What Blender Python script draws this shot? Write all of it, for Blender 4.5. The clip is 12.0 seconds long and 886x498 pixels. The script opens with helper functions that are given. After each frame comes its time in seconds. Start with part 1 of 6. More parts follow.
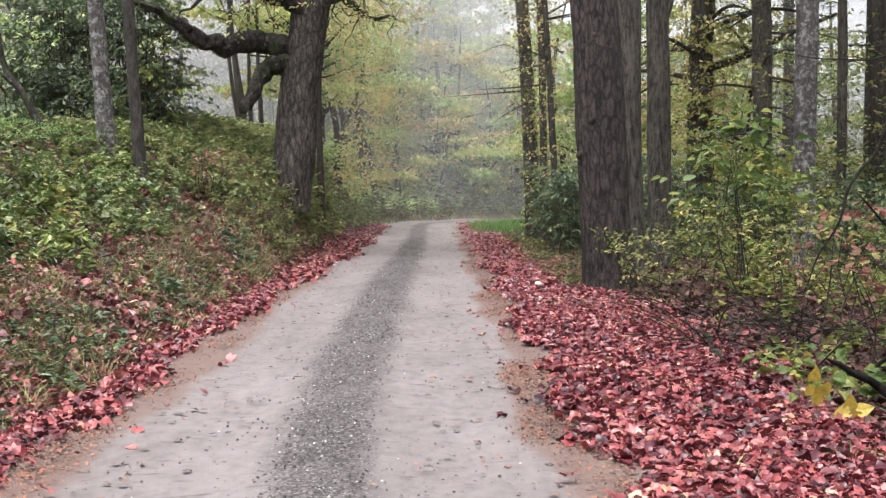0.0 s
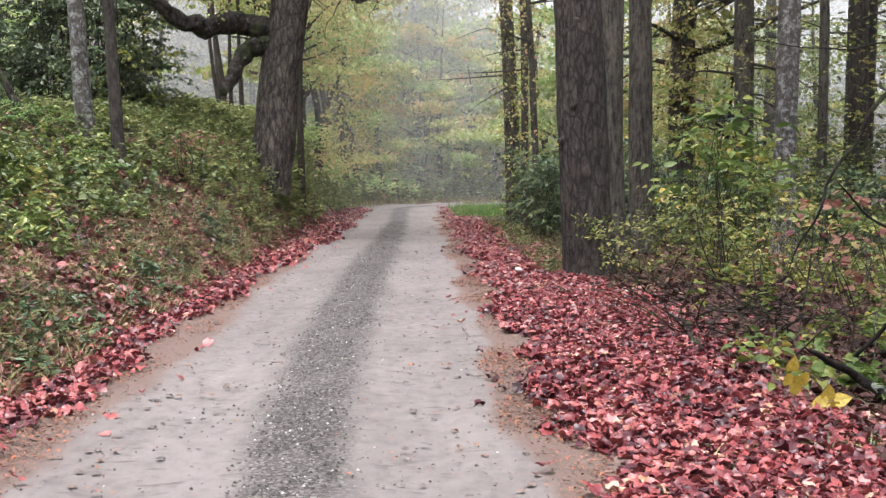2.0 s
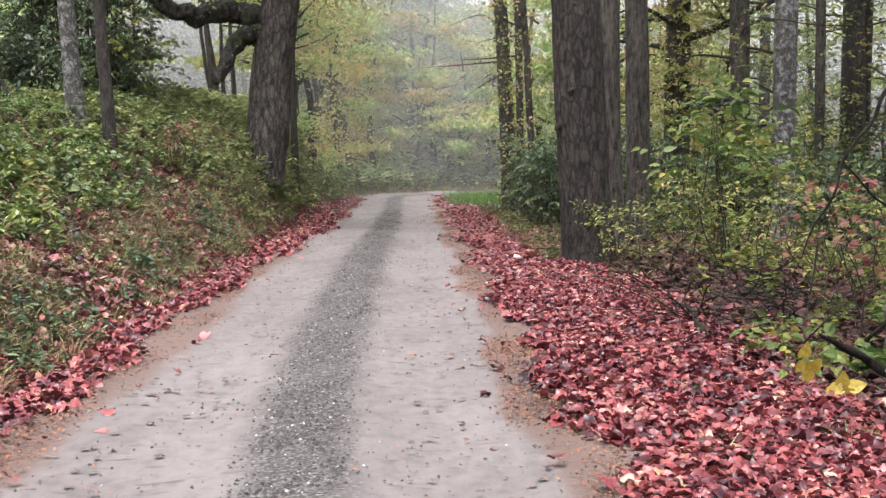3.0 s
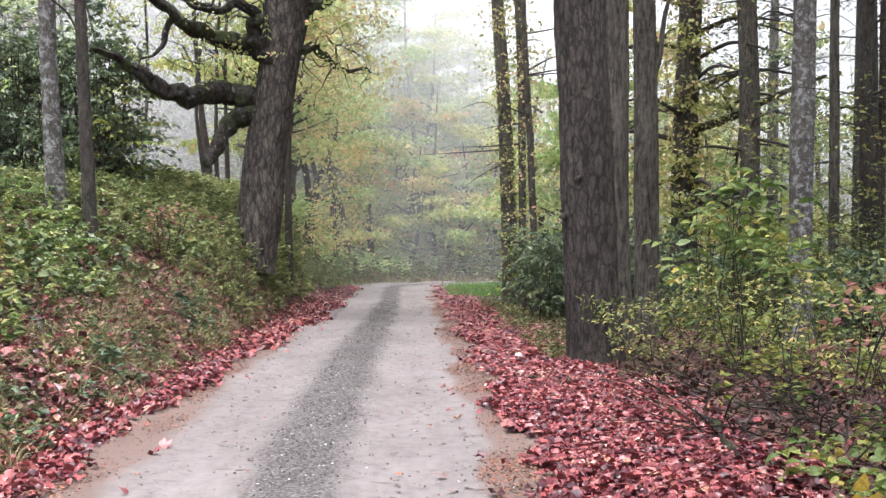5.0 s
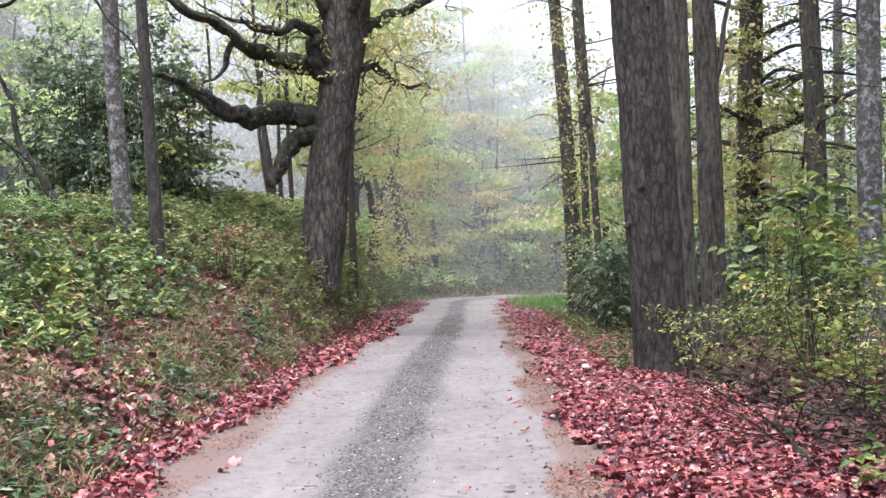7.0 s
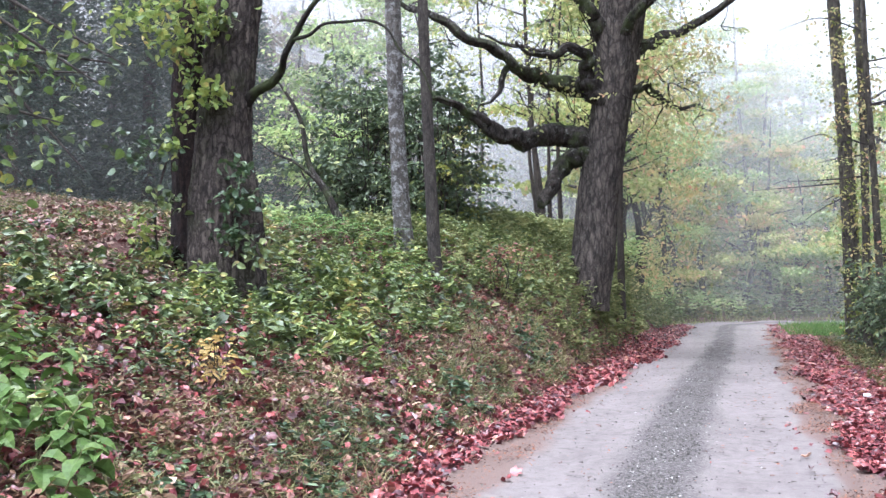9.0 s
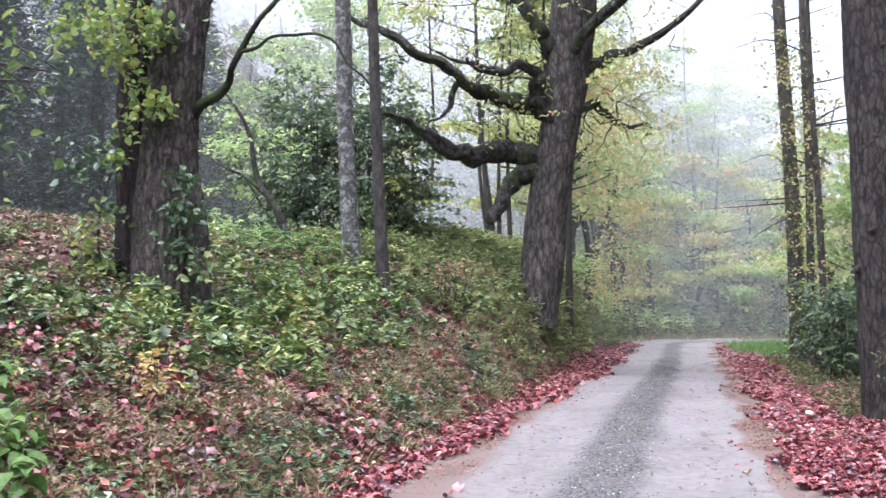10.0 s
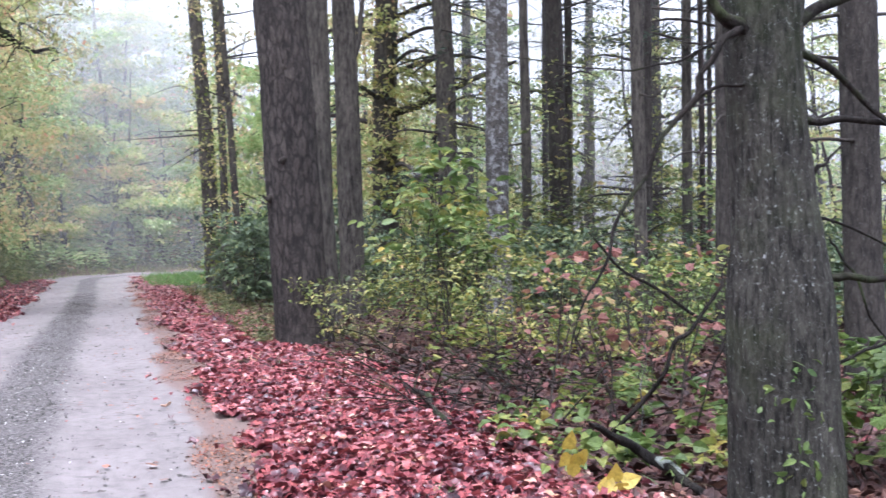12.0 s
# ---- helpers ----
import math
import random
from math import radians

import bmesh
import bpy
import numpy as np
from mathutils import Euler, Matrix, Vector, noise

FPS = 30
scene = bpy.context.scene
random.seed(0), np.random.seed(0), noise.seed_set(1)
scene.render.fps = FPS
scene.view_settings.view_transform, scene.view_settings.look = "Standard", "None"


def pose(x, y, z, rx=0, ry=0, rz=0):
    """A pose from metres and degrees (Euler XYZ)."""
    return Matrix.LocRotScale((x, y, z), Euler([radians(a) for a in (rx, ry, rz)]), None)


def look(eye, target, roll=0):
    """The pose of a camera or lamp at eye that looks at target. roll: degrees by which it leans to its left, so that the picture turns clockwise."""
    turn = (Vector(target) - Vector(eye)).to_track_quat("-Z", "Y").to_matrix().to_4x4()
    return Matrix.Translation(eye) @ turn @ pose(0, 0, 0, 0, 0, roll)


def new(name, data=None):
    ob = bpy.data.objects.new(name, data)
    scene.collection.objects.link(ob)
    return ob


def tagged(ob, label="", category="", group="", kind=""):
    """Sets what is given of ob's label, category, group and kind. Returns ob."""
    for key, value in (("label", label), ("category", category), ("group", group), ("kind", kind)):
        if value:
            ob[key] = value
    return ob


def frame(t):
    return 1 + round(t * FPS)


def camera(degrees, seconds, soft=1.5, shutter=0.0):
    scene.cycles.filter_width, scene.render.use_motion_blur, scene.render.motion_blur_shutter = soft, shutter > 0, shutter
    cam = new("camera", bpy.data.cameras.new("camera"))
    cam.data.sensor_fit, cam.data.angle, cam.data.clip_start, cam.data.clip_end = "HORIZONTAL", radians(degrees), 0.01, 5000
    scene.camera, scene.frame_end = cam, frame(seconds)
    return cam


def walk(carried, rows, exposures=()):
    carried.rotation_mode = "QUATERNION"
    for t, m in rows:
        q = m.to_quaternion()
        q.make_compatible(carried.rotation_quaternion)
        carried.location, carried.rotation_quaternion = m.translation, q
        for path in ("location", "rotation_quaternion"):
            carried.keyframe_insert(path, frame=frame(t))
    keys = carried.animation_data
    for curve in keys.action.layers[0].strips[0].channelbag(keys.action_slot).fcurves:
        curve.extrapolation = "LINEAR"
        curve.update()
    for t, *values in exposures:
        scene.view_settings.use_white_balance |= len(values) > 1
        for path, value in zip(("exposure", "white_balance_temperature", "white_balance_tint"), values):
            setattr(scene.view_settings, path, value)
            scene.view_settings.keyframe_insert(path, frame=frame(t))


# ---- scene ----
cam = camera(40.07, 12.0, soft=1.4, shutter=0.15)

PATH = [
    (0, (0.004, 0.000, 1.602), (0.066, 9.985, 1.055), -0.30),
    (0.5, (0.048, -0.007, 1.605), (-0.006, 9.973, 0.971), 0.08),
    (1, (0.078, 0.012, 1.608), (-0.017, 9.983, 0.846), 1.19),
    (1.5, (0.039, 0.041, 1.613), (0.247, 10.016, 0.943), 1.74),
    (2, (0.021, 0.065, 1.620), (0.238, 10.039, 0.937), 0.19),
    (2.5, (-0.014, 0.100, 1.618), (0.294, 10.066, 0.854), 0.24),
    (2.7, (-0.046, 0.126, 1.610), (0.295, 10.089, 0.819), -0.26),
    (4.3, (0.040, 1.267, 1.587), (0.044, 11.265, 1.353), 0.09),
    (4.5, (-0.043, 1.296, 1.584), (0.308, 11.289, 1.486), 0.85),
    (5, (0.034, 1.449, 1.602), (0.306, 11.445, 1.560), 0.52),
    (5.5, (0.139, 1.479, 1.591), (0.078, 11.478, 1.710), -0.29),
    (6, (0.136, 1.470, 1.589), (0.071, 11.469, 1.736), -0.61),
    (6.5, (0.123, 1.476, 1.583), (0.007, 11.475, 1.646), -0.10),
    (6.7, (0.099, 1.474, 1.591), (-0.063, 11.472, 1.669), -0.47),
    (8.3, (-0.090, 1.272, 1.554), (-1.357, 11.191, 1.619), -0.80),
    (8.5, (-0.102, 1.257, 1.557), (-1.741, 11.121, 1.684), -0.50),
    (9, (-0.076, 1.183, 1.566), (-2.456, 10.892, 1.836), 0.16),
    (9.5, (-0.056, 1.157, 1.565), (-2.566, 10.830, 1.927), 0.83),
    (10, (-0.022, 1.219, 1.553), (-2.014, 11.011, 1.960), 0.61),
    (10.5, (-0.034, 1.357, 1.539), (-1.018, 11.308, 1.702), 0.04),
    (11, (0.011, 1.434, 1.538), (0.103, 11.434, 1.474), -0.78),
    (11.5, (0.031, 1.525, 1.546), (1.304, 11.443, 1.448), -0.95),
    (12, (-0.004, 1.582, 1.520), (2.675, 11.215, 1.369), -0.96),
]
walk(cam, [(t, look(eye, target, roll)) for t, eye, target, roll in PATH],
     exposures=[(0, 1.52, 6250, 13), (2.7, 1.52, 6250, 13), (4.5, 1.70, 6150, 14), (6.6, 1.79, 5900, 14), (8.5, 1.87, 5560, 15), (10.2, 1.87, 5520, 15), (12, 1.88, 5480, 18)])

# ---- world and sun: an overcast, misty morning ----
world = bpy.data.worlds.new("overcast_sky")
scene.world = world
world.use_nodes = True
wn = world.node_tree
wn.nodes.clear()
sky = wn.nodes.new("ShaderNodeTexSky")
sky.sky_type = "NISHITA"
sky.sun_disc = False
sky.sun_elevation, sky.sun_rotation = radians(72), radians(200)
sky.air_density, sky.dust_density, sky.ozone_density = 1.0, 6.0, 1.0
grey = wn.nodes.new("ShaderNodeHueSaturation")
grey.inputs["Saturation"].default_value = 0.22
back = wn.nodes.new("ShaderNodeBackground")
back.inputs["Strength"].default_value = 0.15
wout = wn.nodes.new("ShaderNodeOutputWorld")
wn.links.new(sky.outputs[0], grey.inputs["Color"])
wn.links.new(grey.outputs[0], back.inputs["Color"])
wn.links.new(back.outputs[0], wout.inputs["Surface"])

sun = new("sun", bpy.data.lights.new("sun", "SUN"))
sun.data.energy, sun.data.angle, sun.data.color = 1.2, radians(45), (1.0, 0.97, 0.92)
sun.rotation_euler = (radians(18), 0, radians(-20))

rng = np.random.default_rng(7)


# ---- materials ----
def material(name, build, rough=0.8, spec=0.3):
    m = bpy.data.materials.new(name)
    m.use_nodes = True
    nt = m.node_tree
    bsdf = nt.nodes["Principled BSDF"]
    bsdf.inputs["Roughness"].default_value = rough
    bsdf.inputs["Specular IOR Level"].default_value = spec
    build(nt, bsdf)
    return m


def node(nt, kind, **values):
    n = nt.nodes.new("ShaderNode" + kind)
    for key, value in values.items():
        n.inputs[key.replace("_", " ")].default_value = value
    return n


def noise_tex(nt, scale, detail=6.0, rough=0.6, stretch=(1, 1, 1), coords="Object"):
    tc = nt.nodes.new("ShaderNodeTexCoord")
    mp = nt.nodes.new("ShaderNodeMapping")
    mp.inputs["Scale"].default_value = stretch
    n = node(nt, "TexNoise", Scale=scale, Detail=detail, Roughness=rough)
    nt.links.new(tc.outputs[coords], mp.inputs["Vector"])
    nt.links.new(mp.outputs[0], n.inputs["Vector"])
    return n


def ramp(nt, fac, stops, interpolation="LINEAR"):
    r = nt.nodes.new("ShaderNodeValToRGB")
    r.color_ramp.interpolation = interpolation
    els = r.color_ramp.elements
    while len(els) < len(stops):
        els.new(0.5)
    for el, (at, colour) in zip(els, stops):
        el.position, el.color = at, (*colour, 1)
    nt.links.new(fac, r.inputs["Fac"])
    return r


def blend(nt, fac, a, b, mode="MIX"):
    mx = nt.nodes.new("ShaderNodeMix")
    mx.data_type, mx.blend_type = "RGBA", mode
    for socket, value in ((mx.inputs[0], fac), (mx.inputs[6], a), (mx.inputs[7], b)):
        if isinstance(value, (int, float)):
            socket.default_value = value
        elif isinstance(value, tuple):
            socket.default_value = (*value, 1)
        else:
            nt.links.new(value, socket)
    return mx.outputs[2]


def bump(nt, bsdf, height, strength, distance):
    b = node(nt, "Bump", Strength=strength, Distance=distance)
    nt.links.new(height, b.inputs["Height"])
    nt.links.new(b.outputs[0], bsdf.inputs["Normal"])
    return b


def leaf_material(name, stops, translucent=0.35, rough=0.5, spec=0.35, gloom=0.4, even=0.45):
    """Leaves whose colour differs from leaf to leaf, with fine mottling; some light shines through."""
    def build(nt, bsdf):
        geo = nt.nodes.new("ShaderNodeNewGeometry")
        drift = noise_tex(nt, 1.9, 3.0)
        span = nt.nodes.new("ShaderNodeMapRange")
        span.inputs["From Min"].default_value, span.inputs["From Max"].default_value = 0.33, 0.67
        nt.links.new(drift.outputs["Fac"], span.inputs["Value"])
        pick = nt.nodes.new("ShaderNodeMix")
        pick.inputs[0].default_value = even
        nt.links.new(geo.outputs["Random Per Island"], pick.inputs[2])
        nt.links.new(span.outputs[0], pick.inputs[3])
        wide = nt.nodes.new("ShaderNodeMapRange")
        wide.inputs["From Min"].default_value, wide.inputs["From Max"].default_value = 0.31 * even, 1 - 0.31 * even
        nt.links.new(pick.outputs[0], wide.inputs["Value"])
        r = ramp(nt, wide.outputs[0], stops)
        n = noise_tex(nt, 45.0, 4.0, 0.7)
        dark = ramp(nt, n.outputs["Fac"], [(0.32, (1 - gloom,) * 3), (0.5, (0.95,) * 3), (0.72, (1.0 + 0.6 * gloom,) * 3)])
        col = blend(nt, 1.0, r.outputs[0], dark.outputs[0], "MULTIPLY")
        nt.links.new(col, bsdf.inputs["Base Color"])
        if translucent:
            tl = nt.nodes.new("ShaderNodeBsdfTranslucent")
            nt.links.new(col, tl.inputs["Color"])
            mx = nt.nodes.new("ShaderNodeMixShader")
            mx.inputs[0].default_value = translucent
            nt.links.new(bsdf.outputs[0], mx.inputs[1])
            nt.links.new(tl.outputs[0], mx.inputs[2])
            nt.links.new(mx.outputs[0], nt.nodes["Material Output"].inputs["Surface"])
    return material(name, build, rough, spec)


def bark_material(name, deep, ridge, lichen=(0.35, 0.37, 0.33), lichen_amount=0.3, scale=1.0, moss=0.0, fleck=16.0, plates=0.0, lichen_at=0.58):
    def build(nt, bsdf):
        a = noise_tex(nt, 30.0 * scale, 7.0, 0.68, (1, 1, 0.2))
        b = noise_tex(nt, 80.0 * scale, 5.0, 0.7, (1, 1, 0.5))
        c = noise_tex(nt, 16.0 * scale, 6.0, 0.7, (1, 1, 0.5))
        big = noise_tex(nt, 1.3, 4.0, 0.6, (1, 1, 0.4))
        f = blend(nt, 0.35, a.outputs["Color"], c.outputs["Color"])
        # Crack contrast is boosted in colour, adding furrow shade that flat light lacks.
        crack = ramp(nt, f, [(0.43, (0, 0, 0)), (0.50, (0.55,) * 3), (0.58, (1, 1, 1))])
        if plates:
            tc = nt.nodes.new("ShaderNodeTexCoord")
            warp = noise_tex(nt, 11.0 * scale, 6.0, 0.75)
            off = blend(nt, 0.14, tc.outputs["Object"], warp.outputs["Color"], "ADD")
            mp = nt.nodes.new("ShaderNodeMapping")
            mp.inputs["Scale"].default_value = (1, 1, 0.34)
            nt.links.new(off, mp.inputs["Vector"])
            vo = node(nt, "TexVoronoi", Scale=17.0 * scale)
            vo.feature = "DISTANCE_TO_EDGE"
            nt.links.new(mp.outputs[0], vo.inputs["Vector"])
            gap = ramp(nt, vo.outputs["Distance"], [(0.03, (1 - plates,) * 3), (0.16, (1, 1, 1))])
            crack_col = blend(nt, 1.0, crack.outputs[0], gap.outputs[0], "MULTIPLY")
        else:
            crack_col = crack.outputs[0]
        col = ramp(nt, b.outputs["Fac"], [(0.3, tuple(0.72 * k for k in ridge)), (0.55, ridge), (0.75, tuple(min(1, 1.4 * k) for k in ridge))])
        col = blend(nt, crack_col, deep, col.outputs[0])
        wide = ramp(nt, big.outputs["Fac"], [(0.3, (0.55, 0.54, 0.53)), (0.7, (0.95, 0.93, 0.90))])
        col = blend(nt, 1.0, col, wide.outputs[0], "MULTIPLY")
        spot = noise_tex(nt, fleck, 10.0, 0.8)
        ls = ramp(nt, spot.outputs["Fac"], [(lichen_at, (0, 0, 0)), (lichen_at + 0.08, (lichen_amount,) * 3)])
        col = blend(nt, ls.outputs[0], col, lichen)
        if moss:
            ms = noise_tex(nt, 2.2, 5.0)
            mr = ramp(nt, ms.outputs["Fac"], [(0.5, (0, 0, 0)), (0.66, (moss,) * 3)])
            col = blend(nt, mr.outputs[0], col, (0.05, 0.07, 0.02))
        nt.links.new(col, bsdf.inputs["Base Color"])
        h = blend(nt, 0.3, crack_col, b.outputs["Color"])
        bump(nt, bsdf, h, 0.9, 0.025)
    return material(name, build, 0.9, 0.2)


def ground_build(nt, bsdf):
    big = noise_tex(nt, 0.5, 4.0)
    mid = noise_tex(nt, 7.0, 8.0, 0.7)
    fine = noise_tex(nt, 45.0, 6.0, 0.7)
    soil = ramp(nt, mid.outputs["Fac"], [(0.3, (0.03, 0.019, 0.016)), (0.5, (0.07, 0.038, 0.032)), (0.7, (0.13, 0.068, 0.054))])
    green = ramp(nt, fine.outputs["Fac"], [(0.3, (0.05, 0.06, 0.026)), (0.7, (0.13, 0.145, 0.06))])
    f = ramp(nt, big.outputs["Fac"], [(0.45, (0, 0, 0)), (0.65, (0.35,) * 3)])
    nt.links.new(blend(nt, f.outputs[0], soil.outputs[0], green.outputs[0]), bsdf.inputs["Base Color"])
    bump(nt, bsdf, mid.outputs["Fac"], 0.8, 0.08)


def road_build(nt, bsdf):
    at = nt.nodes.new("ShaderNodeAttribute")
    at.attribute_name = "strip"
    ed = nt.nodes.new("ShaderNodeAttribute")
    ed.attribute_name = "verge"
    big = noise_tex(nt, 1.1, 5.0, 0.6, (1, 0.35, 1))
    mid = noise_tex(nt, 9.0, 8.0, 0.65, (1, 0.6, 1))
    grit = noise_tex(nt, 130.0, 4.0, 0.7)
    patchy = noise_tex(nt, 3.2, 6.0, 0.7, (1, 0.5, 1))
    vo = node(nt, "TexVoronoi", Scale=55.0)
    tc = nt.nodes.new("ShaderNodeTexCoord")
    nt.links.new(tc.outputs["Object"], vo.inputs["Vector"])
    fines = ramp(nt, mid.outputs["Fac"], [(0.25, (0.122, 0.109, 0.104)), (0.5, (0.174, 0.155, 0.149)), (0.8, (0.216, 0.194, 0.187))])
    wet = ramp(nt, big.outputs["Fac"], [(0.35, (0.78, 0.765, 0.755)), (0.65, (1.05, 1.04, 1.03))])
    fines = blend(nt, 1.0, fines.outputs[0], wet.outputs[0], "MULTIPLY")
    mark = noise_tex(nt, 5.5, 4.0, 0.6, (0.5, 1.5, 1))
    mk = ramp(nt, mark.outputs["Fac"], [(0.60, (1, 1, 1)), (0.70, (0.62, 0.61, 0.60))])
    fines = blend(nt, 1.0, fines, mk.outputs[0], "MULTIPLY")
    stone = ramp(nt, vo.outputs["Color"], [(0.0, (0.022, 0.019, 0.018)), (0.5, (0.062, 0.055, 0.052)), (0.85, (0.15, 0.137, 0.130)), (1.0, (0.30, 0.28, 0.27))])
    s = blend(nt, 0.45, at.outputs["Color"], blend(nt, 0.5, mid.outputs["Color"], grit.outputs["Color"]))
    s = blend(nt, 0.3, s, patchy.outputs["Color"])
    s = ramp(nt, s, [(0.34, (0, 0, 0)), (0.60, (0.95,) * 3)])
    col = blend(nt, s.outputs[0], fines, stone.outputs[0])
    e = blend(nt, 0.5, ed.outputs["Color"], patchy.outputs["Color"])
    e = blend(nt, 0.4, e, grit.outputs["Color"])
    er = ramp(nt, e, [(0.42, (0, 0, 0)), (0.58, (0.9,) * 3)])
    needles = ramp(nt, grit.outputs["Fac"], [(0.3, (0.065, 0.046, 0.039)), (0.5, (0.125, 0.088, 0.074)), (0.72, (0.20, 0.112, 0.082))])
    col = blend(nt, er.outputs[0], col, needles.outputs[0])
    sp = ramp(nt, grit.outputs["Fac"], [(0.3, (0.7,) * 3), (0.5, (1,) * 3)])
    col = blend(nt, 0.7, col, sp.outputs[0], "MULTIPLY")
    nt.links.new(col, bsdf.inputs["Base Color"])
    h = blend(nt, s.outputs[0], grit.outputs["Fac"], vo.outputs["Distance"])
    bump(nt, bsdf, h, 0.55, 0.012)


M_GROUND = material("forest_soil", ground_build, 0.95, 0.1)
M_ROAD = material("packed_gravel", road_build, 0.85, 0.25)
M_BARK_GREY = bark_material("bark_grey_brown", (0.03, 0.026, 0.0245), (0.106, 0.094, 0.0805), lichen_amount=0.4, scale=0.7, fleck=34.0, plates=0.5)
M_BARK_VERGE = bark_material("bark_furrowed_flecked", (0.020, 0.017, 0.016), (0.108, 0.092, 0.081), (0.42, 0.43, 0.40), 0.9, 0.6, 0.0, 15.0, 0.75, 0.65)
M_BARK_HOLLOW = bark_material("bark_coarse_plated", (0.018, 0.014, 0.013), (0.1628, 0.138, 0.1184), (0.30, 0.31, 0.28), 0.5, 0.8, 0.2, 14.0, 0.8, 0.62)
# Reddish bark, darkened in colour for the deep shade by the cleft.
M_BARK_RED = bark_material("bark_reddish_shaded", (0.010, 0.007, 0.007), (0.05775, 0.036, 0.03196), lichen_amount=0.1, scale=0.9, plates=0.6)
M_BARK_DARK = bark_material("bark_dark_brown", (0.022, 0.018, 0.017), (0.0735, 0.059, 0.0517), lichen_amount=0.2, scale=0.7, plates=0.4)
M_BARK_OAK = bark_material("bark_oak", (0.022, 0.019, 0.0175), (0.1628, 0.14, 0.1222), lichen_amount=0.35, scale=0.5, plates=0.7)
M_BARK_PINE = bark_material("bark_pine", (0.028, 0.0245, 0.0215), (0.144, 0.13, 0.110), lichen_amount=0.2, scale=0.7)
M_BARK_PALE = bark_material("bark_lichen_pale", (0.05, 0.047, 0.044), (0.1575, 0.145, 0.1297), (0.33, 0.335, 0.33), 0.75, 1.3, 0.0, 9.0, 0.0, 0.50)
M_BARK_NEAR = bark_material("bark_rough_grey", (0.026, 0.023, 0.021), (0.1418, 0.126, 0.109), (0.38, 0.4, 0.37), 0.55, 1.1, 0.35, 16.0, 0.55)
M_BARK_ROUGH = bark_material("bark_rough_lichen", (0.016, 0.0145, 0.0125), (0.110, 0.105, 0.087), (0.50, 0.52, 0.49), 0.85, 1.15, 0.25, 38.0, 0.4)
M_BARK_LIMB = bark_material("bark_oak_limb", (0.012, 0.010, 0.009), (0.085, 0.074, 0.064), (0.30, 0.31, 0.28), 0.55, 0.6, 0.6, 9.0, 0.5, 0.56)
M_LICHEN = bark_material("lichen_crust", (0.20, 0.22, 0.19), (0.42, 0.46, 0.42), (0.62, 0.66, 0.62), 0.8, 1.0)
M_SNAG = bark_material("bark_dead_snag", (0.012, 0.0095, 0.008), (0.034, 0.028, 0.023), lichen_amount=0.1, moss=0.6)
M_TWIG = bark_material("bark_twig", (0.03, 0.026, 0.022), (0.09, 0.076, 0.065), lichen_amount=0.1)

RED = [(0.0, (0.028, 0.009, 0.013)), (0.22, (0.070, 0.014, 0.020)), (0.46, (0.140, 0.028, 0.032)), (0.66, (0.220, 0.046, 0.050)),
       (0.82, (0.300, 0.074, 0.068)), (0.93, (0.340, 0.128, 0.118)), (0.985, (0.40, 0.20, 0.11)), (1.0, (0.46, 0.32, 0.24))]
M_RED = leaf_material("fallen_red_leaf", RED, 0.1, 0.34, 0.5, 0.45, 0.28)
M_SOAKED = leaf_material("soaked_leaf", [(0.0, (0.05, 0.014, 0.016)), (0.5, (0.11, 0.026, 0.028)), (1.0, (0.17, 0.05, 0.045))], 0.0, 0.35, 0.5)
# The low stops are darkened to stand for shade between the bank's plants.
M_BROWN = leaf_material("fallen_brown_leaf", [(0.0, (0.025, 0.011, 0.011)), (0.25, (0.085, 0.022, 0.024)), (0.50, (0.18, 0.048, 0.046)), (0.68, (0.20, 0.10, 0.074)),
                                            (0.84, (0.29, 0.19, 0.135)), (1.0, (0.28, 0.058, 0.050))], 0.05, 0.5, 0.4)
M_RUST = leaf_material("rusty_leaf", [(0.0, (0.07, 0.035, 0.028)), (0.5, (0.155, 0.10, 0.075)), (1.0, (0.27, 0.19, 0.135))], 0.05, 0.6, 0.3)
M_PRESSED = leaf_material("pressed_leaf", [(0.0, (0.085, 0.075, 0.068)), (0.6, (0.13, 0.108, 0.096)), (0.9, (0.17, 0.10, 0.08)), (1.0, (0.30, 0.12, 0.08))], 0.0, 0.7, 0.2)
M_CRUMB = leaf_material("crumbled_leaf", [(0.0, (0.05, 0.03, 0.025)), (0.45, (0.14, 0.075, 0.055)), (0.8, (0.33, 0.14, 0.075)), (1.0, (0.30, 0.07, 0.06))], 0.0, 0.7, 0.2)
M_MOULD = leaf_material("dark_leaf_mould", [(0.0, (0.022, 0.011, 0.010)), (0.5, (0.055, 0.024, 0.020)), (0.9, (0.10, 0.045, 0.034)), (1.0, (0.19, 0.10, 0.07))], 0.05, 0.6, 0.3)
# The lowest stop puts the shade inside the clumps into the leaf colour.
M_WEED = leaf_material("weed_leaf", [(0.0, (0.028, 0.044, 0.017)), (0.4, (0.075, 0.112, 0.038)), (0.75, (0.15, 0.19, 0.066)),
                                   (0.93, (0.215, 0.235, 0.085)), (1.0, (0.30, 0.25, 0.095))], 0.14, 0.40, 0.5, 0.5)
M_WEED_DARK = leaf_material("dark_weed_leaf", [(0.0, (0.022, 0.044, 0.02)), (0.5, (0.05, 0.09, 0.038)), (0.9, (0.10, 0.145, 0.06)),
                                             (1.0, (0.20, 0.20, 0.085))], 0.1, 0.38, 0.5, 0.5)
M_OLIVE = leaf_material("olive_weed_leaf", [(0.0, (0.04, 0.055, 0.022)), (0.45, (0.105, 0.118, 0.045)), (0.8, (0.19, 0.178, 0.075)), (1.0, (0.27, 0.19, 0.10))], 0.25, 0.5, 0.3)
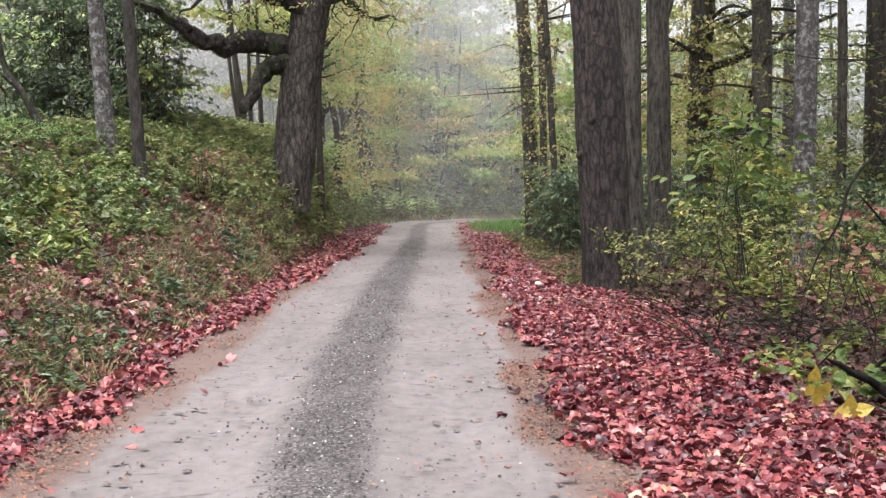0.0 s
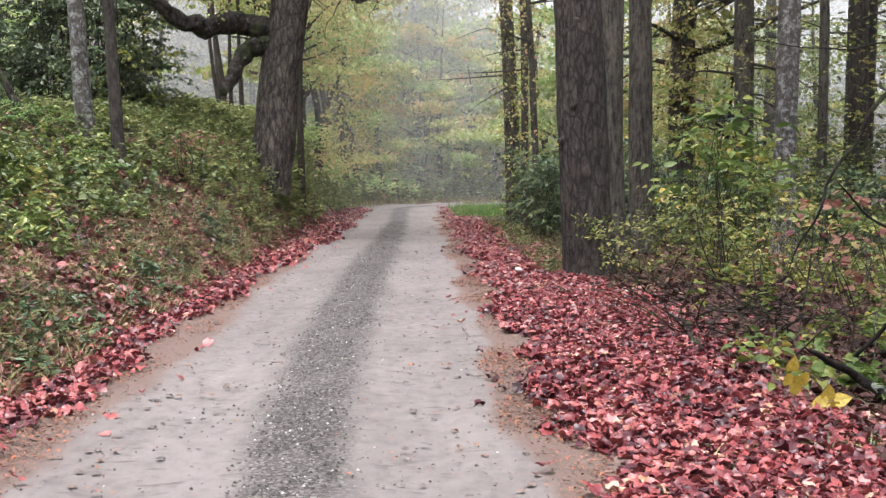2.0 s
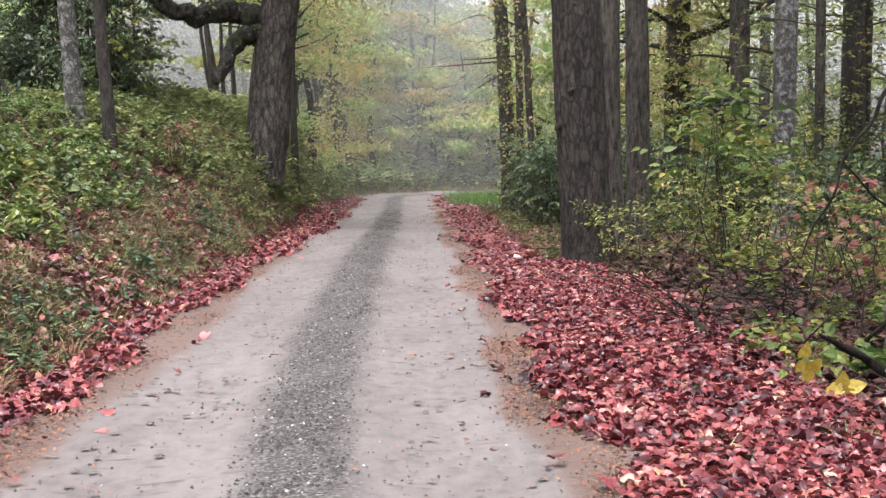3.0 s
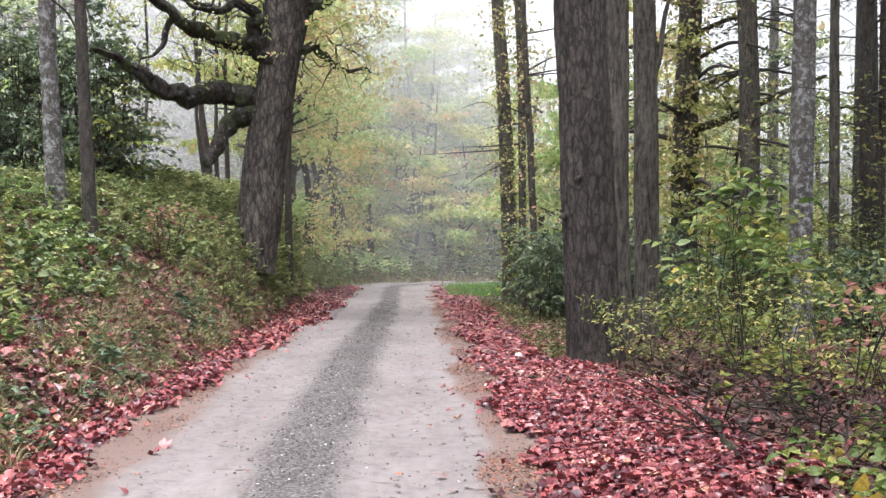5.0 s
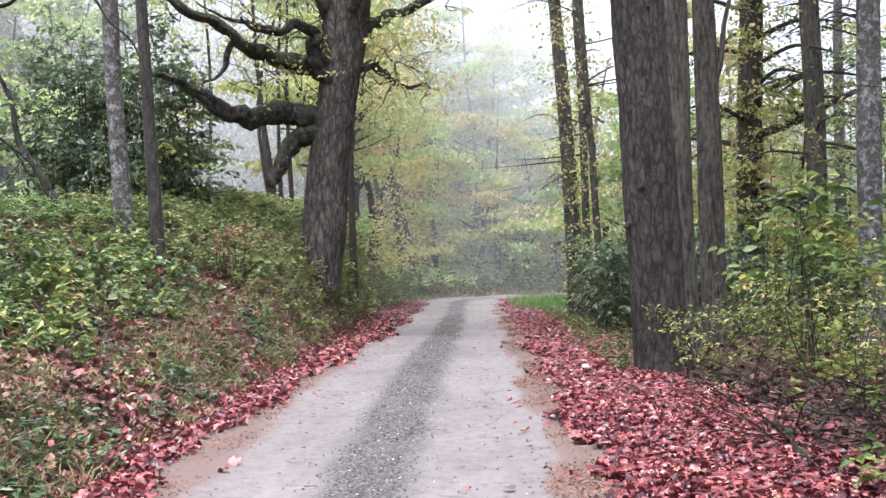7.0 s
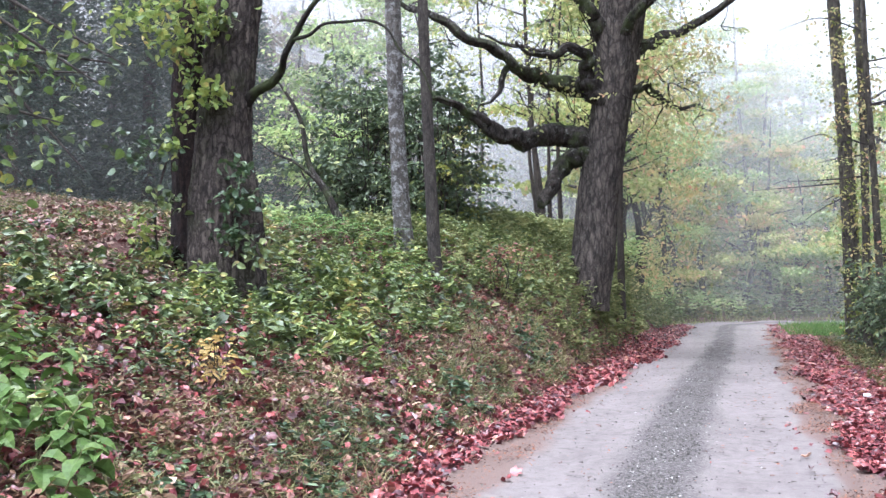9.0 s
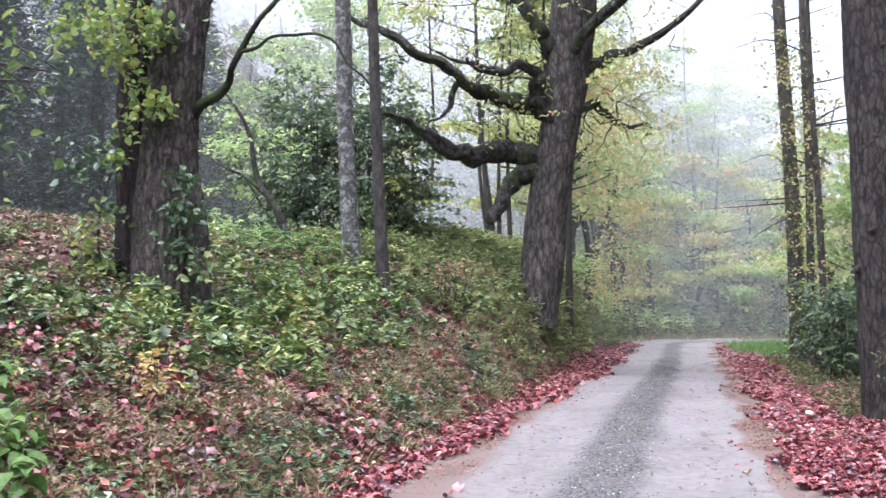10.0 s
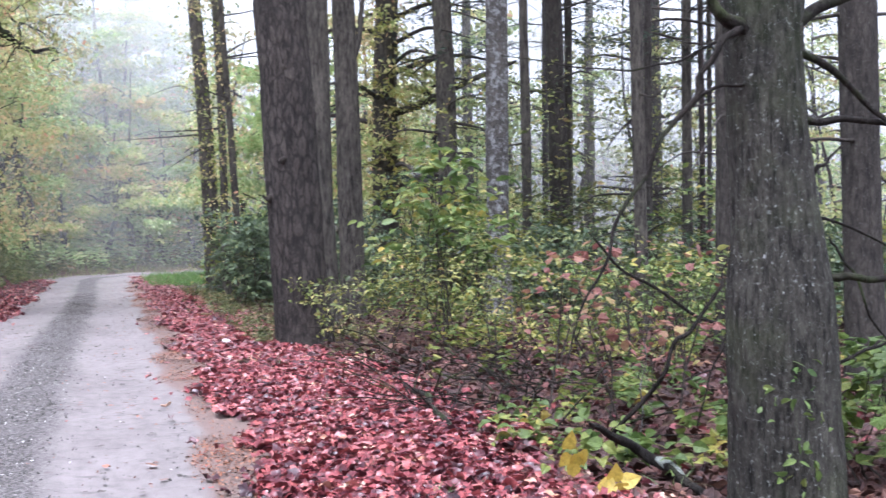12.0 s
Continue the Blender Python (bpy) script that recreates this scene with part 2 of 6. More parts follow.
M_HERB = leaf_material("yellow_green_herb_leaf", [(0.0, (0.045, 0.075, 0.022)), (0.35, (0.11, 0.16, 0.045)), (0.7, (0.21, 0.26, 0.07)), (0.92, (0.33, 0.34, 0.10)), (1.0, (0.40, 0.30, 0.10))], 0.2, 0.38, 0.5, 0.4)
M_BRONZE = leaf_material("bronze_herb_leaf", [(0.0, (0.06, 0.03, 0.025)), (0.5, (0.16, 0.085, 0.055)), (0.85, (0.26, 0.17, 0.10)), (1.0, (0.20, 0.20, 0.08))], 0.15, 0.5, 0.35)
M_STRAW = leaf_material("dry_grass", [(0.0, (0.15, 0.125, 0.070)), (0.5, (0.27, 0.235, 0.125)), (1.0, (0.17, 0.19, 0.070))], 0.3, 0.7, 0.2)
M_GRASS = leaf_material("fresh_grass", [(0.0, (0.06, 0.14, 0.025)), (0.6, (0.11, 0.23, 0.045)), (1.0, (0.18, 0.30, 0.07))], 0.35, 0.6, 0.2)
M_GRASS_OLIVE = leaf_material("olive_grass", [(0.0, (0.10, 0.12, 0.05)), (0.6, (0.20, 0.23, 0.09)), (1.0, (0.30, 0.30, 0.13))], 0.35, 0.6, 0.2)
M_FERN = leaf_material("fern_leaf", [(0.0, (0.07, 0.15, 0.035)), (0.6, (0.14, 0.26, 0.07)), (1.0, (0.24, 0.34, 0.10))], 0.35, 0.45, 0.4)
M_YELLOW = leaf_material("yellow_leaf", [(0.0, (0.42, 0.30, 0.05)), (0.6, (0.55, 0.42, 0.08)), (1.0, (0.60, 0.34, 0.08))], 0.4, 0.5)
M_SPICE = leaf_material("spicebush_leaf", [(0.0, (0.05, 0.07, 0.024)), (0.35, (0.12, 0.145, 0.045)), (0.65, (0.25, 0.26, 0.075)), (0.9, (0.38, 0.35, 0.11)), (1.0, (0.34, 0.23, 0.10))], 0.35, 0.45)
M_SHRUB = leaf_material("yellow_green_shrub_leaf", [(0.0, (0.062, 0.093, 0.022)), (0.4, (0.136, 0.167, 0.037)), (0.75, (0.260, 0.260, 0.062)),
                                                   (1.0, (0.347, 0.310, 0.081))], 0.4, 0.5)
M_SAPLING = leaf_material("green_sapling_leaf", [(0.0, (0.060, 0.105, 0.028)), (0.6, (0.135, 0.190, 0.050)), (0.9, (0.250, 0.270, 0.068)),
                                               (1.0, (0.360, 0.290, 0.065))], 0.4, 0.45)
M_VINE = leaf_material("yellow_green_vine_leaf", [(0.0, (0.085, 0.14, 0.036)), (0.5, (0.20, 0.27, 0.07)), (0.9, (0.336, 0.360, 0.096)), (1.0, (0.440, 0.360, 0.120))], 0.45, 0.45)
M_RHODO = leaf_material("evergreen_leaf", [(0.0, (0.04, 0.062, 0.034)), (0.6, (0.095, 0.135, 0.068)), (0.92, (0.17, 0.215, 0.10)), (1.0, (0.29, 0.33, 0.13))], 0.25, 0.42, 0.45)
# Crown leaf colours are raised and paled to carry the far mist's brightness.
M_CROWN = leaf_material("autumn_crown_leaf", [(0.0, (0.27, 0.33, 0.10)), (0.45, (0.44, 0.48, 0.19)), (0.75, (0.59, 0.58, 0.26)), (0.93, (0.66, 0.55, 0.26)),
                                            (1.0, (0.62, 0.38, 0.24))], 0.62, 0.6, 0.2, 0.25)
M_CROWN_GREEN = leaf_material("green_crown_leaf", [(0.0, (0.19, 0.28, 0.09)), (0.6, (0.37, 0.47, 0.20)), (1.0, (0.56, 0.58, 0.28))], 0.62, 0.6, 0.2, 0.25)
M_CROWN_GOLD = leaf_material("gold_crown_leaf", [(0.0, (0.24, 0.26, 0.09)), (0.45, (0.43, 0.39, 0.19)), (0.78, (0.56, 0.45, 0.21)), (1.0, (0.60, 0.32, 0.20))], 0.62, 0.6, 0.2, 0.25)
M_SPRAY = leaf_material("gold_green_spray_leaf", [(0.0, (0.14, 0.16, 0.04)), (0.5, (0.28, 0.28, 0.08)), (1.0, (0.44, 0.38, 0.11))], 0.5, 0.55, 0.2)
M_BROAD = leaf_material("broad_green_leaf", [(0.0, (0.035, 0.07, 0.016)), (0.5, (0.075, 0.135, 0.03)), (0.9, (0.15, 0.21, 0.05)), (1.0, (0.42, 0.34, 0.06))], 0.3, 0.55, 0.3, 0.3)
M_TAN = leaf_material("tan_yellow_leaf", [(0.0, (0.30, 0.21, 0.07)), (0.6, (0.46, 0.34, 0.12)), (1.0, (0.50, 0.30, 0.15))], 0.4, 0.5)
# The grey of haze over the far trees is put into this leaf colour.
M_HAZE = leaf_material("haze_grey_crown_leaf", [(0.0, (0.20, 0.17, 0.15)), (0.6, (0.31, 0.27, 0.23)), (1.0, (0.36, 0.35, 0.22))], 0.4, 0.6, 0.2)
M_NEEDLE = leaf_material("conifer_needles", [(0.0, (0.03, 0.045, 0.034)), (0.7, (0.065, 0.09, 0.065)), (1.0, (0.11, 0.135, 0.085))], 0.2, 0.6, 0.2)
M_SUMAC = leaf_material("red_sapling_leaf", [(0.0, (0.150, 0.055, 0.050)), (0.5, (0.230, 0.100, 0.080)), (0.8, (0.300, 0.180, 0.100)),
                                           (1.0, (0.300, 0.290, 0.090))], 0.4, 0.5)


def stone_build(nt, bsdf):
    oi = nt.nodes.new("ShaderNodeNewGeometry")
    r = ramp(nt, oi.outputs["Random Per Island"], [(0.0, (0.031, 0.029, 0.026)), (0.6, (0.068, 0.061, 0.055)), (0.95, (0.161, 0.145, 0.132)), (1.0, (0.42, 0.41, 0.39))])
    nt.links.new(r.outputs[0], bsdf.inputs["Base Color"])


M_STONE = material("crushed_stone", stone_build, 0.75, 0.3)


# ---- mesh helpers ----
def link_mesh(name, verts, faces, mat, parent=None, label="", smooth=True, world_space=True):
    """One mesh object from arrays: faces is an (n, k) array, or a list of such arrays."""
    verts = np.asarray(verts, np.float32)
    if parent is not None and world_space:
        top = parent
        while top is not None:
            verts = verts - np.array(top.location, np.float32)
            top = top.parent
    groups = faces if isinstance(faces, list) else [faces]
    me = bpy.data.meshes.new(name)
    me.vertices.add(len(verts))
    me.vertices.foreach_set("co", verts.ravel())
    loops = np.concatenate([np.asarray(g, np.int32).ravel() for g in groups])
    counts = np.concatenate([np.full(len(g), np.shape(g)[1], np.int32) for g in groups])
    me.loops.add(len(loops))
    me.loops.foreach_set("vertex_index", loops)
    me.polygons.add(len(counts))
    me.polygons.foreach_set("loop_start", np.concatenate([[0], np.cumsum(counts)[:-1]]).astype(np.int32))
    me.polygons.foreach_set("loop_total", counts)
    me.polygons.foreach_set("use_smooth", np.full(len(counts), smooth, bool))
    me.update(calc_edges=True)
    me.materials.append(mat)
    ob = new(name, me)
    if parent is not None:
        ob.parent = parent
    if label:
        ob["label"] = label
    return ob


def base(name, x, y, z, label, category, group=""):
    ob = new(name)
    ob.location = (x, y, z)
    return tagged(ob, label, category, group)


def smooth_path(points, step):
    """A smooth curve through rows of x, y, z, radius, resampled at about the given step."""
    p = np.asarray(points, float)
    s = np.concatenate([[0], np.cumsum(np.maximum(np.linalg.norm(np.diff(p[:, :3], axis=0), axis=1), 0.05))])
    slope = np.diff(p, axis=0) / np.diff(s)[:, None]
    l0, l1 = np.diff(s)[:-1, None], np.diff(s)[1:, None]
    m = np.vstack([slope[:1], (slope[1:] * l0 + slope[:-1] * l1) / (l0 + l1), slope[-1:]])
    out = []
    for i in range(len(p) - 1):
        l = s[i + 1] - s[i]
        t = np.linspace(0, 1, max(2, int(l / step)), endpoint=False)[:, None]
        out.append((2 * t**3 - 3 * t**2 + 1) * p[i] + (t**3 - 2 * t**2 + t) * l * m[i] + (3 * t**2 - 2 * t**3) * p[i + 1] + (t**3 - t**2) * l * m[i + 1])
    q = np.vstack(out + [p[-1:]])
    q[:, 3] = np.clip(q[:, 3], max(0.002, p[:, 3].min()), max(0.002, p[:, 3].max()))
    return q


def tube(points, sides=10, step=0.25, ridge=0.0, lump=0.06, seed=0):
    """Verts and quads of a limb or trunk along a path, with lumps and lengthwise bark ridges."""
    q = smooth_path(points, step)
    c, r = q[:, :3], q[:, 3]
    d = np.gradient(c, axis=0)
    d /= np.linalg.norm(d, axis=1)[:, None] + 1e-9
    ref = np.array([0.0, 1.0, 0.0]) if abs(d[:, 1]).mean() < 0.8 else np.array([1.0, 0.0, 0.0])
    u = np.cross(d, ref)
    u /= np.linalg.norm(u, axis=1)[:, None] + 1e-9
    v = np.cross(d, u)
    th = np.linspace(0, 2 * np.pi, sides, endpoint=False)
    s = np.concatenate([[0], np.cumsum(np.linalg.norm(np.diff(c, axis=0), axis=1))])
    k = np.ones((len(c), sides))
    ph = seed * 1.7
    for n, (m, w) in enumerate(((2, 0.9), (3, 1.7), (5, 2.9))):
        k += lump / (n + 1) * np.sin(m * th[None] + ph + n + w * s[:, None] * 0.8 + 0.9 * np.sin(1.3 * w * s[:, None] + ph))
    if ridge:
        for i in range(len(c)):
            for j in range(sides):
                x, y = np.cos(th[j]) * r[i] * 16, np.sin(th[j]) * r[i] * 16
                k[i, j] += ridge / max(r[i], 0.1) * (abs(noise.noise((x, y, s[i] * 2.2 + seed * 9.1))) - 0.25)
                k[i, j] += 0.5 * ridge / max(r[i], 0.1) * noise.noise((x * 2.5, y * 2.5, s[i] * 6.0 + seed))
    ring = u[:, None] * np.cos(th)[None, :, None] + v[:, None] * np.sin(th)[None, :, None]
    verts = (c[:, None] + ring * (r[:, None] * k)[..., None]).reshape(-1, 3)
    i, j = np.meshgrid(np.arange(len(c) - 1), np.arange(sides), indexing="ij")
    a, b = i * sides + j, i * sides + (j + 1) % sides
    quads = np.stack([a, b, b + sides, a + sides], -1).reshape(-1, 4)
    tip = np.array([[len(verts)]])
    verts = np.vstack([verts, c[-1] + d[-1] * r[-1] * 0.5])
    last = (len(c) - 1) * sides
    cap = np.stack([last + np.arange(sides), last + (np.arange(sides) + 1) % sides, np.full(sides, tip[0, 0])], -1)
    return verts, [quads, cap]


def limb(name, points, mat, parent, label="", sides=10, step=0.25, ridge=0.0, lump=0.06, seed=0):
    v, f = tube(points, sides, step, ridge, lump, seed)
    return link_mesh(name, v, f, mat, parent, label)


def joined(tubes):
    """Several tubes as one pair of verts and faces."""
    vs, qs, ts, n = [], [], [], 0
    for v, (q, t) in tubes:
        vs.append(v)
        qs.append(q + n)
        ts.append(t + n)
        n += len(v)
    return np.vstack(vs), [np.vstack(qs), np.vstack(ts)]


# leaf outlines: along y, folded along the midrib
OVAL = (np.array([(0, 0, 0), (0, 0.34, 0.02), (0, 0.68, 0.0), (0, 1, -0.10), (-0.19, 0.16, 0.07), (-0.25, 0.42, 0.10), (-0.16, 0.76, 0.03), (0.19, 0.16, 0.07), (0.25, 0.42, 0.10), (0.16, 0.76, 0.03)]) - (0, 0.4, 0),
        [np.array([(0, 1, 5, 4), (1, 2, 6, 5), (0, 7, 8, 1), (1, 8, 9, 2)]), np.array([(2, 3, 6), (2, 9, 3)])])
LONG = (OVAL[0] * (0.75, 1.25, 1), OVAL[1])
DIAMOND = (np.array([(0, -0.5, 0), (0.3, 0, 0.08), (0, 0.5, -0.03), (-0.3, 0, 0.08)]), [np.array([(0, 1, 2, 3)])])
BLADE = (np.array([(-0.03, 0, 0), (0.03, 0, 0), (0.02, 0.55, 0.05), (0, 1, 0.25), (-0.02, 0.55, 0.05)]), [np.array([(0, 1, 2, 4)]), np.array([(2, 3, 4)])])
_a = np.radians([-90, -35, -15, 8, 28, 52, 70, 90, 110, 128, 152, 172, 195, 215])
_r = np.array([0.44, 0.42, 0.47, 0.37, 0.53, 0.37, 0.43, 0.58, 0.42, 0.36, 0.52, 0.38, 0.48, 0.41])
LOBED = (np.vstack([[0, 0, 0.05], np.stack([_r * np.cos(_a), _r * np.sin(_a), -0.09 * np.abs(np.cos(_a)) + 0.10 * (_r - 0.35)], -1)]),
         [np.array([(0, 1 + i, 1 + (i + 1) % 14) for i in range(14)])])
_a = np.radians([-90, -50, -20, 5, 30, 58, 74, 90, 106, 122, 150, 175, 200, 230])
_r = np.array([0.34, 0.42, 0.51, 0.34, 0.56, 0.33, 0.44, 0.60, 0.44, 0.33, 0.55, 0.35, 0.50, 0.41])
CUPPED = (np.vstack([[0, 0, 0.0], np.stack([_r * np.cos(_a), _r * np.sin(_a), 0.09 * np.cos(2 * _a) + 0.05 * np.sin(5 * _a)], -1)]),
          [np.array([(0, 1 + i, 1 + (i + 1) % 14) for i in range(14)])])
FOLDED = (CUPPED[0] * (0.8, 1.05, 1) + np.outer(0.20 * np.abs(CUPPED[0][:, 0]) - 0.08 * CUPPED[0][:, 1], (0, 0, 1)), CUPPED[1])
LEAF = (np.array([(0, 0, 0), (-0.24, 0.3, 0.07), (-0.18, 0.7, 0.06), (0, 1, -0.06), (0.18, 0.7, 0.06), (0.24, 0.3, 0.07)]) - (0, 0.4, 0),
        [np.array([(0, 3, 2, 1), (0, 5, 4, 3)])])
SLIVER = (DIAMOND[0] * (0.6, 1.25, 1), DIAMOND[1])
WIDE = (OVAL[0] * (1.5, 1, 1.2), OVAL[1])
BENT = (np.array([(0, -0.5, 0.06), (0.42, -0.12, 0.0), (0.30, 0.28, 0.12), (0, 0.55, -0.04), (-0.34, 0.25, 0.10), (-0.40, -0.15, -0.02)]),
        [np.array([(0, 1, 2, 3), (0, 3, 4, 5)])])


def leaf_cloud(points, size, shape, up=1.0, spread=1.0, droop=0.0, normal=None):
    """Verts and faces of many leaves: each turned at random about a normal that leans to up."""
    p = np.asarray(points, float)
    n = len(p)
    z = rng.normal(size=(n, 3)) * spread
    z[:, 2] += up
    if normal is not None:
        z += normal
    z /= np.linalg.norm(z, axis=1)[:, None] + 1e-9
    h = rng.normal(size=(n, 3))
    h[:, 2] -= droop
    y = h - (h * z).sum(1)[:, None] * z
    y /= np.linalg.norm(y, axis=1)[:, None] + 1e-9
    x = np.cross(y, z)
    s = np.broadcast_to(size, (n,))[:, None]
    curl = rng.uniform(0.3, 1.9, (n, 1))
    t, fs = shape
    verts = p[:, None] + (x[:, None] * t[None, :, :1] + y[:, None] * t[None, :, 1:2] + z[:, None] * (t[None, :, 2:] * curl[:, None])) * s[:, None]
    faces = [(f[None] + (np.arange(n) * len(t))[:, None, None]).reshape(-1, f.shape[1]) for f in fs]
    return verts.reshape(-1, 3), faces


def set_leaves(points, out, size, shape, rough=0.25, pitch=-0.1):
    """Leaves that grow from a point outwards, face up; pitch is the slope of the blade along its length."""
    p, y = np.asarray(points, float), np.array(out, float)
    n = len(p)
    y /= np.linalg.norm(y, axis=1)[:, None] + 1e-9
    y[:, 2] += np.broadcast_to(pitch, (n,))
    y += rng.normal(size=(n, 3)) * rough * 0.5
    y /= np.linalg.norm(y, axis=1)[:, None] + 1e-9
    z = np.array([0.0, 0.0, 1.0]) + rng.normal(size=(n, 3)) * rough
    z = z - (z * y).sum(1)[:, None] * y
    z /= np.linalg.norm(z, axis=1)[:, None] + 1e-9
    x = np.cross(y, z)
    s = np.broadcast_to(size, (n,))[:, None]
    t, fs = shape
    t = t - (0, t[:, 1].min(), 0)
    curl = rng.uniform(0.4, 2.2, (n, 1))
    verts = p[:, None] + (x[:, None] * t[None, :, :1] + y[:, None] * t[None, :, 1:2] + z[:, None] * (t[None, :, 2:] * curl[:, None])) * s[:, None]
    faces = [(f[None] + (np.arange(n) * len(t))[:, None, None]).reshape(-1, f.shape[1]) for f in fs]
    return verts.reshape(-1, 3), faces


def twig_leaves(start, end, n, size, shape, droop=0.2, rough=0.3):
    """Leaves in two ranks along twigs from start to end, n on each twig, lying nearly level."""
    a, e = np.asarray(start, float), np.asarray(end, float)
    k = len(a)
    t = (np.arange(n)[None] + rng.uniform(0.1, 0.9, (k, n))) / n * 0.95 + 0.08
    d = e - a
    ln = np.linalg.norm(d, axis=1)[:, None] + 1e-9
    flat = d * (1, 1, 0.35) / ln
    side = np.cross(flat, (0, 0, 1.0))
    side /= np.linalg.norm(side, axis=1)[:, None] + 1e-9
    sg = np.where(np.arange(n) % 2 == 0, 1.0, -1.0)[None, :, None] * rng.uniform(0.5, 1.3, (k, n, 1))
    p = a[:, None] + d[:, None] * t[..., None] + rng.normal(size=(k, n, 3)) * 0.012
    p[..., 2] -= 0.10 * ln * t**2
    out = flat[:, None] * (0.35 + t[..., None]) + side[:, None] * sg
    return set_leaves(p.reshape(-1, 3), out.reshape(-1, 3), np.repeat(size * rng.uniform(0.7, 1.2, k), n) * rng.uniform(0.65, 1.15, k * n), shape, rough, -droop * rng.uniform(0.2, 1.6, k * n))


def clouds(parts):
    """Several leaf clouds of one shape joined."""
    vs, fs, n = [], None, 0
    for v, f in parts:
        vs.append(v)
        fs = [[g + n] for g in f] if fs is None else [a + [g + n] for a, g in zip(fs, f)]
        n += len(v)
    return np.vstack(vs), [np.vstack(g) for g in fs]


# ---- the lie of the land ----
def smooth01(a, b, x):
    t = np.clip((x - a) / (b - a), 0, 1)
    return t * t * (3 - 2 * t)


BEND = 45.0  # where the road begins to turn right, on a radius of 8 m


def beside(x, y):
    """How far a spot lies beyond the left (outer) edge of the road; the road is 2.95 m wide."""
    x, y = np.asarray(x, float), np.asarray(y, float)
    arc = np.hypot(x - 7.33, y - BEND) - 9.45
    return np.where(y < BEND, -2.15 - x, np.where(x < 7.33, arc, y - BEND - 9.45))


def height(x, y):
    x, y = np.asarray(x, float), np.asarray(y, float)
    u = beside(x, y)
    lip = np.interp(y, [8, 14, 21, 26, 33, 40, 48], [0.13, 0.25, 0.75, 1.8, 1.75, 1.0, 0.08])
    slope = np.interp(y, [0, 16, 26, 31, 40, 46, 55], [0.36, 0.36, 0.5, 0.85, 0.8, 0.4, 0.10])
    rise = lip * smooth01(np.interp(y, [10, 24], [0.55, 0.3]), np.interp(y, [10, 24], [1.15, 1.4]), u) + slope * np.maximum(u - 0.9, 0)
    top = np.interp(y, [12, 18, 24, 32, 60], [2.4, 2.52, 2.62, 2.65, 3.2])
    top = top + 1.1 * smooth01(8, 19, -x) * smooth01(15, 26, y)
    rise = -np.log(np.exp(-3 * rise) + np.exp(-3 * top)) / 3
    bumps = 0.05 * np.sin(1.7 * x + 0.6 * y) * np.sin(1.1 * y - 0.4 * x) + 0.03 * np.sin(4.1 * x + 1.3) * np.sin(3.3 * y)
    left = np.maximum(rise + bumps * smooth01(0.8, 2.5, u), 0)
    v = -2.95 - u
    soft = smooth01(0.35, 0.8, u) + smooth01(0.35, 0.8, v)
    right = -0.5 * smooth01(3, 14, v) + bumps * smooth01(0.8, 3, v) + 0.02 * smooth01(0.0, 0.6, v)
    z = np.where(u > 0, left, np.where(v > 0, right, 0)) - 0.03 * (1 - soft)
    far = np.hypot(x, np.maximum(y, 0))
    hill = 5 * smooth01(75, 200, 0.85 * y - 0.6 * x) + 16 * smooth01(8, 30, -x) * smooth01(52, 82, y)
    return z + hill * smooth01(40, 90, far)


def along(lo, hi, fine_lo, fine_hi, fine, coarse_n):
    a = fine_lo - np.geomspace(1, 1 + fine_lo - lo, coarse_n)[::-1] + 1
    b = fine_hi + np.geomspace(1, 1 + hi - fine_hi, coarse_n) - 1
    return np.unique(np.concatenate([a, np.arange(fine_lo, fine_hi, fine), b]))


def grid_faces(nx, ny):
    i, j = np.meshgrid(np.arange(ny - 1), np.arange(nx - 1), indexing="ij")
    a = i * nx + j
    return np.stack([a, a + 1, a + nx + 1, a + nx], -1).reshape(-1, 4)


gx, gy = along(-700, 700, -12, 8, 0.14, 34), along(-500, 900, 4, 40, 0.2, 50)
GX, GY = np.meshgrid(gx, gy)
ground = link_mesh("ground", np.stack([GX, GY, height(GX, GY)], -1).reshape(-1, 3), grid_faces(len(gx), len(gy)), M_GROUND)
tagged(ground, "damp forest floor with dark soil and leaf mould", "ground", kind="structure")

# road: straight, then a bend to the right
sw = np.concatenate([np.arange(-30, 4, 1.0), np.arange(4, BEND, 0.12), BEND + 8 * np.linspace(0, np.pi / 2, 80)[:], BEND + 8 * np.pi / 2 + np.linspace(1, 60, 30)])
across = np.linspace(-1.95, 1.95, 79)
SW, AC = np.meshgrid(sw, across, indexing="ij")
ang = np.clip((SW - BEND) / 8, 0, np.pi / 2)
extra = np.maximum(SW - BEND - 8 * np.pi / 2, 0)
RX = np.where(SW < BEND, -0.67 + AC, 7.33 - (8 - AC) * np.cos(ang) + extra)
RY = np.where(SW < BEND, SW, BEND + (8 - AC) * np.sin(ang))
STRIP_S, STRIP_MID, STRIP_HALF = (4, 6.2, 9, 12.4, 19.5, 27, 36, 60), (0.09, 0.04, -0.05, -0.075, -0.06, 0.095, 0.145, 0.05), (0.25, 0.25, 0.27, 0.32, 0.32, 0.28, 0.26, 0.26)
mid = np.interp(SW, STRIP_S, STRIP_MID)
strip = np.exp(-np.abs((AC - mid + 0.03 * np.sin(1.9 * SW) + 0.02 * np.sin(4.7 * SW + 1)) / (1.12 * np.interp(SW, STRIP_S, STRIP_HALF))) ** 3)
wob = 0.008 * np.sin(2.3 * SW + 3 * AC) + 0.006 * np.sin(5.1 * SW - 7 * AC)
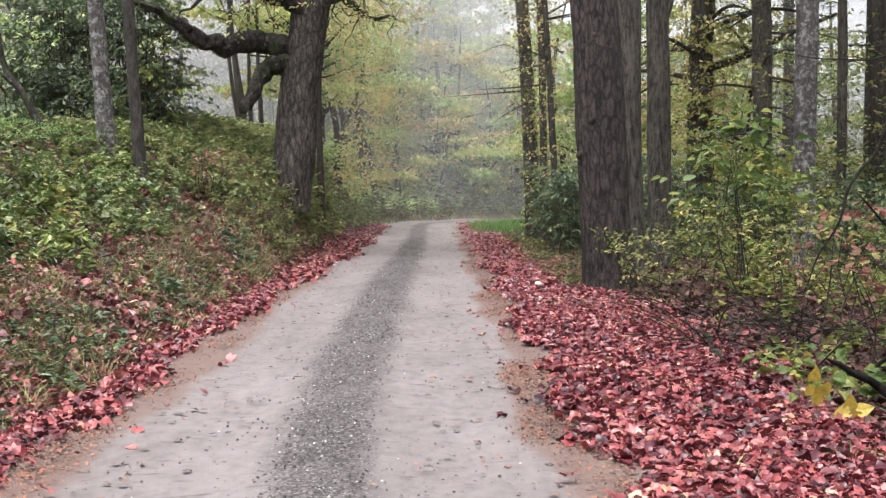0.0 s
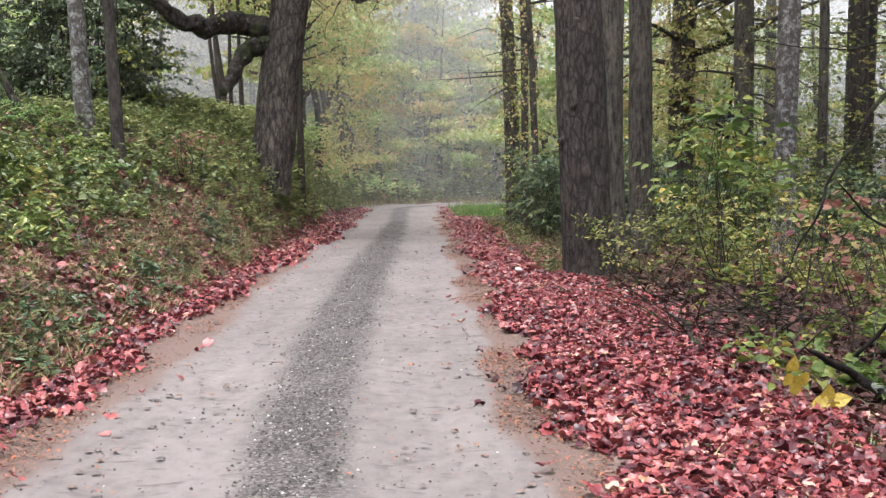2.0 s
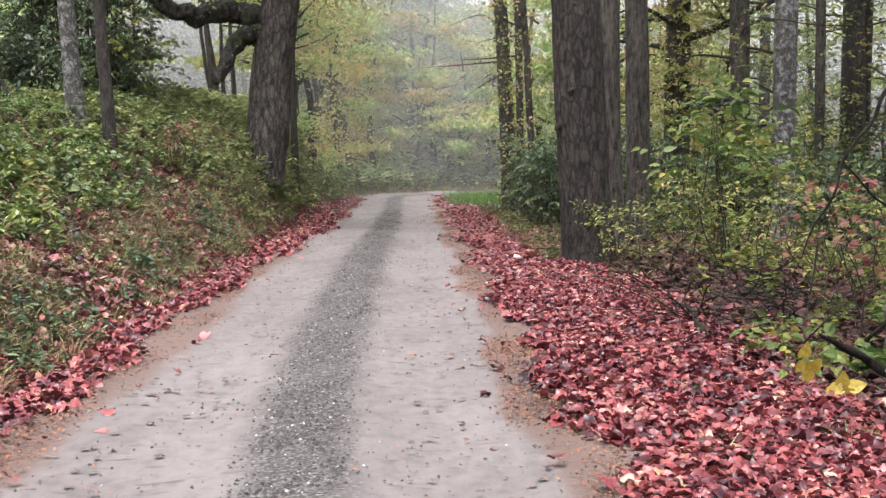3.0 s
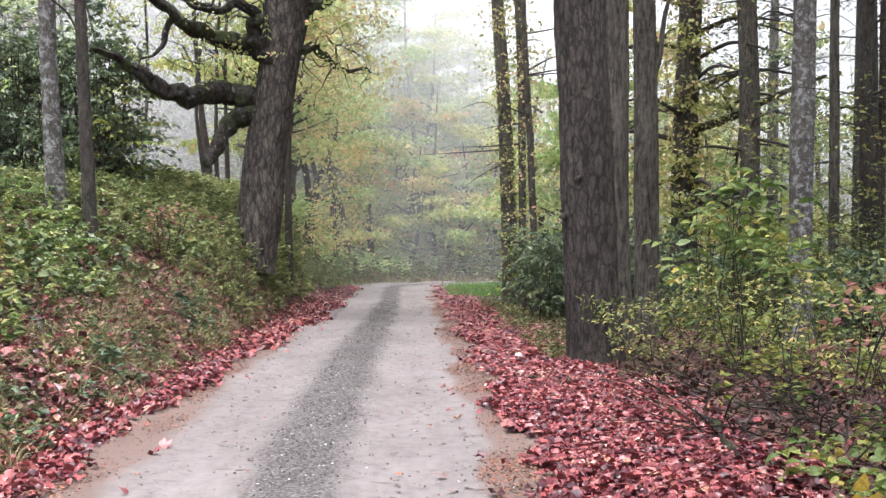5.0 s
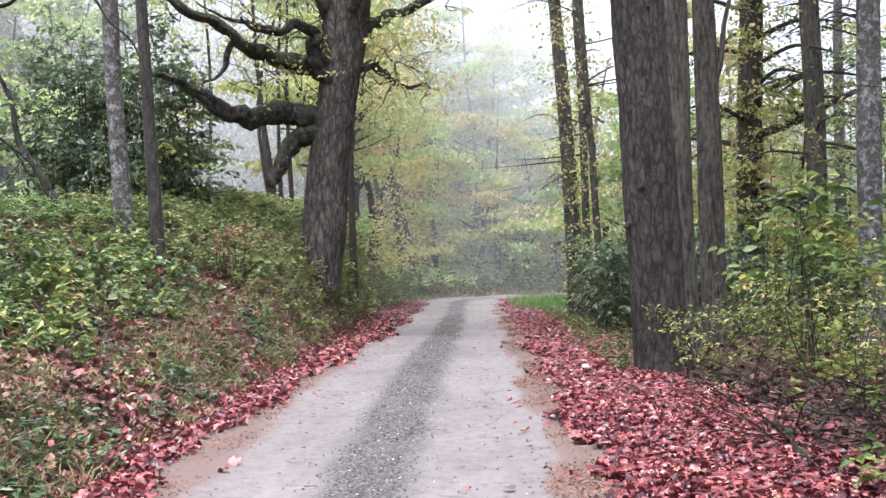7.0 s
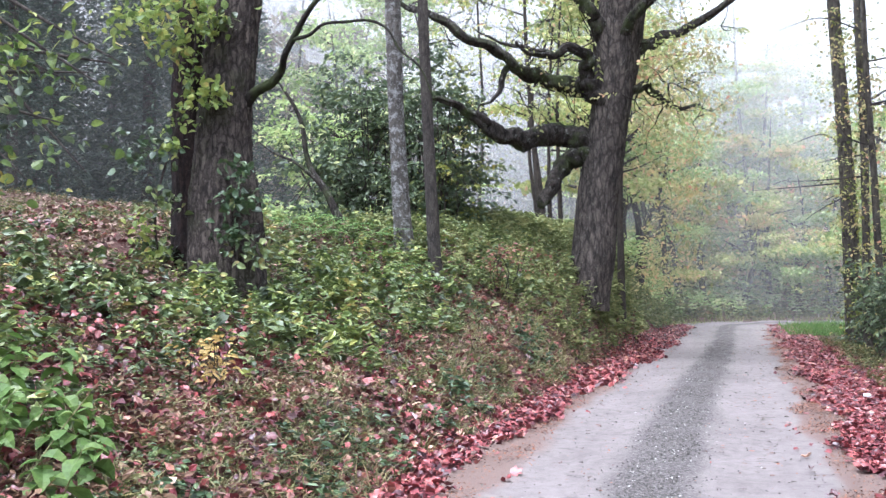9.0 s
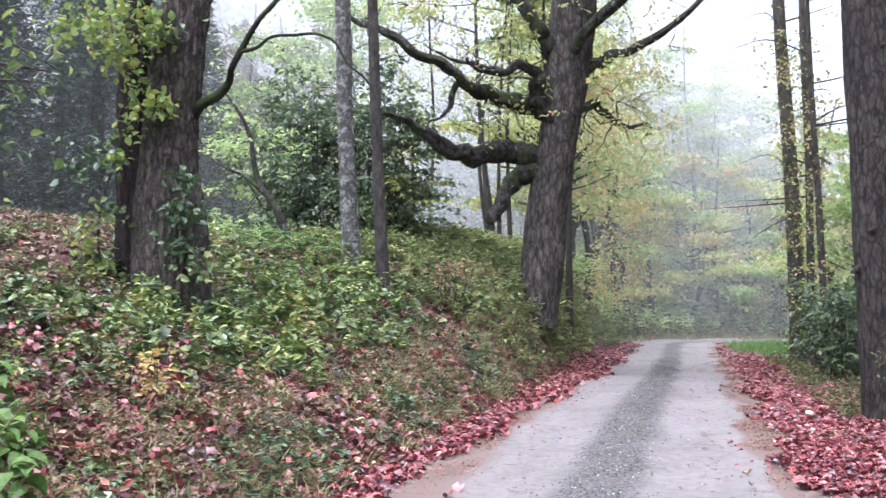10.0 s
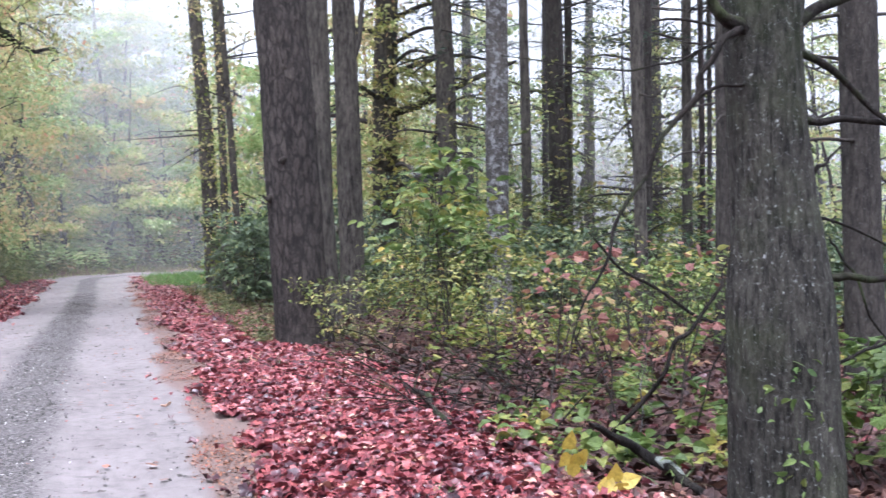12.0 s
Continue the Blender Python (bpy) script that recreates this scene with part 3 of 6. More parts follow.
RZ = 0.012 + 0.022 * strip - 0.02 * np.exp(-((np.abs(AC - mid) - 0.75) / 0.3) ** 2) + wob - 0.012 * smooth01(1.3, 1.5, np.abs(AC)) + 0.02 * smooth01(1.55, 1.9, np.abs(AC))
road = link_mesh("road", np.stack([RX, RY, RZ], -1).reshape(-1, 3), grid_faces(len(across), len(sw)), M_ROAD)
tagged(road, "single-lane gravel road with two pale wheel tracks", "road", kind="structure")
verge = np.where(AC > 0, smooth01(1.16, 1.4, AC + 0.08 * np.sin(0.9 * SW) + 0.05 * np.sin(2.7 * SW)), smooth01(1.05, 1.5, -AC + 0.06 * np.sin(0.7 * SW) + 0.04 * np.sin(3.1 * SW)))
verge = verge * (1 - 0.9 * smooth01(36, 44, SW))
for attr, vals in (("strip", strip), ("verge", verge)):
    la = road.data.attributes.new(attr, "FLOAT", "POINT")
    la.data.foreach_set("value", vals.ravel().astype(np.float32))


# ---- trees ----
def hz(x, y):
    return float(height(x, y))


def blob_points(centre, radius, n, flat=0.55):
    p = rng.normal(size=(n, 3)) * 0.5
    return np.asarray(centre) + p * (radius, radius, radius * flat)


def twig_fan(at, way, count, reach, thick):
    """Thin side twigs from a spot."""
    out = []
    for i in range(count):
        d = np.asarray(way, float) + rng.normal(size=3) * 0.7
        d /= np.linalg.norm(d) + 1e-9
        l = reach * rng.uniform(0.5, 1.1)
        m = at + d * l * 0.5 + rng.normal(size=3) * 0.08 * l
        e = at + d * l + np.array([0, 0, -0.12 * l]) + rng.normal(size=3) * 0.1 * l
        out.append(((*at, thick), (*m, thick * 0.6), (*e, thick * 0.25)))
    return out


def upper_tree(tree, top, r, rise, spread, crown_mat, leaf, n_leaf, bark, limbs=7, seed=0, low=0.0, shape=DIAMOND):
    """The upper part of a broadleaved tree above its trunk's seen top: limbs that fork, with sprays of leaves."""
    top = np.asarray(top, float)
    tubes, tips = [], []
    for i in range(limbs):
        a = 2 * np.pi * (i + rng.uniform(-0.3, 0.3)) / limbs
        h0 = rng.uniform(low, 0.75) * rise
        st = top + np.array([0, 0, h0])
        d = np.array([np.cos(a) * spread, np.sin(a) * spread, rise * 0.35]) * rng.uniform(0.6, 1.1)
        m = st + d * 0.5 + rng.normal(size=3) * 0.25
        e = st + d + rng.normal(size=3) * 0.3
        k = r * 0.35
        tubes.append(tube([(*st, k), (*m, k * 0.6), (*e, k * 0.2)], 6, 0.5, 0, 0.08, i))
        for q in (m, (m + e) / 2, e):
            for tw in twig_fan(q, d * 0.3, 3, spread * 0.45, k * 0.25):
                tubes.append(tube(tw, 4, 0.6, 0, 0.0, i))
                tips.append(np.array(tw[-1][:3]))
            tips.append(q)
    v, f = joined(tubes)
    tagged(link_mesh("branchwork", v, f, bark, tree), kind="stuff")
    tips = np.array(tips)
    per = max(2, n_leaf // (4 * len(tips)))
    pts = np.vstack([blob_points(t, spread * 0.42, per) for t in tips])
    v, f = leaf_cloud(pts, leaf * rng.uniform(0.6, 1.2, len(pts)), shape, up=0.9, spread=0.7)
    link_mesh("crown", v, f, crown_mat, tree, smooth=False)


def shade_crown(tree, top, spread, n, mat, leaf=0.3):
    """The closed crown high above a forest trunk, unseen and added to shade the undergrowth: many flat sprays of
    leaves.
    """
    c = np.asarray(top, float) + rng.normal(size=(n // 25, 3)) * (spread * 0.5, spread * 0.5, 1.2)
    pts = np.vstack([blob_points(q, 0.9, 25, 0.3) for q in c])
    v, f = leaf_cloud(pts, leaf * rng.uniform(0.6, 1.2, len(pts)), DIAMOND, 1.0, 0.6)
    link_mesh("shade_crown", v, f, mat, tree, "", False)


def ivy(tree, path, n, size, mat, name="vine", reach=0.25, shape=OVAL):
    q = smooth_path(path, 0.05)
    idx = rng.integers(0, len(q), n)
    p = q[idx, :3] + rng.normal(size=(n, 3)) * reach * 0.5
    out = p - q[idx, :3]
    l = np.linalg.norm(out[:, :2], axis=1)[:, None] + 1e-6
    p[:, :2] = q[idx, :2] + out[:, :2] / l * np.maximum(l, q[idx, 3:] * 1.03 + 0.01)
    v, f = leaf_cloud(p, size * rng.uniform(0.6, 1.3, n), shape, up=0.6, spread=0.6, droop=0.6)
    return link_mesh(name, v, f, mat, tree, smooth=False)


def kinked(points, amount):
    """Small sharp bends between the points of a limb."""
    out = [points[0]]
    for a, b in zip(points[:-1], points[1:]):
        m = (np.array(a) + np.array(b)) / 2
        m[:3] += rng.normal(size=3) * amount
        m[3] *= rng.uniform(0.9, 1.12)
        out += [tuple(m), b]
    return out


def rooted(points, drop=0.25, flare=1.35):
    """Lead the foot of a trunk down into the soil, with a flare."""
    x, y, z, r = points[0]
    z = hz(x, y)
    rest = [p for p in points[1:] if p[2] > z + 0.5]
    k = 0.5 * (flare - 1)
    lean = (rest[0][0] - x) / max(rest[0][2] - z, 0.3)
    rest = [p for p in rest if p[2] > z + 1.3]
    return [(x - lean * 0.25, y, z - drop, r * (1 + 1.5 * k)), (x, y, z + 0.1, r * (1 + k)), (x + lean * 0.5, y, z + 0.5, r * (1 + 0.35 * k)), (x + lean * 1.1, y, z + 1.1, r * 0.985)] + rest


def extend(points, up, taper=0.4, sway=0.3):
    x, y, z, r = points[-1]
    px, py, pz, pr = points[-2]
    k = (x - px) / max(z - pz, 0.5)
    return points + [(x + k * up * 0.5 + sway * 0.3, y, z + up * 0.5, r * (1 + taper) / 2), (x + k * up + sway, y, z + up, r * taper)]


def trunk_tree(name, label, points, bark, up=9.0, sides=20, step=0.25, ridge=0.0, seed=0, category="tree", flare=1.3, group=""):
    pts = rooted(points, flare=flare)
    x, y = pts[0][:2]
    tree = base(name, x, y, hz(x, y), label, category, group)
    full = extend(pts, up)
    limb("trunk", full, bark, tree, "", sides, step, ridge, 0.045, seed)
    return tree, full


def stubs(tree, path, bark, n, lo, hi, reach=(0.4, 1.6), thick=0.025, sag=-0.15, seed=0, name="branch", side=0):
    """Bare dead side branches, each a part."""
    q = smooth_path(path, 0.1)
    q = q[(q[:, 2] > lo) & (q[:, 2] < hi)]
    for i in range(n):
        c = q[rng.integers(0, len(q))]
        a = rng.uniform(0, 2 * np.pi) if not side else rng.normal(0 if side > 0 else np.pi, 0.5)
        l = rng.uniform(*reach)
        d = np.array([np.cos(a), np.sin(a), rng.uniform(-0.25, 0.35)])
        s = c[:3] + d * c[3] * 0.7
        m = s + d * l * 0.5 + rng.normal(size=3) * 0.06 * l
        e = s + d * l + np.array([0, 0, sag * l]) + rng.normal(size=3) * 0.1 * l
        limb(name, [(*s, thick * rng.uniform(0.8, 1.4)), (*m, thick * 0.7), (*e, thick * 0.25)], bark, tree, "", 6, 0.15, 0, 0.1, i)


# the big leaning tree on the right verge and its neighbour
A = [(2.59, 18.0, 0.0, 0.36), (2.54, 18.0, 0.77, 0.35), (2.44, 18.0, 2.76, 0.355), (2.31, 18.0, 5.07, 0.355)]
tree_a, path_a = trunk_tree("roadside_tree", "massive dark grey-brown trunk with furrowed bark leaning over the road", A, M_BARK_VERGE, 10, 130, 0.04, 0.020, 1, flare=1.15)
for kx, kz, kr in ((-0.06, 3.72, 0.05), (0.12, 4.35, 0.045), (-0.16, 2.5, 0.05), (-0.34, 2.0, 0.06), (0.1, 4.9, 0.04)):
    cx = float(np.interp(kz, [p[2] for p in path_a], [p[0] for p in path_a]))
    yy = 18.0 - math.sqrt(max(0.02, 0.35**2 - kx**2))
    limb("knot", [(cx + kx, yy + 0.06, kz - 0.01, kr), (cx + kx, yy - 0.012, kz, kr * 0.85), (cx + kx, yy - 0.028, kz, kr * 0.4)], M_TWIG, tree_a, "dark branch scar", 10, 0.02, 0, 0.12, kz)
upper_tree(tree_a, path_a[-2][:3], 0.3, 6, 4.0, M_CROWN, 0.16, 2600, M_BARK_GREY, 7, 1)
ivy(tree_a, [(2.42, 17.55, 0.85, 0.01), (2.58, 17.52, 0.72, 0.01), (2.73, 17.5, 0.48, 0.01), (2.80, 17.5, 0.2, 0.01)], 80, 0.07, M_SHRUB, reach=0.14)
tree_b, path_b = trunk_tree("forest_tree", "straight dark trunk standing close behind the verge tree",
                            [(3.50, 21.5, 0, 0.225), (3.40, 21.5, 5.81, 0.205)], M_BARK_PINE, 9, 28, 0.12, 0.01, 2, group="forest trees")
upper_tree(tree_b, path_b[-2][:3], 0.2, 5, 3.0, M_CROWN_GREEN, 0.16, 1500, M_BARK_GREY, 6, 2)
tree_c, path_c = trunk_tree("forest_tree", "grey furrowed trunk beside the leafy saplings",
                            [(4.28, 23, 0, 0.225), (4.23, 23, 3.12, 0.212), (4.17, 23, 6.12, 0.19)], M_BARK_PINE, 9, 32, 0.1, 0.012, 3, group="forest trees")
limb("limb", [(4.22, 22.95, 4.3, 0.06), (4.42, 22.9, 4.9, 0.05), (4.5, 22.9, 5.6, 0.04), (4.75, 22.8, 6.6, 0.02)], M_BARK_PINE, tree_c, "", 8, 0.2)
upper_tree(tree_c, path_c[-2][:3], 0.2, 5, 3.0, M_CROWN_GREEN, 0.16, 1500, M_BARK_PINE, 6, 3)


def conifer_boughs(tree, path, n, lo, hi, reach, needle_mat, per=60, thick=0.03, leaf=0.16):
    """Boughs, each a part, with flat sprays of needles along the outer half."""
    q = smooth_path(path, 0.1)
    q = q[(q[:, 2] > lo) & (q[:, 2] < hi)]
    for i in range(n):
        c = q[int((i + rng.uniform(0, 0.9)) / n * len(q)) % len(q)]
        a = rng.uniform(0, 2 * np.pi)
        l = reach * rng.uniform(0.6, 1.1)
        d = np.array([np.cos(a), np.sin(a), rng.uniform(-0.05, 0.25)])
        s = c[:3] + d * c[3] * 0.6
        m, e = s + d * l * 0.5 + (0, 0, 0.05 * l), s + d * l + (0, 0, -0.12 * l)
        bough = limb("bough", [(*s, thick), (*m, thick * 0.7), (*e, thick * 0.2)], M_TWIG, tree, "", 6, 0.3, 0, 0.1, i)
        if per:
            t = rng.uniform(0.35, 1.05, per)[:, None]
            p = s + (e - s) * t + rng.normal(size=(per, 3)) * (0.28, 0.28, 0.05) * np.sqrt(l)
            v, f = leaf_cloud(p, leaf * rng.uniform(0.6, 1.3, per), SLIVER, up=1.0, spread=0.35)
            link_mesh("needles", v, f, needle_mat, bough, smooth=False)


tree_d, path_d = trunk_tree("pine_tree", "dark pine with bare horizontal boughs and clinging yellow leaves",
                            [(7.18, 33, 0, 0.36), (7.20, 33, 4.56, 0.34), (7.32, 33, 8.22, 0.30)], M_BARK_PINE, 10, 24, 0.2, 0.01, 4, group="pines")
conifer_boughs(tree_d, path_d, 26, 2.5, 12, 3.0, M_NEEDLE, 120, 0.07, 0.13)
ivy(tree_d, [(7.1, 32.6, 3.5, 0.3), (7.1, 32.5, 6.0, 0.5), (7.2, 32.5, 9.0, 0.4)], 1100, 0.13, M_CROWN_GOLD, reach=0.8, shape=LEAF)
starts = np.stack([7.2 + rng.normal(size=90) * 0.3, 32.4 + rng.normal(size=90) * 0.3, rng.uniform(1.8, 9.5, 90)], -1)
ways = np.stack([rng.normal(size=90) * 0.9 + 0.25, -np.abs(rng.normal(size=90)) * 0.6, rng.uniform(-0.5, 0.0, 90)], -1)
v, f = twig_leaves(starts + ways * 0.2, starts + ways * 1.15, 16, 0.15, LEAF, 0.3, 0.5)
tagged(link_mesh("leaf_spray", v, f, M_SPRAY, tree_d, "drooping gold-green leaf sprays", False), kind="stuff")
sprays = np.vstack([blob_points((7.2 + rng.normal() * 0.7, 32.2 + rng.normal() * 0.4, rng.uniform(2.2, 9.5)), rng.uniform(0.5, 1.0), 40, 0.22) for _ in range(30)])
v, f = leaf_cloud(sprays, 0.15 * rng.uniform(0.6, 1.3, len(sprays)), LEAF, 0.8, 0.8, 0.4)
tagged(link_mesh("leaf_spray", v, f, M_CROWN, tree_d, "clinging gold leaves", False), kind="stuff")
limb("bough", [(7.3, 32.7, 4.6, 0.11), (8.2, 32.4, 4.9, 0.10), (9.2, 32.0, 5.4, 0.07), (10.4, 31.6, 5.9, 0.04)], M_BARK_PINE, tree_d, "", 8, 0.3)
tree_f, path_f = trunk_tree("pine_tree", "straight brown pine trunk with short dead branch stubs",
                            [(8.37, 31, 0, 0.265), (8.33, 31, 4.37, 0.252), (8.23, 31, 7.80, 0.23)], M_BARK_PINE, 10, 24, 0.15, 0.01, 5, group="pines")
stubs(tree_f, path_f, M_TWIG, 16, 2.5, 11, (0.6, 2.2), 0.03)
conifer_boughs(tree_f, path_f, 14, 8.5, 16, 2.8, M_NEEDLE, 120, 0.05, 0.13)
tree_g, path_g = trunk_tree("forest_tree", "slim trunk covered in pale grey lichen",
                            [(6.69, 22, 0, 0.215), (6.70, 22, 3.04, 0.20), (6.73, 22, 5.90, 0.185)], M_BARK_PALE, 10, 28, 0.12, 0.006, 6, group="forest trees")
stubs(tree_g, path_g, M_TWIG, 8, 3.5, 9, (0.4, 1.6), 0.02)
upper_tree(tree_g, path_g[-2][:3], 0.18, 5, 2.8, M_CROWN_GREEN, 0.15, 1500, M_BARK_PALE, 6, 4)
for k, (px, py, r0, r1, lean, bark) in enumerate((
        (9.38, 28, 0.12, 0.10, -0.004, M_BARK_PINE), (10.99, 30, 0.26, 0.21, -0.02, M_BARK_GREY), (11.37, 30.5, 0.11, 0.095, 0.01, M_BARK_GREY),
        (8.53, 20, 0.115, 0.095, -0.012, M_BARK_PINE), (10.52, 24, 0.08, 0.068, 0.01, M_BARK_GREY), (12.90, 27, 0.13, 0.11, 0.008, M_BARK_PINE),
        (7.85, 16, 0.13, 0.115, 0.01, M_BARK_GREY), (7.56, 12.5, 0.21, 0.186, -0.018, M_BARK_GREY), (12.4, 35, 0.10, 0.08, 0.01, M_BARK_GREY),
        (14.1, 38, 0.12, 0.10, -0.01, M_BARK_GREY), (13.6, 31, 0.09, 0.07, 0.02, M_BARK_PINE), (16.5, 36, 0.16, 0.13, 0.0, M_BARK_PINE),
        (15.6, 29, 0.10, 0.08, 0.01, M_BARK_GREY), (18.5, 33, 0.15, 0.12, 0.0, M_BARK_GREY), (14.2, 22, 0.09, 0.07, 0.01, M_BARK_GREY),
        (11.0, 21.5, 0.06, 0.05, 0.012, M_BARK_GREY), (9.6, 22.5, 0.05, 0.04, -0.01, M_BARK_GREY), (12.0, 24.5, 0.07, 0.055, 0.0, M_BARK_DARK), (13.2, 26.5, 0.06, 0.05, 0.01, M_BARK_GREY),
        (10.2, 33, 0.09, 0.075, 0.0, M_BARK_DARK), (14.8, 33, 0.08, 0.065, 0.01, M_BARK_GREY), (11.9, 41, 0.2, 0.16, 0.0, M_BARK_PINE), (17.5, 44, 0.22, 0.18, 0.01, M_BARK_PINE), (21.0, 40, 0.2, 0.16, 0.0, M_BARK_GREY))):
    tr, pt = trunk_tree("forest_tree", "slender dark trunk with dead side branches among the undergrowth",
                        [(px, py, 0, r0), (px + lean * 4, py, 4, (r0 + r1) / 2), (px + lean * 8, py, 8, r1)], bark, 8, 16, 0.25, 0.006 if py < 25 else 0, 7 + k, group="forest trees")
    stubs(tr, pt, M_TWIG, 9, 1.2, 9, (0.5, 2.4), 0.018)
    shade_crown(tr, (pt[-1][0], pt[-1][1], 14.5 + rng.normal()), 4.0, 600, M_SAPLING)
    if k % 2:
        conifer_boughs(tr, pt, 12, 5.0, 14, 2.4, M_NEEDLE, 110, 0.03, 0.12)
    else:
        upper_tree(tr, pt[-2][:3], 0.12, 5, 2.4, M_CROWN_GREEN if k % 4 else M_CROWN, 0.16, 1300, M_TWIG, 6, k, low=-0.6)

for tr, pt in ((tree_b, path_b), (tree_c, path_c), (tree_d, path_d), (tree_f, path_f), (tree_g, path_g)):
    shade_crown(tr, (pt[-1][0], pt[-1][1], 14.5), 4.0, 600, M_SAPLING)

# vine-clad slim trees by the bend
for k, (pts, lab) in enumerate((
        ([(2.70, 33, 0, 0.215), (2.49, 33, 4.58, 0.19), (2.23, 33, 8.25, 0.16)], "leaning grey trunk wrapped in yellowing vine"),
        ([(2.80, 31, 0, 0.105), (2.72, 31, 5.07, 0.09), (2.60, 31, 7.82, 0.08)], "thin dark trunk with clinging yellow leaves"),
        ([(2.94, 29, 0, 0.088), (2.76, 29, 3.55, 0.075), (2.58, 29, 6.76, 0.055)], "thin leaning stem with a few red leaves"))):
    tr, pt = trunk_tree("vine_clad_tree", lab, pts, M_BARK_PINE, 8, 18, 0.2, 0.006 if k == 0 else 0, 30 + k, group="vine-clad trees")
    ivy(tr, [p for p in pt if p[2] < 9], (900, 620, 300)[k], 0.085, (M_SHRUB, M_SHRUB, M_CROWN_GOLD)[k], reach=(0.75, 0.6, 0.4)[k], shape=WIDE)
    hang = np.array([p[:3] for p in pt if p[2] < 9])
    sprays = []
    for i in range(22):
        h = rng.uniform(1.2, 8.5)
        cx, cy = np.interp(h, hang[:, 2], hang[:, 0]), hang[0, 1]
        sprays.append(blob_points((cx + rng.normal() * 0.55, cy + rng.normal() * 0.5, h), rng.uniform(0.3, 0.6), 20, 0.3))
    v, f = leaf_cloud(np.vstack(sprays), 0.095 * rng.uniform(0.6, 1.3, 440), LEAF, 0.8, 0.8, 0.4)
    tagged(link_mesh("leaf_spray", v, f, (M_CROWN, M_CROWN_GOLD, M_CROWN_GOLD)[k], tr, "", False), kind="stuff")
    stubs(tr, pt, M_TWIG, 8, 3, 10, (0.6, 2.2), 0.02, 0.0)
    upper_tree(tr, pt[-2][:3], 0.1, 4, 2.4, M_CROWN, 0.15, 700, M_TWIG, 5, 40 + k)

# near tree at the right with dead snags
E = [(3.47, 7.3, 0, 0.275), (3.45, 7.3, 0.32, 0.262), (3.41, 7.3, 1.52, 0.228), (3.36, 7.3, 2.26, 0.212), (3.35, 7.3, 2.71, 0.22)]
tree_e, path_e = trunk_tree("gnarled_tree", "rough grey trunk with lichen, moss and dead snags", E, M_BARK_ROUGH, 8, 96, 0.04, 0.016, 50, flare=1.15)
for pts in ([(3.22, 7.2, 2.50, 0.05), (3.10, 7.2, 2.57, 0.034), (3.02, 7.2, 2.64, 0.028), (2.91, 7.2, 2.74, 0.016)],
            [(3.40, 7.2, 2.52, 0.055), (3.53, 7.2, 2.60, 0.038), (3.73, 7.2, 2.70, 0.034), (3.94, 7.2, 2.78, 0.028), (4.5, 7.1, 2.95, 0.012)],
            [(3.40, 7.2, 2.43, 0.028), (3.51, 7.15, 2.40, 0.022), (3.69, 7.15, 2.31, 0.022), (3.86, 7.15, 2.16, 0.02), (3.97, 7.1, 2.05, 0.014), (4.1, 7.1, 1.85, 0.007)],
            [(3.40, 7.2, 2.05, 0.028), (3.55, 7.15, 2.055, 0.02), (3.69, 7.15, 2.07, 0.019), (3.99, 7.15, 2.05, 0.016), (4.4, 7.1, 2.0, 0.008)],
            [(3.45, 7.2, 1.26, 0.03), (3.60, 7.15, 1.25, 0.021), (3.74, 7.15, 1.25, 0.02), (3.98, 7.15, 1.23, 0.018), (4.4, 7.1, 1.2, 0.01)],
            [(3.20, 7.2, 2.56, 0.022), (3.04, 7.15, 2.47, 0.019), (2.97, 7.15, 2.35, 0.018), (2.90, 7.15, 2.2, 0.017), (2.70, 7.15, 1.98, 0.015), (2.61, 7.15, 1.78, 0.012), (2.46, 7.15, 1.59, 0.010), (2.40, 7.15, 1.39, 0.008), (2.30, 7.2, 1.19, 0.006), (2.22, 7.2, 0.98, 0.003)],
            [(3.06, 7.25, 2.47, 0.007), (2.86, 7.3, 2.37, 0.007), (2.61, 7.3, 2.32, 0.006), (2.3, 7.3, 2.33, 0.004), (1.9, 7.3, 2.38, 0.002)],
            [(3.20, 7.2, 2.25, 0.01), (3.06, 7.2, 2.24, 0.008), (2.93, 7.2, 2.18, 0.009), (2.85, 7.17, 2.12, 0.01)],
            [(3.5, 7.3, 1.62, 0.012), (3.65, 7.4, 1.57, 0.009), (3.88, 7.4, 1.52, 0.008), (4.16, 7.4, 1.4, 0.006)],
            [(3.74, 7.3, 1.45, 0.006), (3.84, 7.4, 1.40, 0.008), (3.95, 7.4, 1.26, 0.009), (4.05, 7.4, 1.01, 0.008), (4.18, 7.4, 0.86, 0.006)],
            [(3.55, 7.15, 1.78, 0.012), (3.62, 7.15, 1.83, 0.010), (3.72, 7.15, 1.93, 0.005)],
            [(3.60, 7.2, 0.70, 0.01), (3.68, 7.2, 0.77, 0.010), (3.88, 7.2, 0.85, 0.009), (4.05, 7.2, 0.90, 0.006)]):
    limb("snag", kinked(pts, 0.012), M_SNAG, tree_e, "dark dead snag", 8, 0.05, 0, 0.12, pts[0][2])
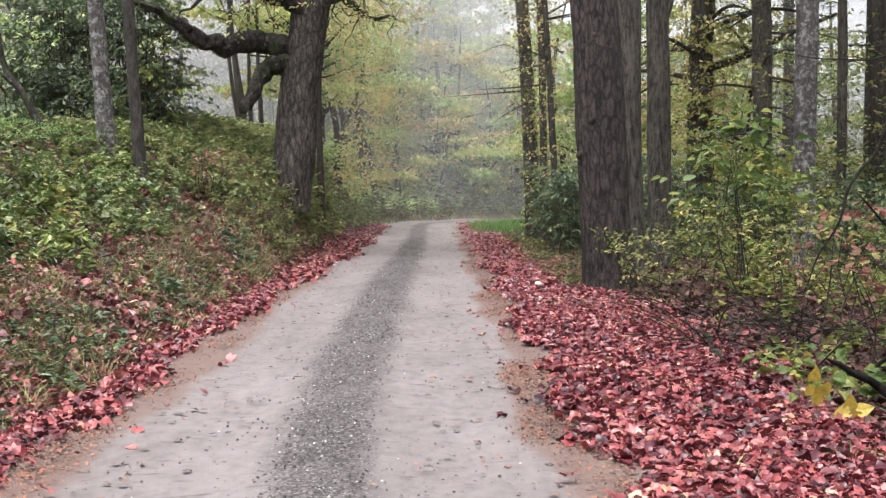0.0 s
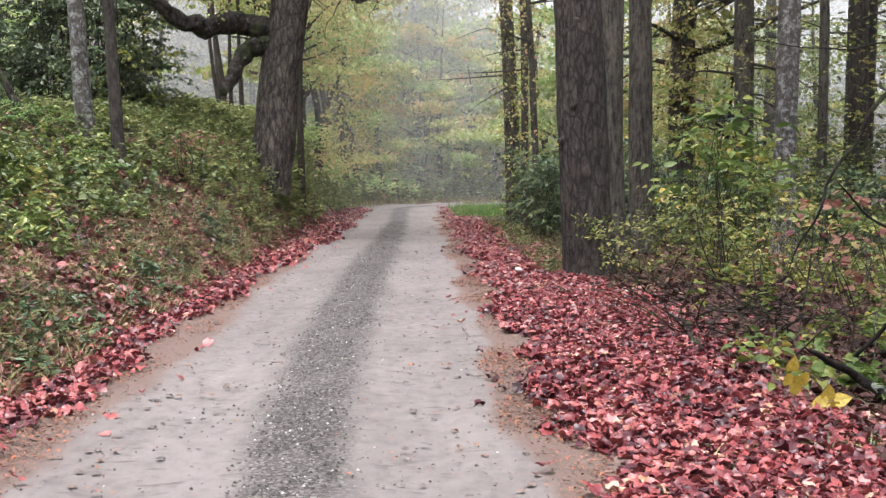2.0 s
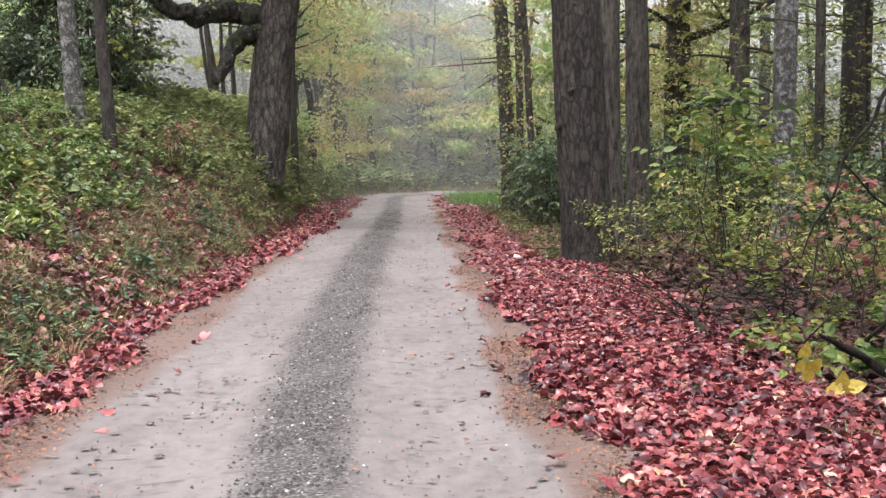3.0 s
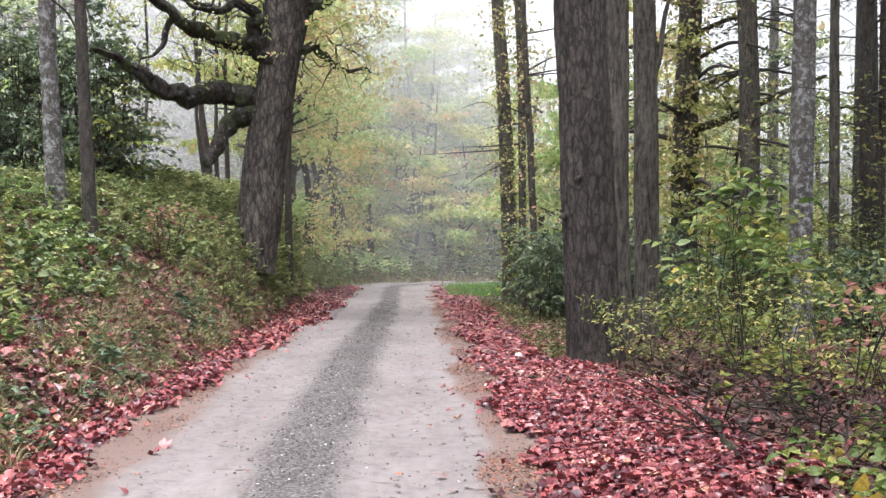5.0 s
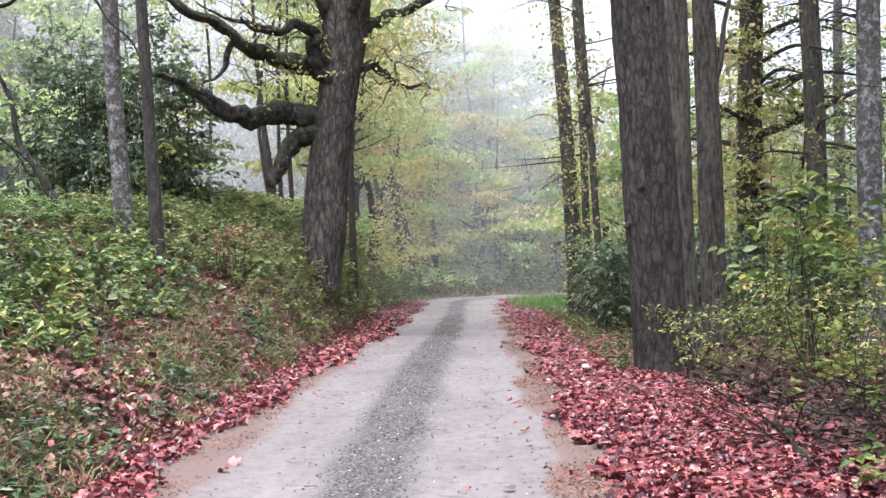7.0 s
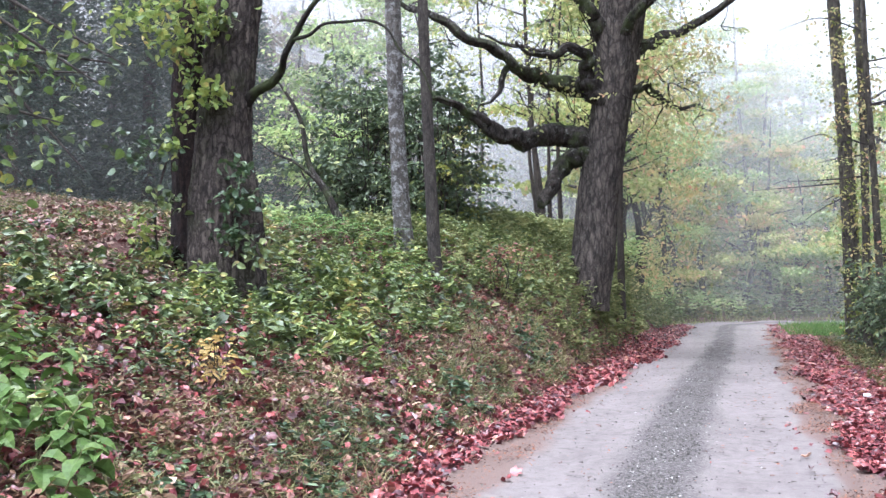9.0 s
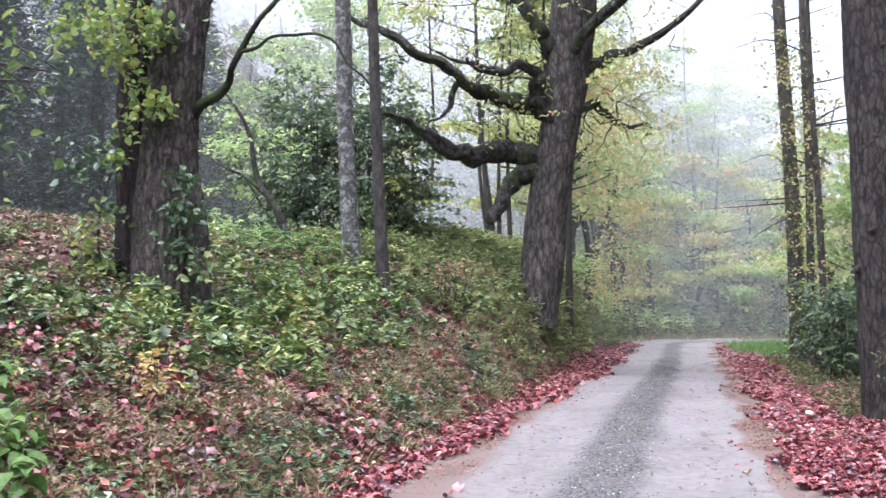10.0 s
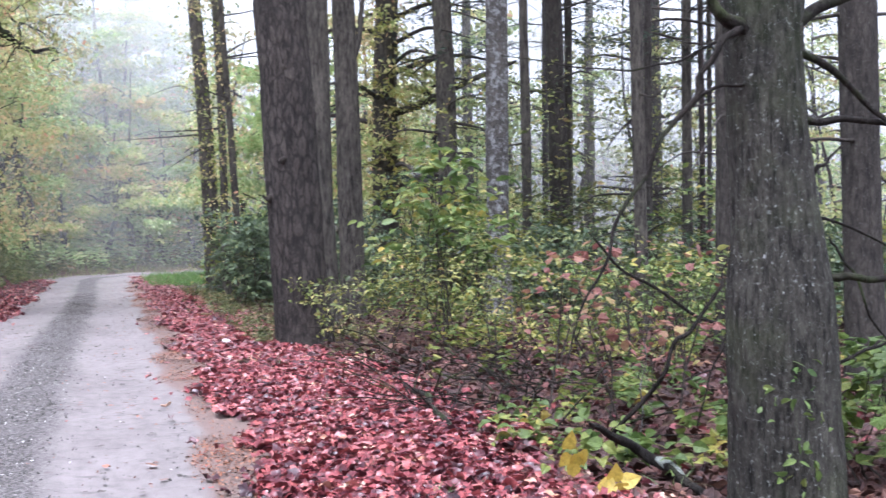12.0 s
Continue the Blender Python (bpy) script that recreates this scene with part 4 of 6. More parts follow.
dead_stems = (([(3.62, 10.40, 1.49, 0.006), (3.71, 10.40, 1.40, 0.011), (4.19, 10.40, 1.04, 0.015), (4.83, 10.40, 0.65, 0.016), (4.75, 10.3, 0.5, 0.017), (5.2, 10.2, -0.1, 0.017)], "long dead stick leaning through the undergrowth"),
              ([(4.18, 9.20, 1.28, 0.005), (4.13, 9.20, 1.13, 0.014), (3.96, 9.20, 0.90, 0.018), (3.78, 9.20, 0.75, 0.021), (3.70, 9.20, 0.56, 0.022), (3.45, 9.5, 0.1, 0.022), (3.45, 9.6, -0.08, 0.022)], "crooked dead branch standing in the undergrowth"),
              ([(4.18, 9.20, 1.24, 0.004), (4.15, 9.20, 1.05, 0.008), (4.18, 9.20, 0.77, 0.009), (4.0, 9.25, 0.3, 0.009), (3.98, 9.3, -0.06, 0.009)], "thin dead stem in the undergrowth"),
              ([(3.61, 9.40, 0.78, 0.003), (3.59, 9.40, 0.42, 0.007), (3.56, 9.40, 0.03, 0.009), (3.35, 9.45, -0.06, 0.010)], "thin pale lichened stem"))
for pts, lab in dead_stems:
    pts = [(*p[:3], p[3] * 0.75) for p in kinked(pts, 0.025)]
    st = base("dead_stem", *pts[-1][:3], lab, "branch")
    limb("wood", pts, M_BARK_PALE if "pale" in lab else M_SNAG, st, "", 8, 0.04, 0, 0.14, pts[1][0])
ivy(tree_e, [(3.42, 7.03, 0.1, 0.03), (3.38, 7.04, 0.5, 0.03), (3.32, 7.06, 0.75, 0.03)], 80, 0.06, M_SAPLING, reach=0.14)
upper_tree(tree_e, path_e[-2][:3], 0.2, 5, 3.0, M_CROWN, 0.12, 1500, M_BARK_NEAR, 6, 51)

shade_crown(tree_e, (4.6, 7.5, 9.5), 3.4, 900, M_SAPLING)

# the great oak on the left bank
OAK = [(-3.14, 26.0, 0.78, 0.44), (-3.08, 26.0, 1.56, 0.445), (-3.0, 26.0, 2.21, 0.43), (-2.93, 26.0, 3.05, 0.415), (-2.71, 26.0, 4.54, 0.40), (-2.52, 26.0, 6.0, 0.44), (-2.45, 26.0, 6.78, 0.46)]
oak, path_oak = trunk_tree("old_oak", "old leaning oak with thick crooked mossy limbs on the bank", OAK, M_BARK_OAK, 7, 110, 0.05, 0.026, 60, flare=1.12)
for pts in ([(-2.95, 26, 4.30, 0.26), (-3.35, 25.9, 4.50, 0.21), (-3.83, 25.8, 4.59, 0.195), (-4.34, 25.5, 4.41, 0.182), (-4.73, 25.2, 4.50, 0.146), (-5.13, 25.0, 4.82, 0.112), (-5.52, 24.8, 5.07, 0.078), (-6.0, 24.5, 5.21, 0.044)],
            [(-2.95, 26, 4.22, 0.22), (-3.30, 25.9, 4.14, 0.18), (-3.58, 25.8, 3.97, 0.155), (-3.74, 25.6, 3.66, 0.126), (-3.85, 25.5, 3.36, 0.115), (-3.92, 25.4, 3.2, 0.12), (-3.95, 25.4, 3.13, 0.085)],
            [(-2.8, 26, 5.55, 0.21), (-3.3, 25.8, 5.54, 0.18), (-3.78, 25.5, 5.60, 0.158), (-4.19, 25.0, 5.68, 0.144), (-4.44, 24.6, 5.87, 0.120), (-4.90, 24.2, 6.20, 0.097), (-5.49, 23.8, 6.52, 0.075), (-6.4, 23.4, 6.9, 0.04)],
            [(-2.75, 26, 5.1, 0.19), (-3.0, 25.7, 5.35, 0.15), (-3.08, 25.6, 5.62, 0.136), (-3.01, 25.4, 5.97, 0.112), (-3.18, 25.2, 6.15, 0.089), (-3.64, 25.0, 6.05, 0.066), (-4.10, 24.8, 6.07, 0.050), (-4.34, 24.6, 6.30, 0.033)],
            [(-3.64, 25.0, 6.05, 0.055), (-4.21, 24.8, 6.21, 0.044), (-4.71, 24.6, 6.30, 0.027), (-5.2, 24.5, 6.6, 0.012)],
            [(-4.44, 24.6, 5.85, 0.066), (-4.62, 24.5, 5.51, 0.055), (-4.83, 24.4, 5.08, 0.027), (-5.05, 24.3, 4.8, 0.012)],
            [(-2.4, 26, 5.40, 0.12), (-1.90, 26.2, 5.64, 0.081), (-1.67, 26.5, 5.37, 0.064), (-1.25, 26.8, 5.17, 0.041), (-0.8, 27, 5.2, 0.015)],
            [(-2.4, 26, 6.0, 0.17), (-1.95, 26.1, 6.42, 0.13), (-1.58, 26.2, 6.62, 0.115), (-0.90, 26.4, 6.89, 0.087), (-0.09, 26.6, 7.49, 0.053), (1.0, 27, 8.6, 0.02)],
            [(-2.6, 25.9, 6.3, 0.2), (-2.95, 25.7, 6.9, 0.17), (-3.4, 25.5, 7.6, 0.14), (-4.4, 25.2, 8.8, 0.07)],
            [(-2.45, 25.8, 6.5, 0.15), (-1.9, 25.4, 7.1, 0.12), (-1.0, 25.0, 7.9, 0.07), (0.0, 24.8, 8.6, 0.03)]):
    limb("limb", kinked(kinked(pts, 0.05), 0.02), M_BARK_LIMB, oak, "", 30, 0.05, 0.028, 0.17, pts[0][2])
tubes, sprays = [], []
for i in range(70):
    x0, y0, z0 = rng.uniform(-6.0, -0.4), rng.uniform(24.4, 26.4), rng.uniform(4.9, 8.2)
    for tw in twig_fan(np.array([x0, y0, z0]), (-0.5 if x0 < -2.6 else 0.5, -0.2, 0.1), 3, 0.9, 0.011):
        tubes.append(tube(kinked(tw, 0.04), 4, 0.15, 0, 0.0, i))
        if i % 2:
            sprays.append((tw[1][:3], tw[2][:3]))
v, f = joined(tubes)
tagged(link_mesh("twig_mass", v, f, M_SNAG, oak), kind="stuff")
v, f = twig_leaves([p[0] for p in sprays], [p[1] for p in sprays], 9, 0.11, LEAF, 0.4, 0.7)
tagged(link_mesh("leaf_spray", v, f, M_CROWN, oak, "yellow-green leaves on thin twigs", False), kind="stuff")
upper_tree(oak, (-2.2, 26, 7.6), 0.3, 5, 4.5, M_CROWN, 0.17, 3200, M_BARK_OAK, 8, 61)
# leaf sprays along the oak's limbs
pts = np.vstack([blob_points((rng.uniform(-6.0, -1.0), rng.uniform(24.4, 26.6), rng.uniform(5.0, 9.0)), rng.uniform(0.25, 0.55), 26, 0.5) for _ in range(120)])
pts = pts[np.abs(pts[:, 0] + 2.55) > 0.75]
v, f = leaf_cloud(pts, 0.085 * rng.uniform(0.6, 1.3, len(pts)), LEAF, 0.5, 0.9, 0.5)
tagged(link_mesh("leaf_spray", v, f, M_CROWN, oak, "sparse yellow-green leaves", False), kind="stuff")
# hanging sprays of leaves round the oak
pts = np.vstack([blob_points((rng.uniform(-2.4, -0.6) + 0.25 * rng.normal(), rng.uniform(26.5, 31), rng.uniform(1.6, 7.5)), rng.uniform(0.35, 0.8), 40, 0.6) for _ in range(80)])
pts = pts[pts[:, 0] > -2.25]
v, f = leaf_cloud(pts, 0.10 * rng.uniform(0.6, 1.3, len(pts)), OVAL, 0.5, 0.9, 0.6)
link_mesh("foliage", v, f, M_CROWN_GOLD, oak, "thin gold and olive leaves", False)

# two-stemmed vine-grown tree on the near bank
L1 = [(-6.19, 15.0, 1.3, 0.43), (-6.22, 15.0, 1.75, 0.39), (-6.25, 15.0, 3.05, 0.355), (-6.17, 15.0, 4.32, 0.31), (-6.03, 15.0, 5.15, 0.27), (-5.90, 15.0, 5.99, 0.24)]
tree_l, path_l = trunk_tree("hollow_tree", "big rough-barked double trunk with a hollow and climbing vines", L1, M_BARK_HOLLOW, 7, 130, 0.04, 0.038, 70, flare=1.25)
L2 = [(-6.70, 15.15, 1.0, 0.36), (-6.72, 15.15, 1.6, 0.30), (-6.76, 15.2, 2.37, 0.25), (-6.82, 15.2, 3.80, 0.205), (-6.79, 15.2, 4.88, 0.175), (-6.75, 15.2, 5.81, 0.16), (-7.0, 15.2, 8.5, 0.1)]
limb("second_trunk", L2, M_BARK_RED, tree_l, "reddish second stem with deep shade put into its bark colour", 72, 0.05, 0.035, 0.07, 71)
for pts in ([(-6.05, 15.0, 3.55, 0.11), (-5.80, 14.9, 3.85, 0.085), (-5.41, 14.8, 4.10, 0.060), (-5.18, 14.6, 4.45, 0.052), (-4.65, 14.4, 5.01, 0.041), (-4.2, 14.2, 5.8, 0.025)],
            [(-5.18, 14.6, 4.42, 0.036), (-4.78, 14.4, 4.52, 0.026), (-4.10, 14.2, 4.50, 0.022), (-3.75, 14.1, 4.15, 0.017), (-3.34, 14.0, 3.60, 0.010)],
            [(-6.0, 15.0, 4.9, 0.1), (-5.7, 15.0, 5.3, 0.08), (-5.4, 15.0, 5.9, 0.05)]):
    limb("limb", [(*p[:3], p[3] * 0.68) for p in kinked(pts, 0.035)], M_SNAG, tree_l, "", 14, 0.05, 0.003, 0.14, pts[0][2])
for cx, cz, rr, n, mat in ((-7.25, 4.82, 0.55, 130, M_VINE), (-6.89, 4.67, 0.5, 150, M_VINE), (-6.44, 4.85, 0.55, 150, M_VINE), (-6.63, 4.4, 0.4, 110, M_VINE), (-6.23, 4.6, 0.35, 90, M_VINE), (-6.55, 5.5, 0.7, 160, M_VINE),
                           (-6.45, 4.0, 0.28, 38, M_VINE), (-6.15, 3.78, 0.28, 80, M_VINE), (-6.4, 3.72, 0.3, 44, M_VINE), (-6.55, 3.5, 0.22, 27, M_VINE), (-6.7, 3.2, 0.25, 33, M_VINE), (-7.05, 3.1, 0.5, 120, M_WEED_DARK),
                           (-6.8, 2.5, 0.3, 70, M_WEED), (-7.0, 2.2, 0.3, 45, M_VINE), (-6.9, 1.85, 0.26, 45, M_VINE), (-6.6, 1.6, 0.25, 40, M_VINE), (-5.78, 2.9, 0.25, 60, M_WEED_DARK), (-5.85, 2.5, 0.35, 110, M_WEED_DARK),
                           (-5.88, 2.1, 0.3, 90, M_WEED_DARK), (-5.6, 1.9, 0.3, 80, M_WEED), (-6.04, 4.65, 0.2, 40, M_WEED)):
    n = int(n * 0.85)
    p = blob_points((cx, 14.5, cz), rr * 0.8, n, 0.8)
    v, f = leaf_cloud(p, 0.10 * rng.uniform(0.5, 1.3, n), WIDE, 0.7, 0.8, 0.5)
    link_mesh("vine", v, f, mat, tree_l, "leafy climbing vine", False)
for pts in ([(-6.75, 14.75, 1.3, 0.02), (-6.95, 14.6, 2.2, 0.016), (-6.75, 14.6, 3.2, 0.014), (-6.45, 14.5, 3.9, 0.012), (-6.5, 14.5, 4.8, 0.01), (-7.1, 14.5, 4.9, 0.006)],
            [(-5.9, 14.6, 1.4, 0.012), (-5.85, 14.6, 2.3, 0.01), (-5.8, 14.6, 3.0, 0.006)]):
    limb("vine_stem", pts, M_TWIG, tree_l, "", 6, 0.1, 0, 0.1, pts[0][0])
upper_tree(tree_l, path_l[-2][:3], 0.25, 5, 3.2, M_SAPLING, 0.13, 1500, M_BARK_NEAR, 6, 72)

# slim pale trunks and the leaning stem on the bank
for k, (pts, bark, lab) in enumerate((
        ([(-5.89, 22, 1.75, 0.165), (-6.00, 22, 3.77, 0.148), (-6.13, 22, 6.83, 0.134)], M_BARK_PALE, "slim pale grey mottled trunk beside the evergreen shrub"),
        ([(-5.06, 21, 1.65, 0.105), (-5.20, 21, 4.14, 0.094), (-5.31, 21, 6.55, 0.085)], M_BARK_GREY, "thin dark trunk beside the evergreen shrub"))):
    tr, pt = trunk_tree("slim_tree", lab, pts, bark, 8, 24, 0.12, 0.005, 80 + k, group="slim trees on the bank")
    upper_tree(tr, pt[-2][:3], 0.12, 5, 2.6, M_CROWN_GREEN, 0.15, 1100, M_TWIG, 6, 82 + k)
tr = base("leaning_sapling", -7.1, 22.5, hz(-7.1, 22.5), "dark crooked sapling leaning over the bank", "sapling")
limb("stem", [(-7.04, 22.5, hz(-7.1, 22.5) - 0.2, 0.11), (-7.14, 22.5, 2.51, 0.09), (-7.34, 22.5, 2.83, 0.075), (-7.54, 22.5, 3.24, 0.066), (-7.84, 22.5, 3.66, 0.055), (-7.95, 22.5, 4.05, 0.048), (-8.0, 22.5, 4.43, 0.042), (-8.26, 22.5, 4.98, 0.03), (-8.59, 22.5, 5.42, 0.015)], M_BARK_LIMB, tr, "", 12, 0.1)
limb("limb", [(-7.60, 22.5, 3.34, 0.045), (-7.82, 22.45, 3.54, 0.034), (-8.21, 22.4, 3.83, 0.024), (-8.45, 22.35, 3.92, 0.017), (-8.80, 22.3, 4.16, 0.008)], M_BARK_LIMB, tr, "", 8, 0.1)
pts = np.vstack([blob_points((-8.3 + rng.normal() * 0.8, 23 + rng.normal() * 0.5, 5.0 + rng.normal() * 0.6), 0.5, 25) for _ in range(14)])
v, f = leaf_cloud(pts, 0.12 * rng.uniform(0.6, 1.2, len(pts)), OVAL, 0.8, 0.7)
link_mesh("crown", v, f, M_CROWN_GREEN, tr, "", False)
for k, pts in enumerate(([(-4.95, 32, 2.3, 0.11), (-5.06, 32, 3.62, 0.09), (-5.23, 32, 5.08, 0.07)], [(-4.80, 32.1, 2.3, 0.06), (-4.85, 32.1, 3.91, 0.055), (-4.86, 32.1, 4.78, 0.045)],
                         [(-4.51, 32, 2.2, 0.06), (-4.59, 32, 4.34, 0.05)], [(-2.89, 31, 1.3, 0.092), (-2.93, 31, 2.99, 0.075)])):
    tr, pt = trunk_tree("thin_tree", "thin dark stem behind the old oak", pts, M_TWIG, 5, 12, 0.25, 0, 90 + k, group="thin trees behind the oak")
    upper_tree(tr, pt[-2][:3], 0.07, 3, 1.8, M_CROWN_GREEN, 0.14, 800, M_TWIG, 6, 91 + k, low=-0.9)


# ---- shrubs ----
def shrub(name, label, centre, size, n_blob, n_leaf, leaf, mat, shape=OVAL, stems=7, flat=0.6, up=0.8, droop=0.2, clump=0.28, stem_r=0.011, low=2.2, rough=0.5):
    """A bush of several forked stems whose ends carry clumps of leaves, uneven in outline."""
    x, y = centre
    z = hz(x, y)
    sh = base(name, x, y, z, label, "shrub")
    ends = []
    for i in range(n_blob):
        a, h = rng.uniform(0, 2 * np.pi), rng.beta(low, 1.2)
        w = math.sqrt(rng.uniform(0, 1)) * (1.05 - 0.55 * abs(h - 0.45))
        ends.append((x + np.cos(a) * w * size[0], y + np.sin(a) * w * size[1], z + 0.12 + h * size[2]))
    ends = np.array(ends)
    for i in range(min(stems, n_blob)):
        e = ends[int(i * n_blob / stems)]
        s = np.array([x + (e[0] - x) * 0.45 + rng.normal() * 0.25 * size[0], y + (e[1] - y) * 0.45 + rng.normal() * 0.2, z - 0.1])
        s[2] = hz(s[0], s[1]) - 0.05
        m = (s + e) / 2 + rng.normal(size=3) * 0.1
        limb("stem", [(*s, stem_r), (*m, stem_r * 0.7), (*e, stem_r * 0.3)], M_TWIG, sh, "", 6, 0.2, 0, 0.1, i)
    tw = []
    for i in range(0, n_blob, 2):
        o = ends[rng.integers(0, n_blob)]
        tw.append(tube([((o[0] * 0.7 + x * 0.3), (o[1] * 0.7 + y * 0.3), (o[2] * 0.6 + z * 0.4), stem_r * 0.4), ((o[0] + ends[i][0]) / 2, (o[1] + ends[i][1]) / 2, max(o[2], ends[i][2]) * 0.5 + ends[i][2] * 0.5, stem_r * 0.3), (*ends[i], stem_r * 0.15)], 4, 0.4, 0, 0))
    v, f = joined(tw)
    tagged(link_mesh("twig_mass", v, f, M_TWIG, sh), kind="stuff")
    per = int(np.clip(round(n_leaf / n_blob / 3), 3, 14))
    fans = max(1, round(n_leaf / n_blob / per))
    c = clump * max(size)
    tip = np.repeat(ends, fans, 0) + rng.normal(size=(n_blob * fans, 3)) * (0.5 * c, 0.5 * c, 0.5 * c * flat)
    way = tip - (x, y, z + 0.3 * size[2])
    way = way * (1, 1, 0.3) + rng.normal(size=way.shape) * (0.35, 0.35, 0.12) * max(size)
    way /= np.linalg.norm(way, axis=1)[:, None] + 1e-9
    reach = (c * rng.uniform(0.7, 1.5, len(tip)) + per * leaf * 0.22)[:, None]
    tip[:, 2] = np.maximum(tip[:, 2], height(tip[:, 0], tip[:, 1]) + 0.05)
    v, f = twig_leaves(tip - way * reach * 0.4, tip + way * reach * 0.6, per, leaf * 1.05, shape, droop, rough)
    link_mesh("foliage", v, f, mat, sh, "", False)
    return sh


shrub("evergreen_shrub", "tall dark evergreen shrub with long glossy leaves", (-7.7, 26.8), (2.0, 1.1, 3.7), 156, 9600, 0.15, M_RHODO, LEAF, 10, 0.6, stem_r=0.03, clump=0.13, low=1.0, droop=0.5, rough=0.95)
shrub("evergreen_shrub", "dark evergreen shrub under the oak's limb", (-6.35, 26.6), (0.75, 0.9, 2.9), 78, 3300, 0.15, M_RHODO, LEAF, 7, 0.6, stem_r=0.03, clump=0.13, low=1.0, droop=0.5, rough=0.95)
shrub("green_sapling", "thin yellow-green sapling reaching out of the evergreen", (-5.6, 25.4), (0.8, 0.6, 2.1), 22, 380, 0.10, M_SHRUB, OVAL, 4, 0.6, clump=0.2, droop=0.3)
shrub("leafy_shrub", "light green shrub behind the evergreen", (-9.0, 29.5), (2.8, 1.0, 3.0), 84, 2700, 0.16, M_CROWN_GREEN, OVAL, 8, 0.5, stem_r=0.04, clump=0.12)
shrub("evergreen_shrub", "low dark evergreen at the foot of the slim trees", (3.9, 27.5), (0.9, 0.9, 1.9), 65, 3000, 0.13, M_RHODO, LEAF, 7, 0.6, clump=0.2, low=1.1, droop=0.5, rough=0.95)
shrub("evergreen_shrub", "low dark evergreen by the bend", (3.3, 31.5), (0.6, 0.8, 1.6), 52, 2100, 0.13, M_RHODO, LEAF, 6, 0.6, clump=0.22, low=1.1, droop=0.5, rough=0.95)
shrub("evergreen_shrub", "dark evergreen behind the verge tree", (4.7, 25.5), (1.0, 0.9, 1.8), 58, 2550, 0.13, M_RHODO, LEAF, 6, 0.6, clump=0.2, low=1.1, droop=0.5, rough=0.95)
shrub("evergreen_shrub", "dark evergreen thicket beside the verge tree", (3.1, 26.3), (0.7, 0.8, 1.9), 60, 2600, 0.13, M_RHODO, LEAF, 7, 0.6, clump=0.2, low=1.1, droop=0.5, rough=0.95)
shrub("spicebush", "yellow-leaved low shrub at the verge tree's foot", (3.3, 16.6), (0.9, 0.8, 0.9), 30, 518, 0.075, M_SPICE, OVAL, 6, 0.7, clump=0.3)
shrub("spicebush", "yellow-green bush beside the leaf-strewn verge", (4.2, 15.8), (1.2, 1.2, 1.3), 46, 837, 0.078, M_SPICE, OVAL, 7, 0.7, clump=0.26)
shrub("spicebush", "twiggy yellow bush above the fallen log", (4.3, 13.2), (0.9, 1.3, 1.0), 35, 468, 0.07, M_SPICE, OVAL, 8, 0.7, clump=0.26)
shrub("green_sapling", "broad-leaved green sapling behind the yellow bush", (4.35, 17.5), (0.8, 0.8, 2.35), 48, 438, 0.19, M_SAPLING, OVAL, 8, 0.5, clump=0.14, droop=0.35)
shrub("green_sapling", "tall leafy sapling in green and yellow", (5.0, 17.9), (0.7, 0.7, 1.6), 52, 501, 0.14, M_SAPLING, OVAL, 8, 0.5, clump=0.15, droop=0.35)
for x, y, w, h in ((9.6, 23.5, 1.3, 1.7), (11.2, 24.6, 1.2, 1.4), (8.3, 24.2, 1.0, 1.5), (12.9, 22.5, 1.2, 1.9), (14.2, 24.0, 1.4, 1.6)):
    shrub("evergreen_shrub", "dark evergreen undergrowth deep between the trunks", (x, y), (w, 0.9, h), 46, 1500, 0.15, M_RHODO, LEAF, 6, 0.6, clump=0.2, low=1.0, droop=0.5, rough=0.95)
for x, y, h in ((10.6, 27.0, 5.2), (12.8, 28.5, 6.0), (9.0, 29.0, 5.6), (14.6, 27.5, 5.4)):
    shrub("green_sapling", "tall thin sapling in yellow-green leaf deep in the wood", (x, y), (1.5, 1.2, h), 40, 620, 0.15, M_SPICE, OVAL, 3, 0.5, clump=0.14, droop=0.3)
shrub("red_sapling", "young maple with dull red leaves", (3.95, 10.4), (0.9, 0.8, 1.25), 34, 230, 0.085, M_SUMAC, LOBED, 5, 0.25, 2.0, 0.2, clump=0.2, stem_r=0.010)
shrub("spicebush", "green and yellow shrub in the wood's edge", (5.2, 12.4), (1.1, 1.0, 1.2), 30, 351, 0.08, M_SPICE, OVAL, 10, 0.7, clump=0.3)
shrub("leafy_shrub", "green undergrowth shrub between the trunks", (6.3, 14.8), (1.3, 1.2, 1.0), 84, 1116, 0.1, M_SAPLING, OVAL, 8, 0.6, clump=0.2)
shrub("leafy_shrub", "green broad-leaved plants beside the gnarled tree", (4.3, 7.6), (0.45, 0.5, 0.7), 30, 432, 0.10, M_SAPLING, LOBED, 8, 0.5, clump=0.2, stem_r=0.01)
for k in range(30):
    x, y = rng.uniform(7, 20), rng.uniform(18, 36)
    shrub("leafy_shrub", "hazy green undergrowth deep in the wood", (x, y), (1.5, 1.4, rng.uniform(1.2, 2.6)), 36, 900, 0.15, (M_SAPLING, M_WEED_DARK, M_SHRUB, M_WEED)[k % 4], DIAMOND, 5, 0.6, clump=0.22, low=1.4)
tr = base("evergreen_tree", -7.7, 9.6, hz(-7.7, 9.6), "evergreen with long leafy branches hanging over the bank", "tree")
limb("trunk", [(-7.7, 9.6, hz(-7.7, 9.6) - 0.2, 0.16), (-7.6, 9.6, 3.0, 0.12), (-7.3, 9.5, 5.2, 0.08)], M_TWIG, tr, "", 14, 0.15)
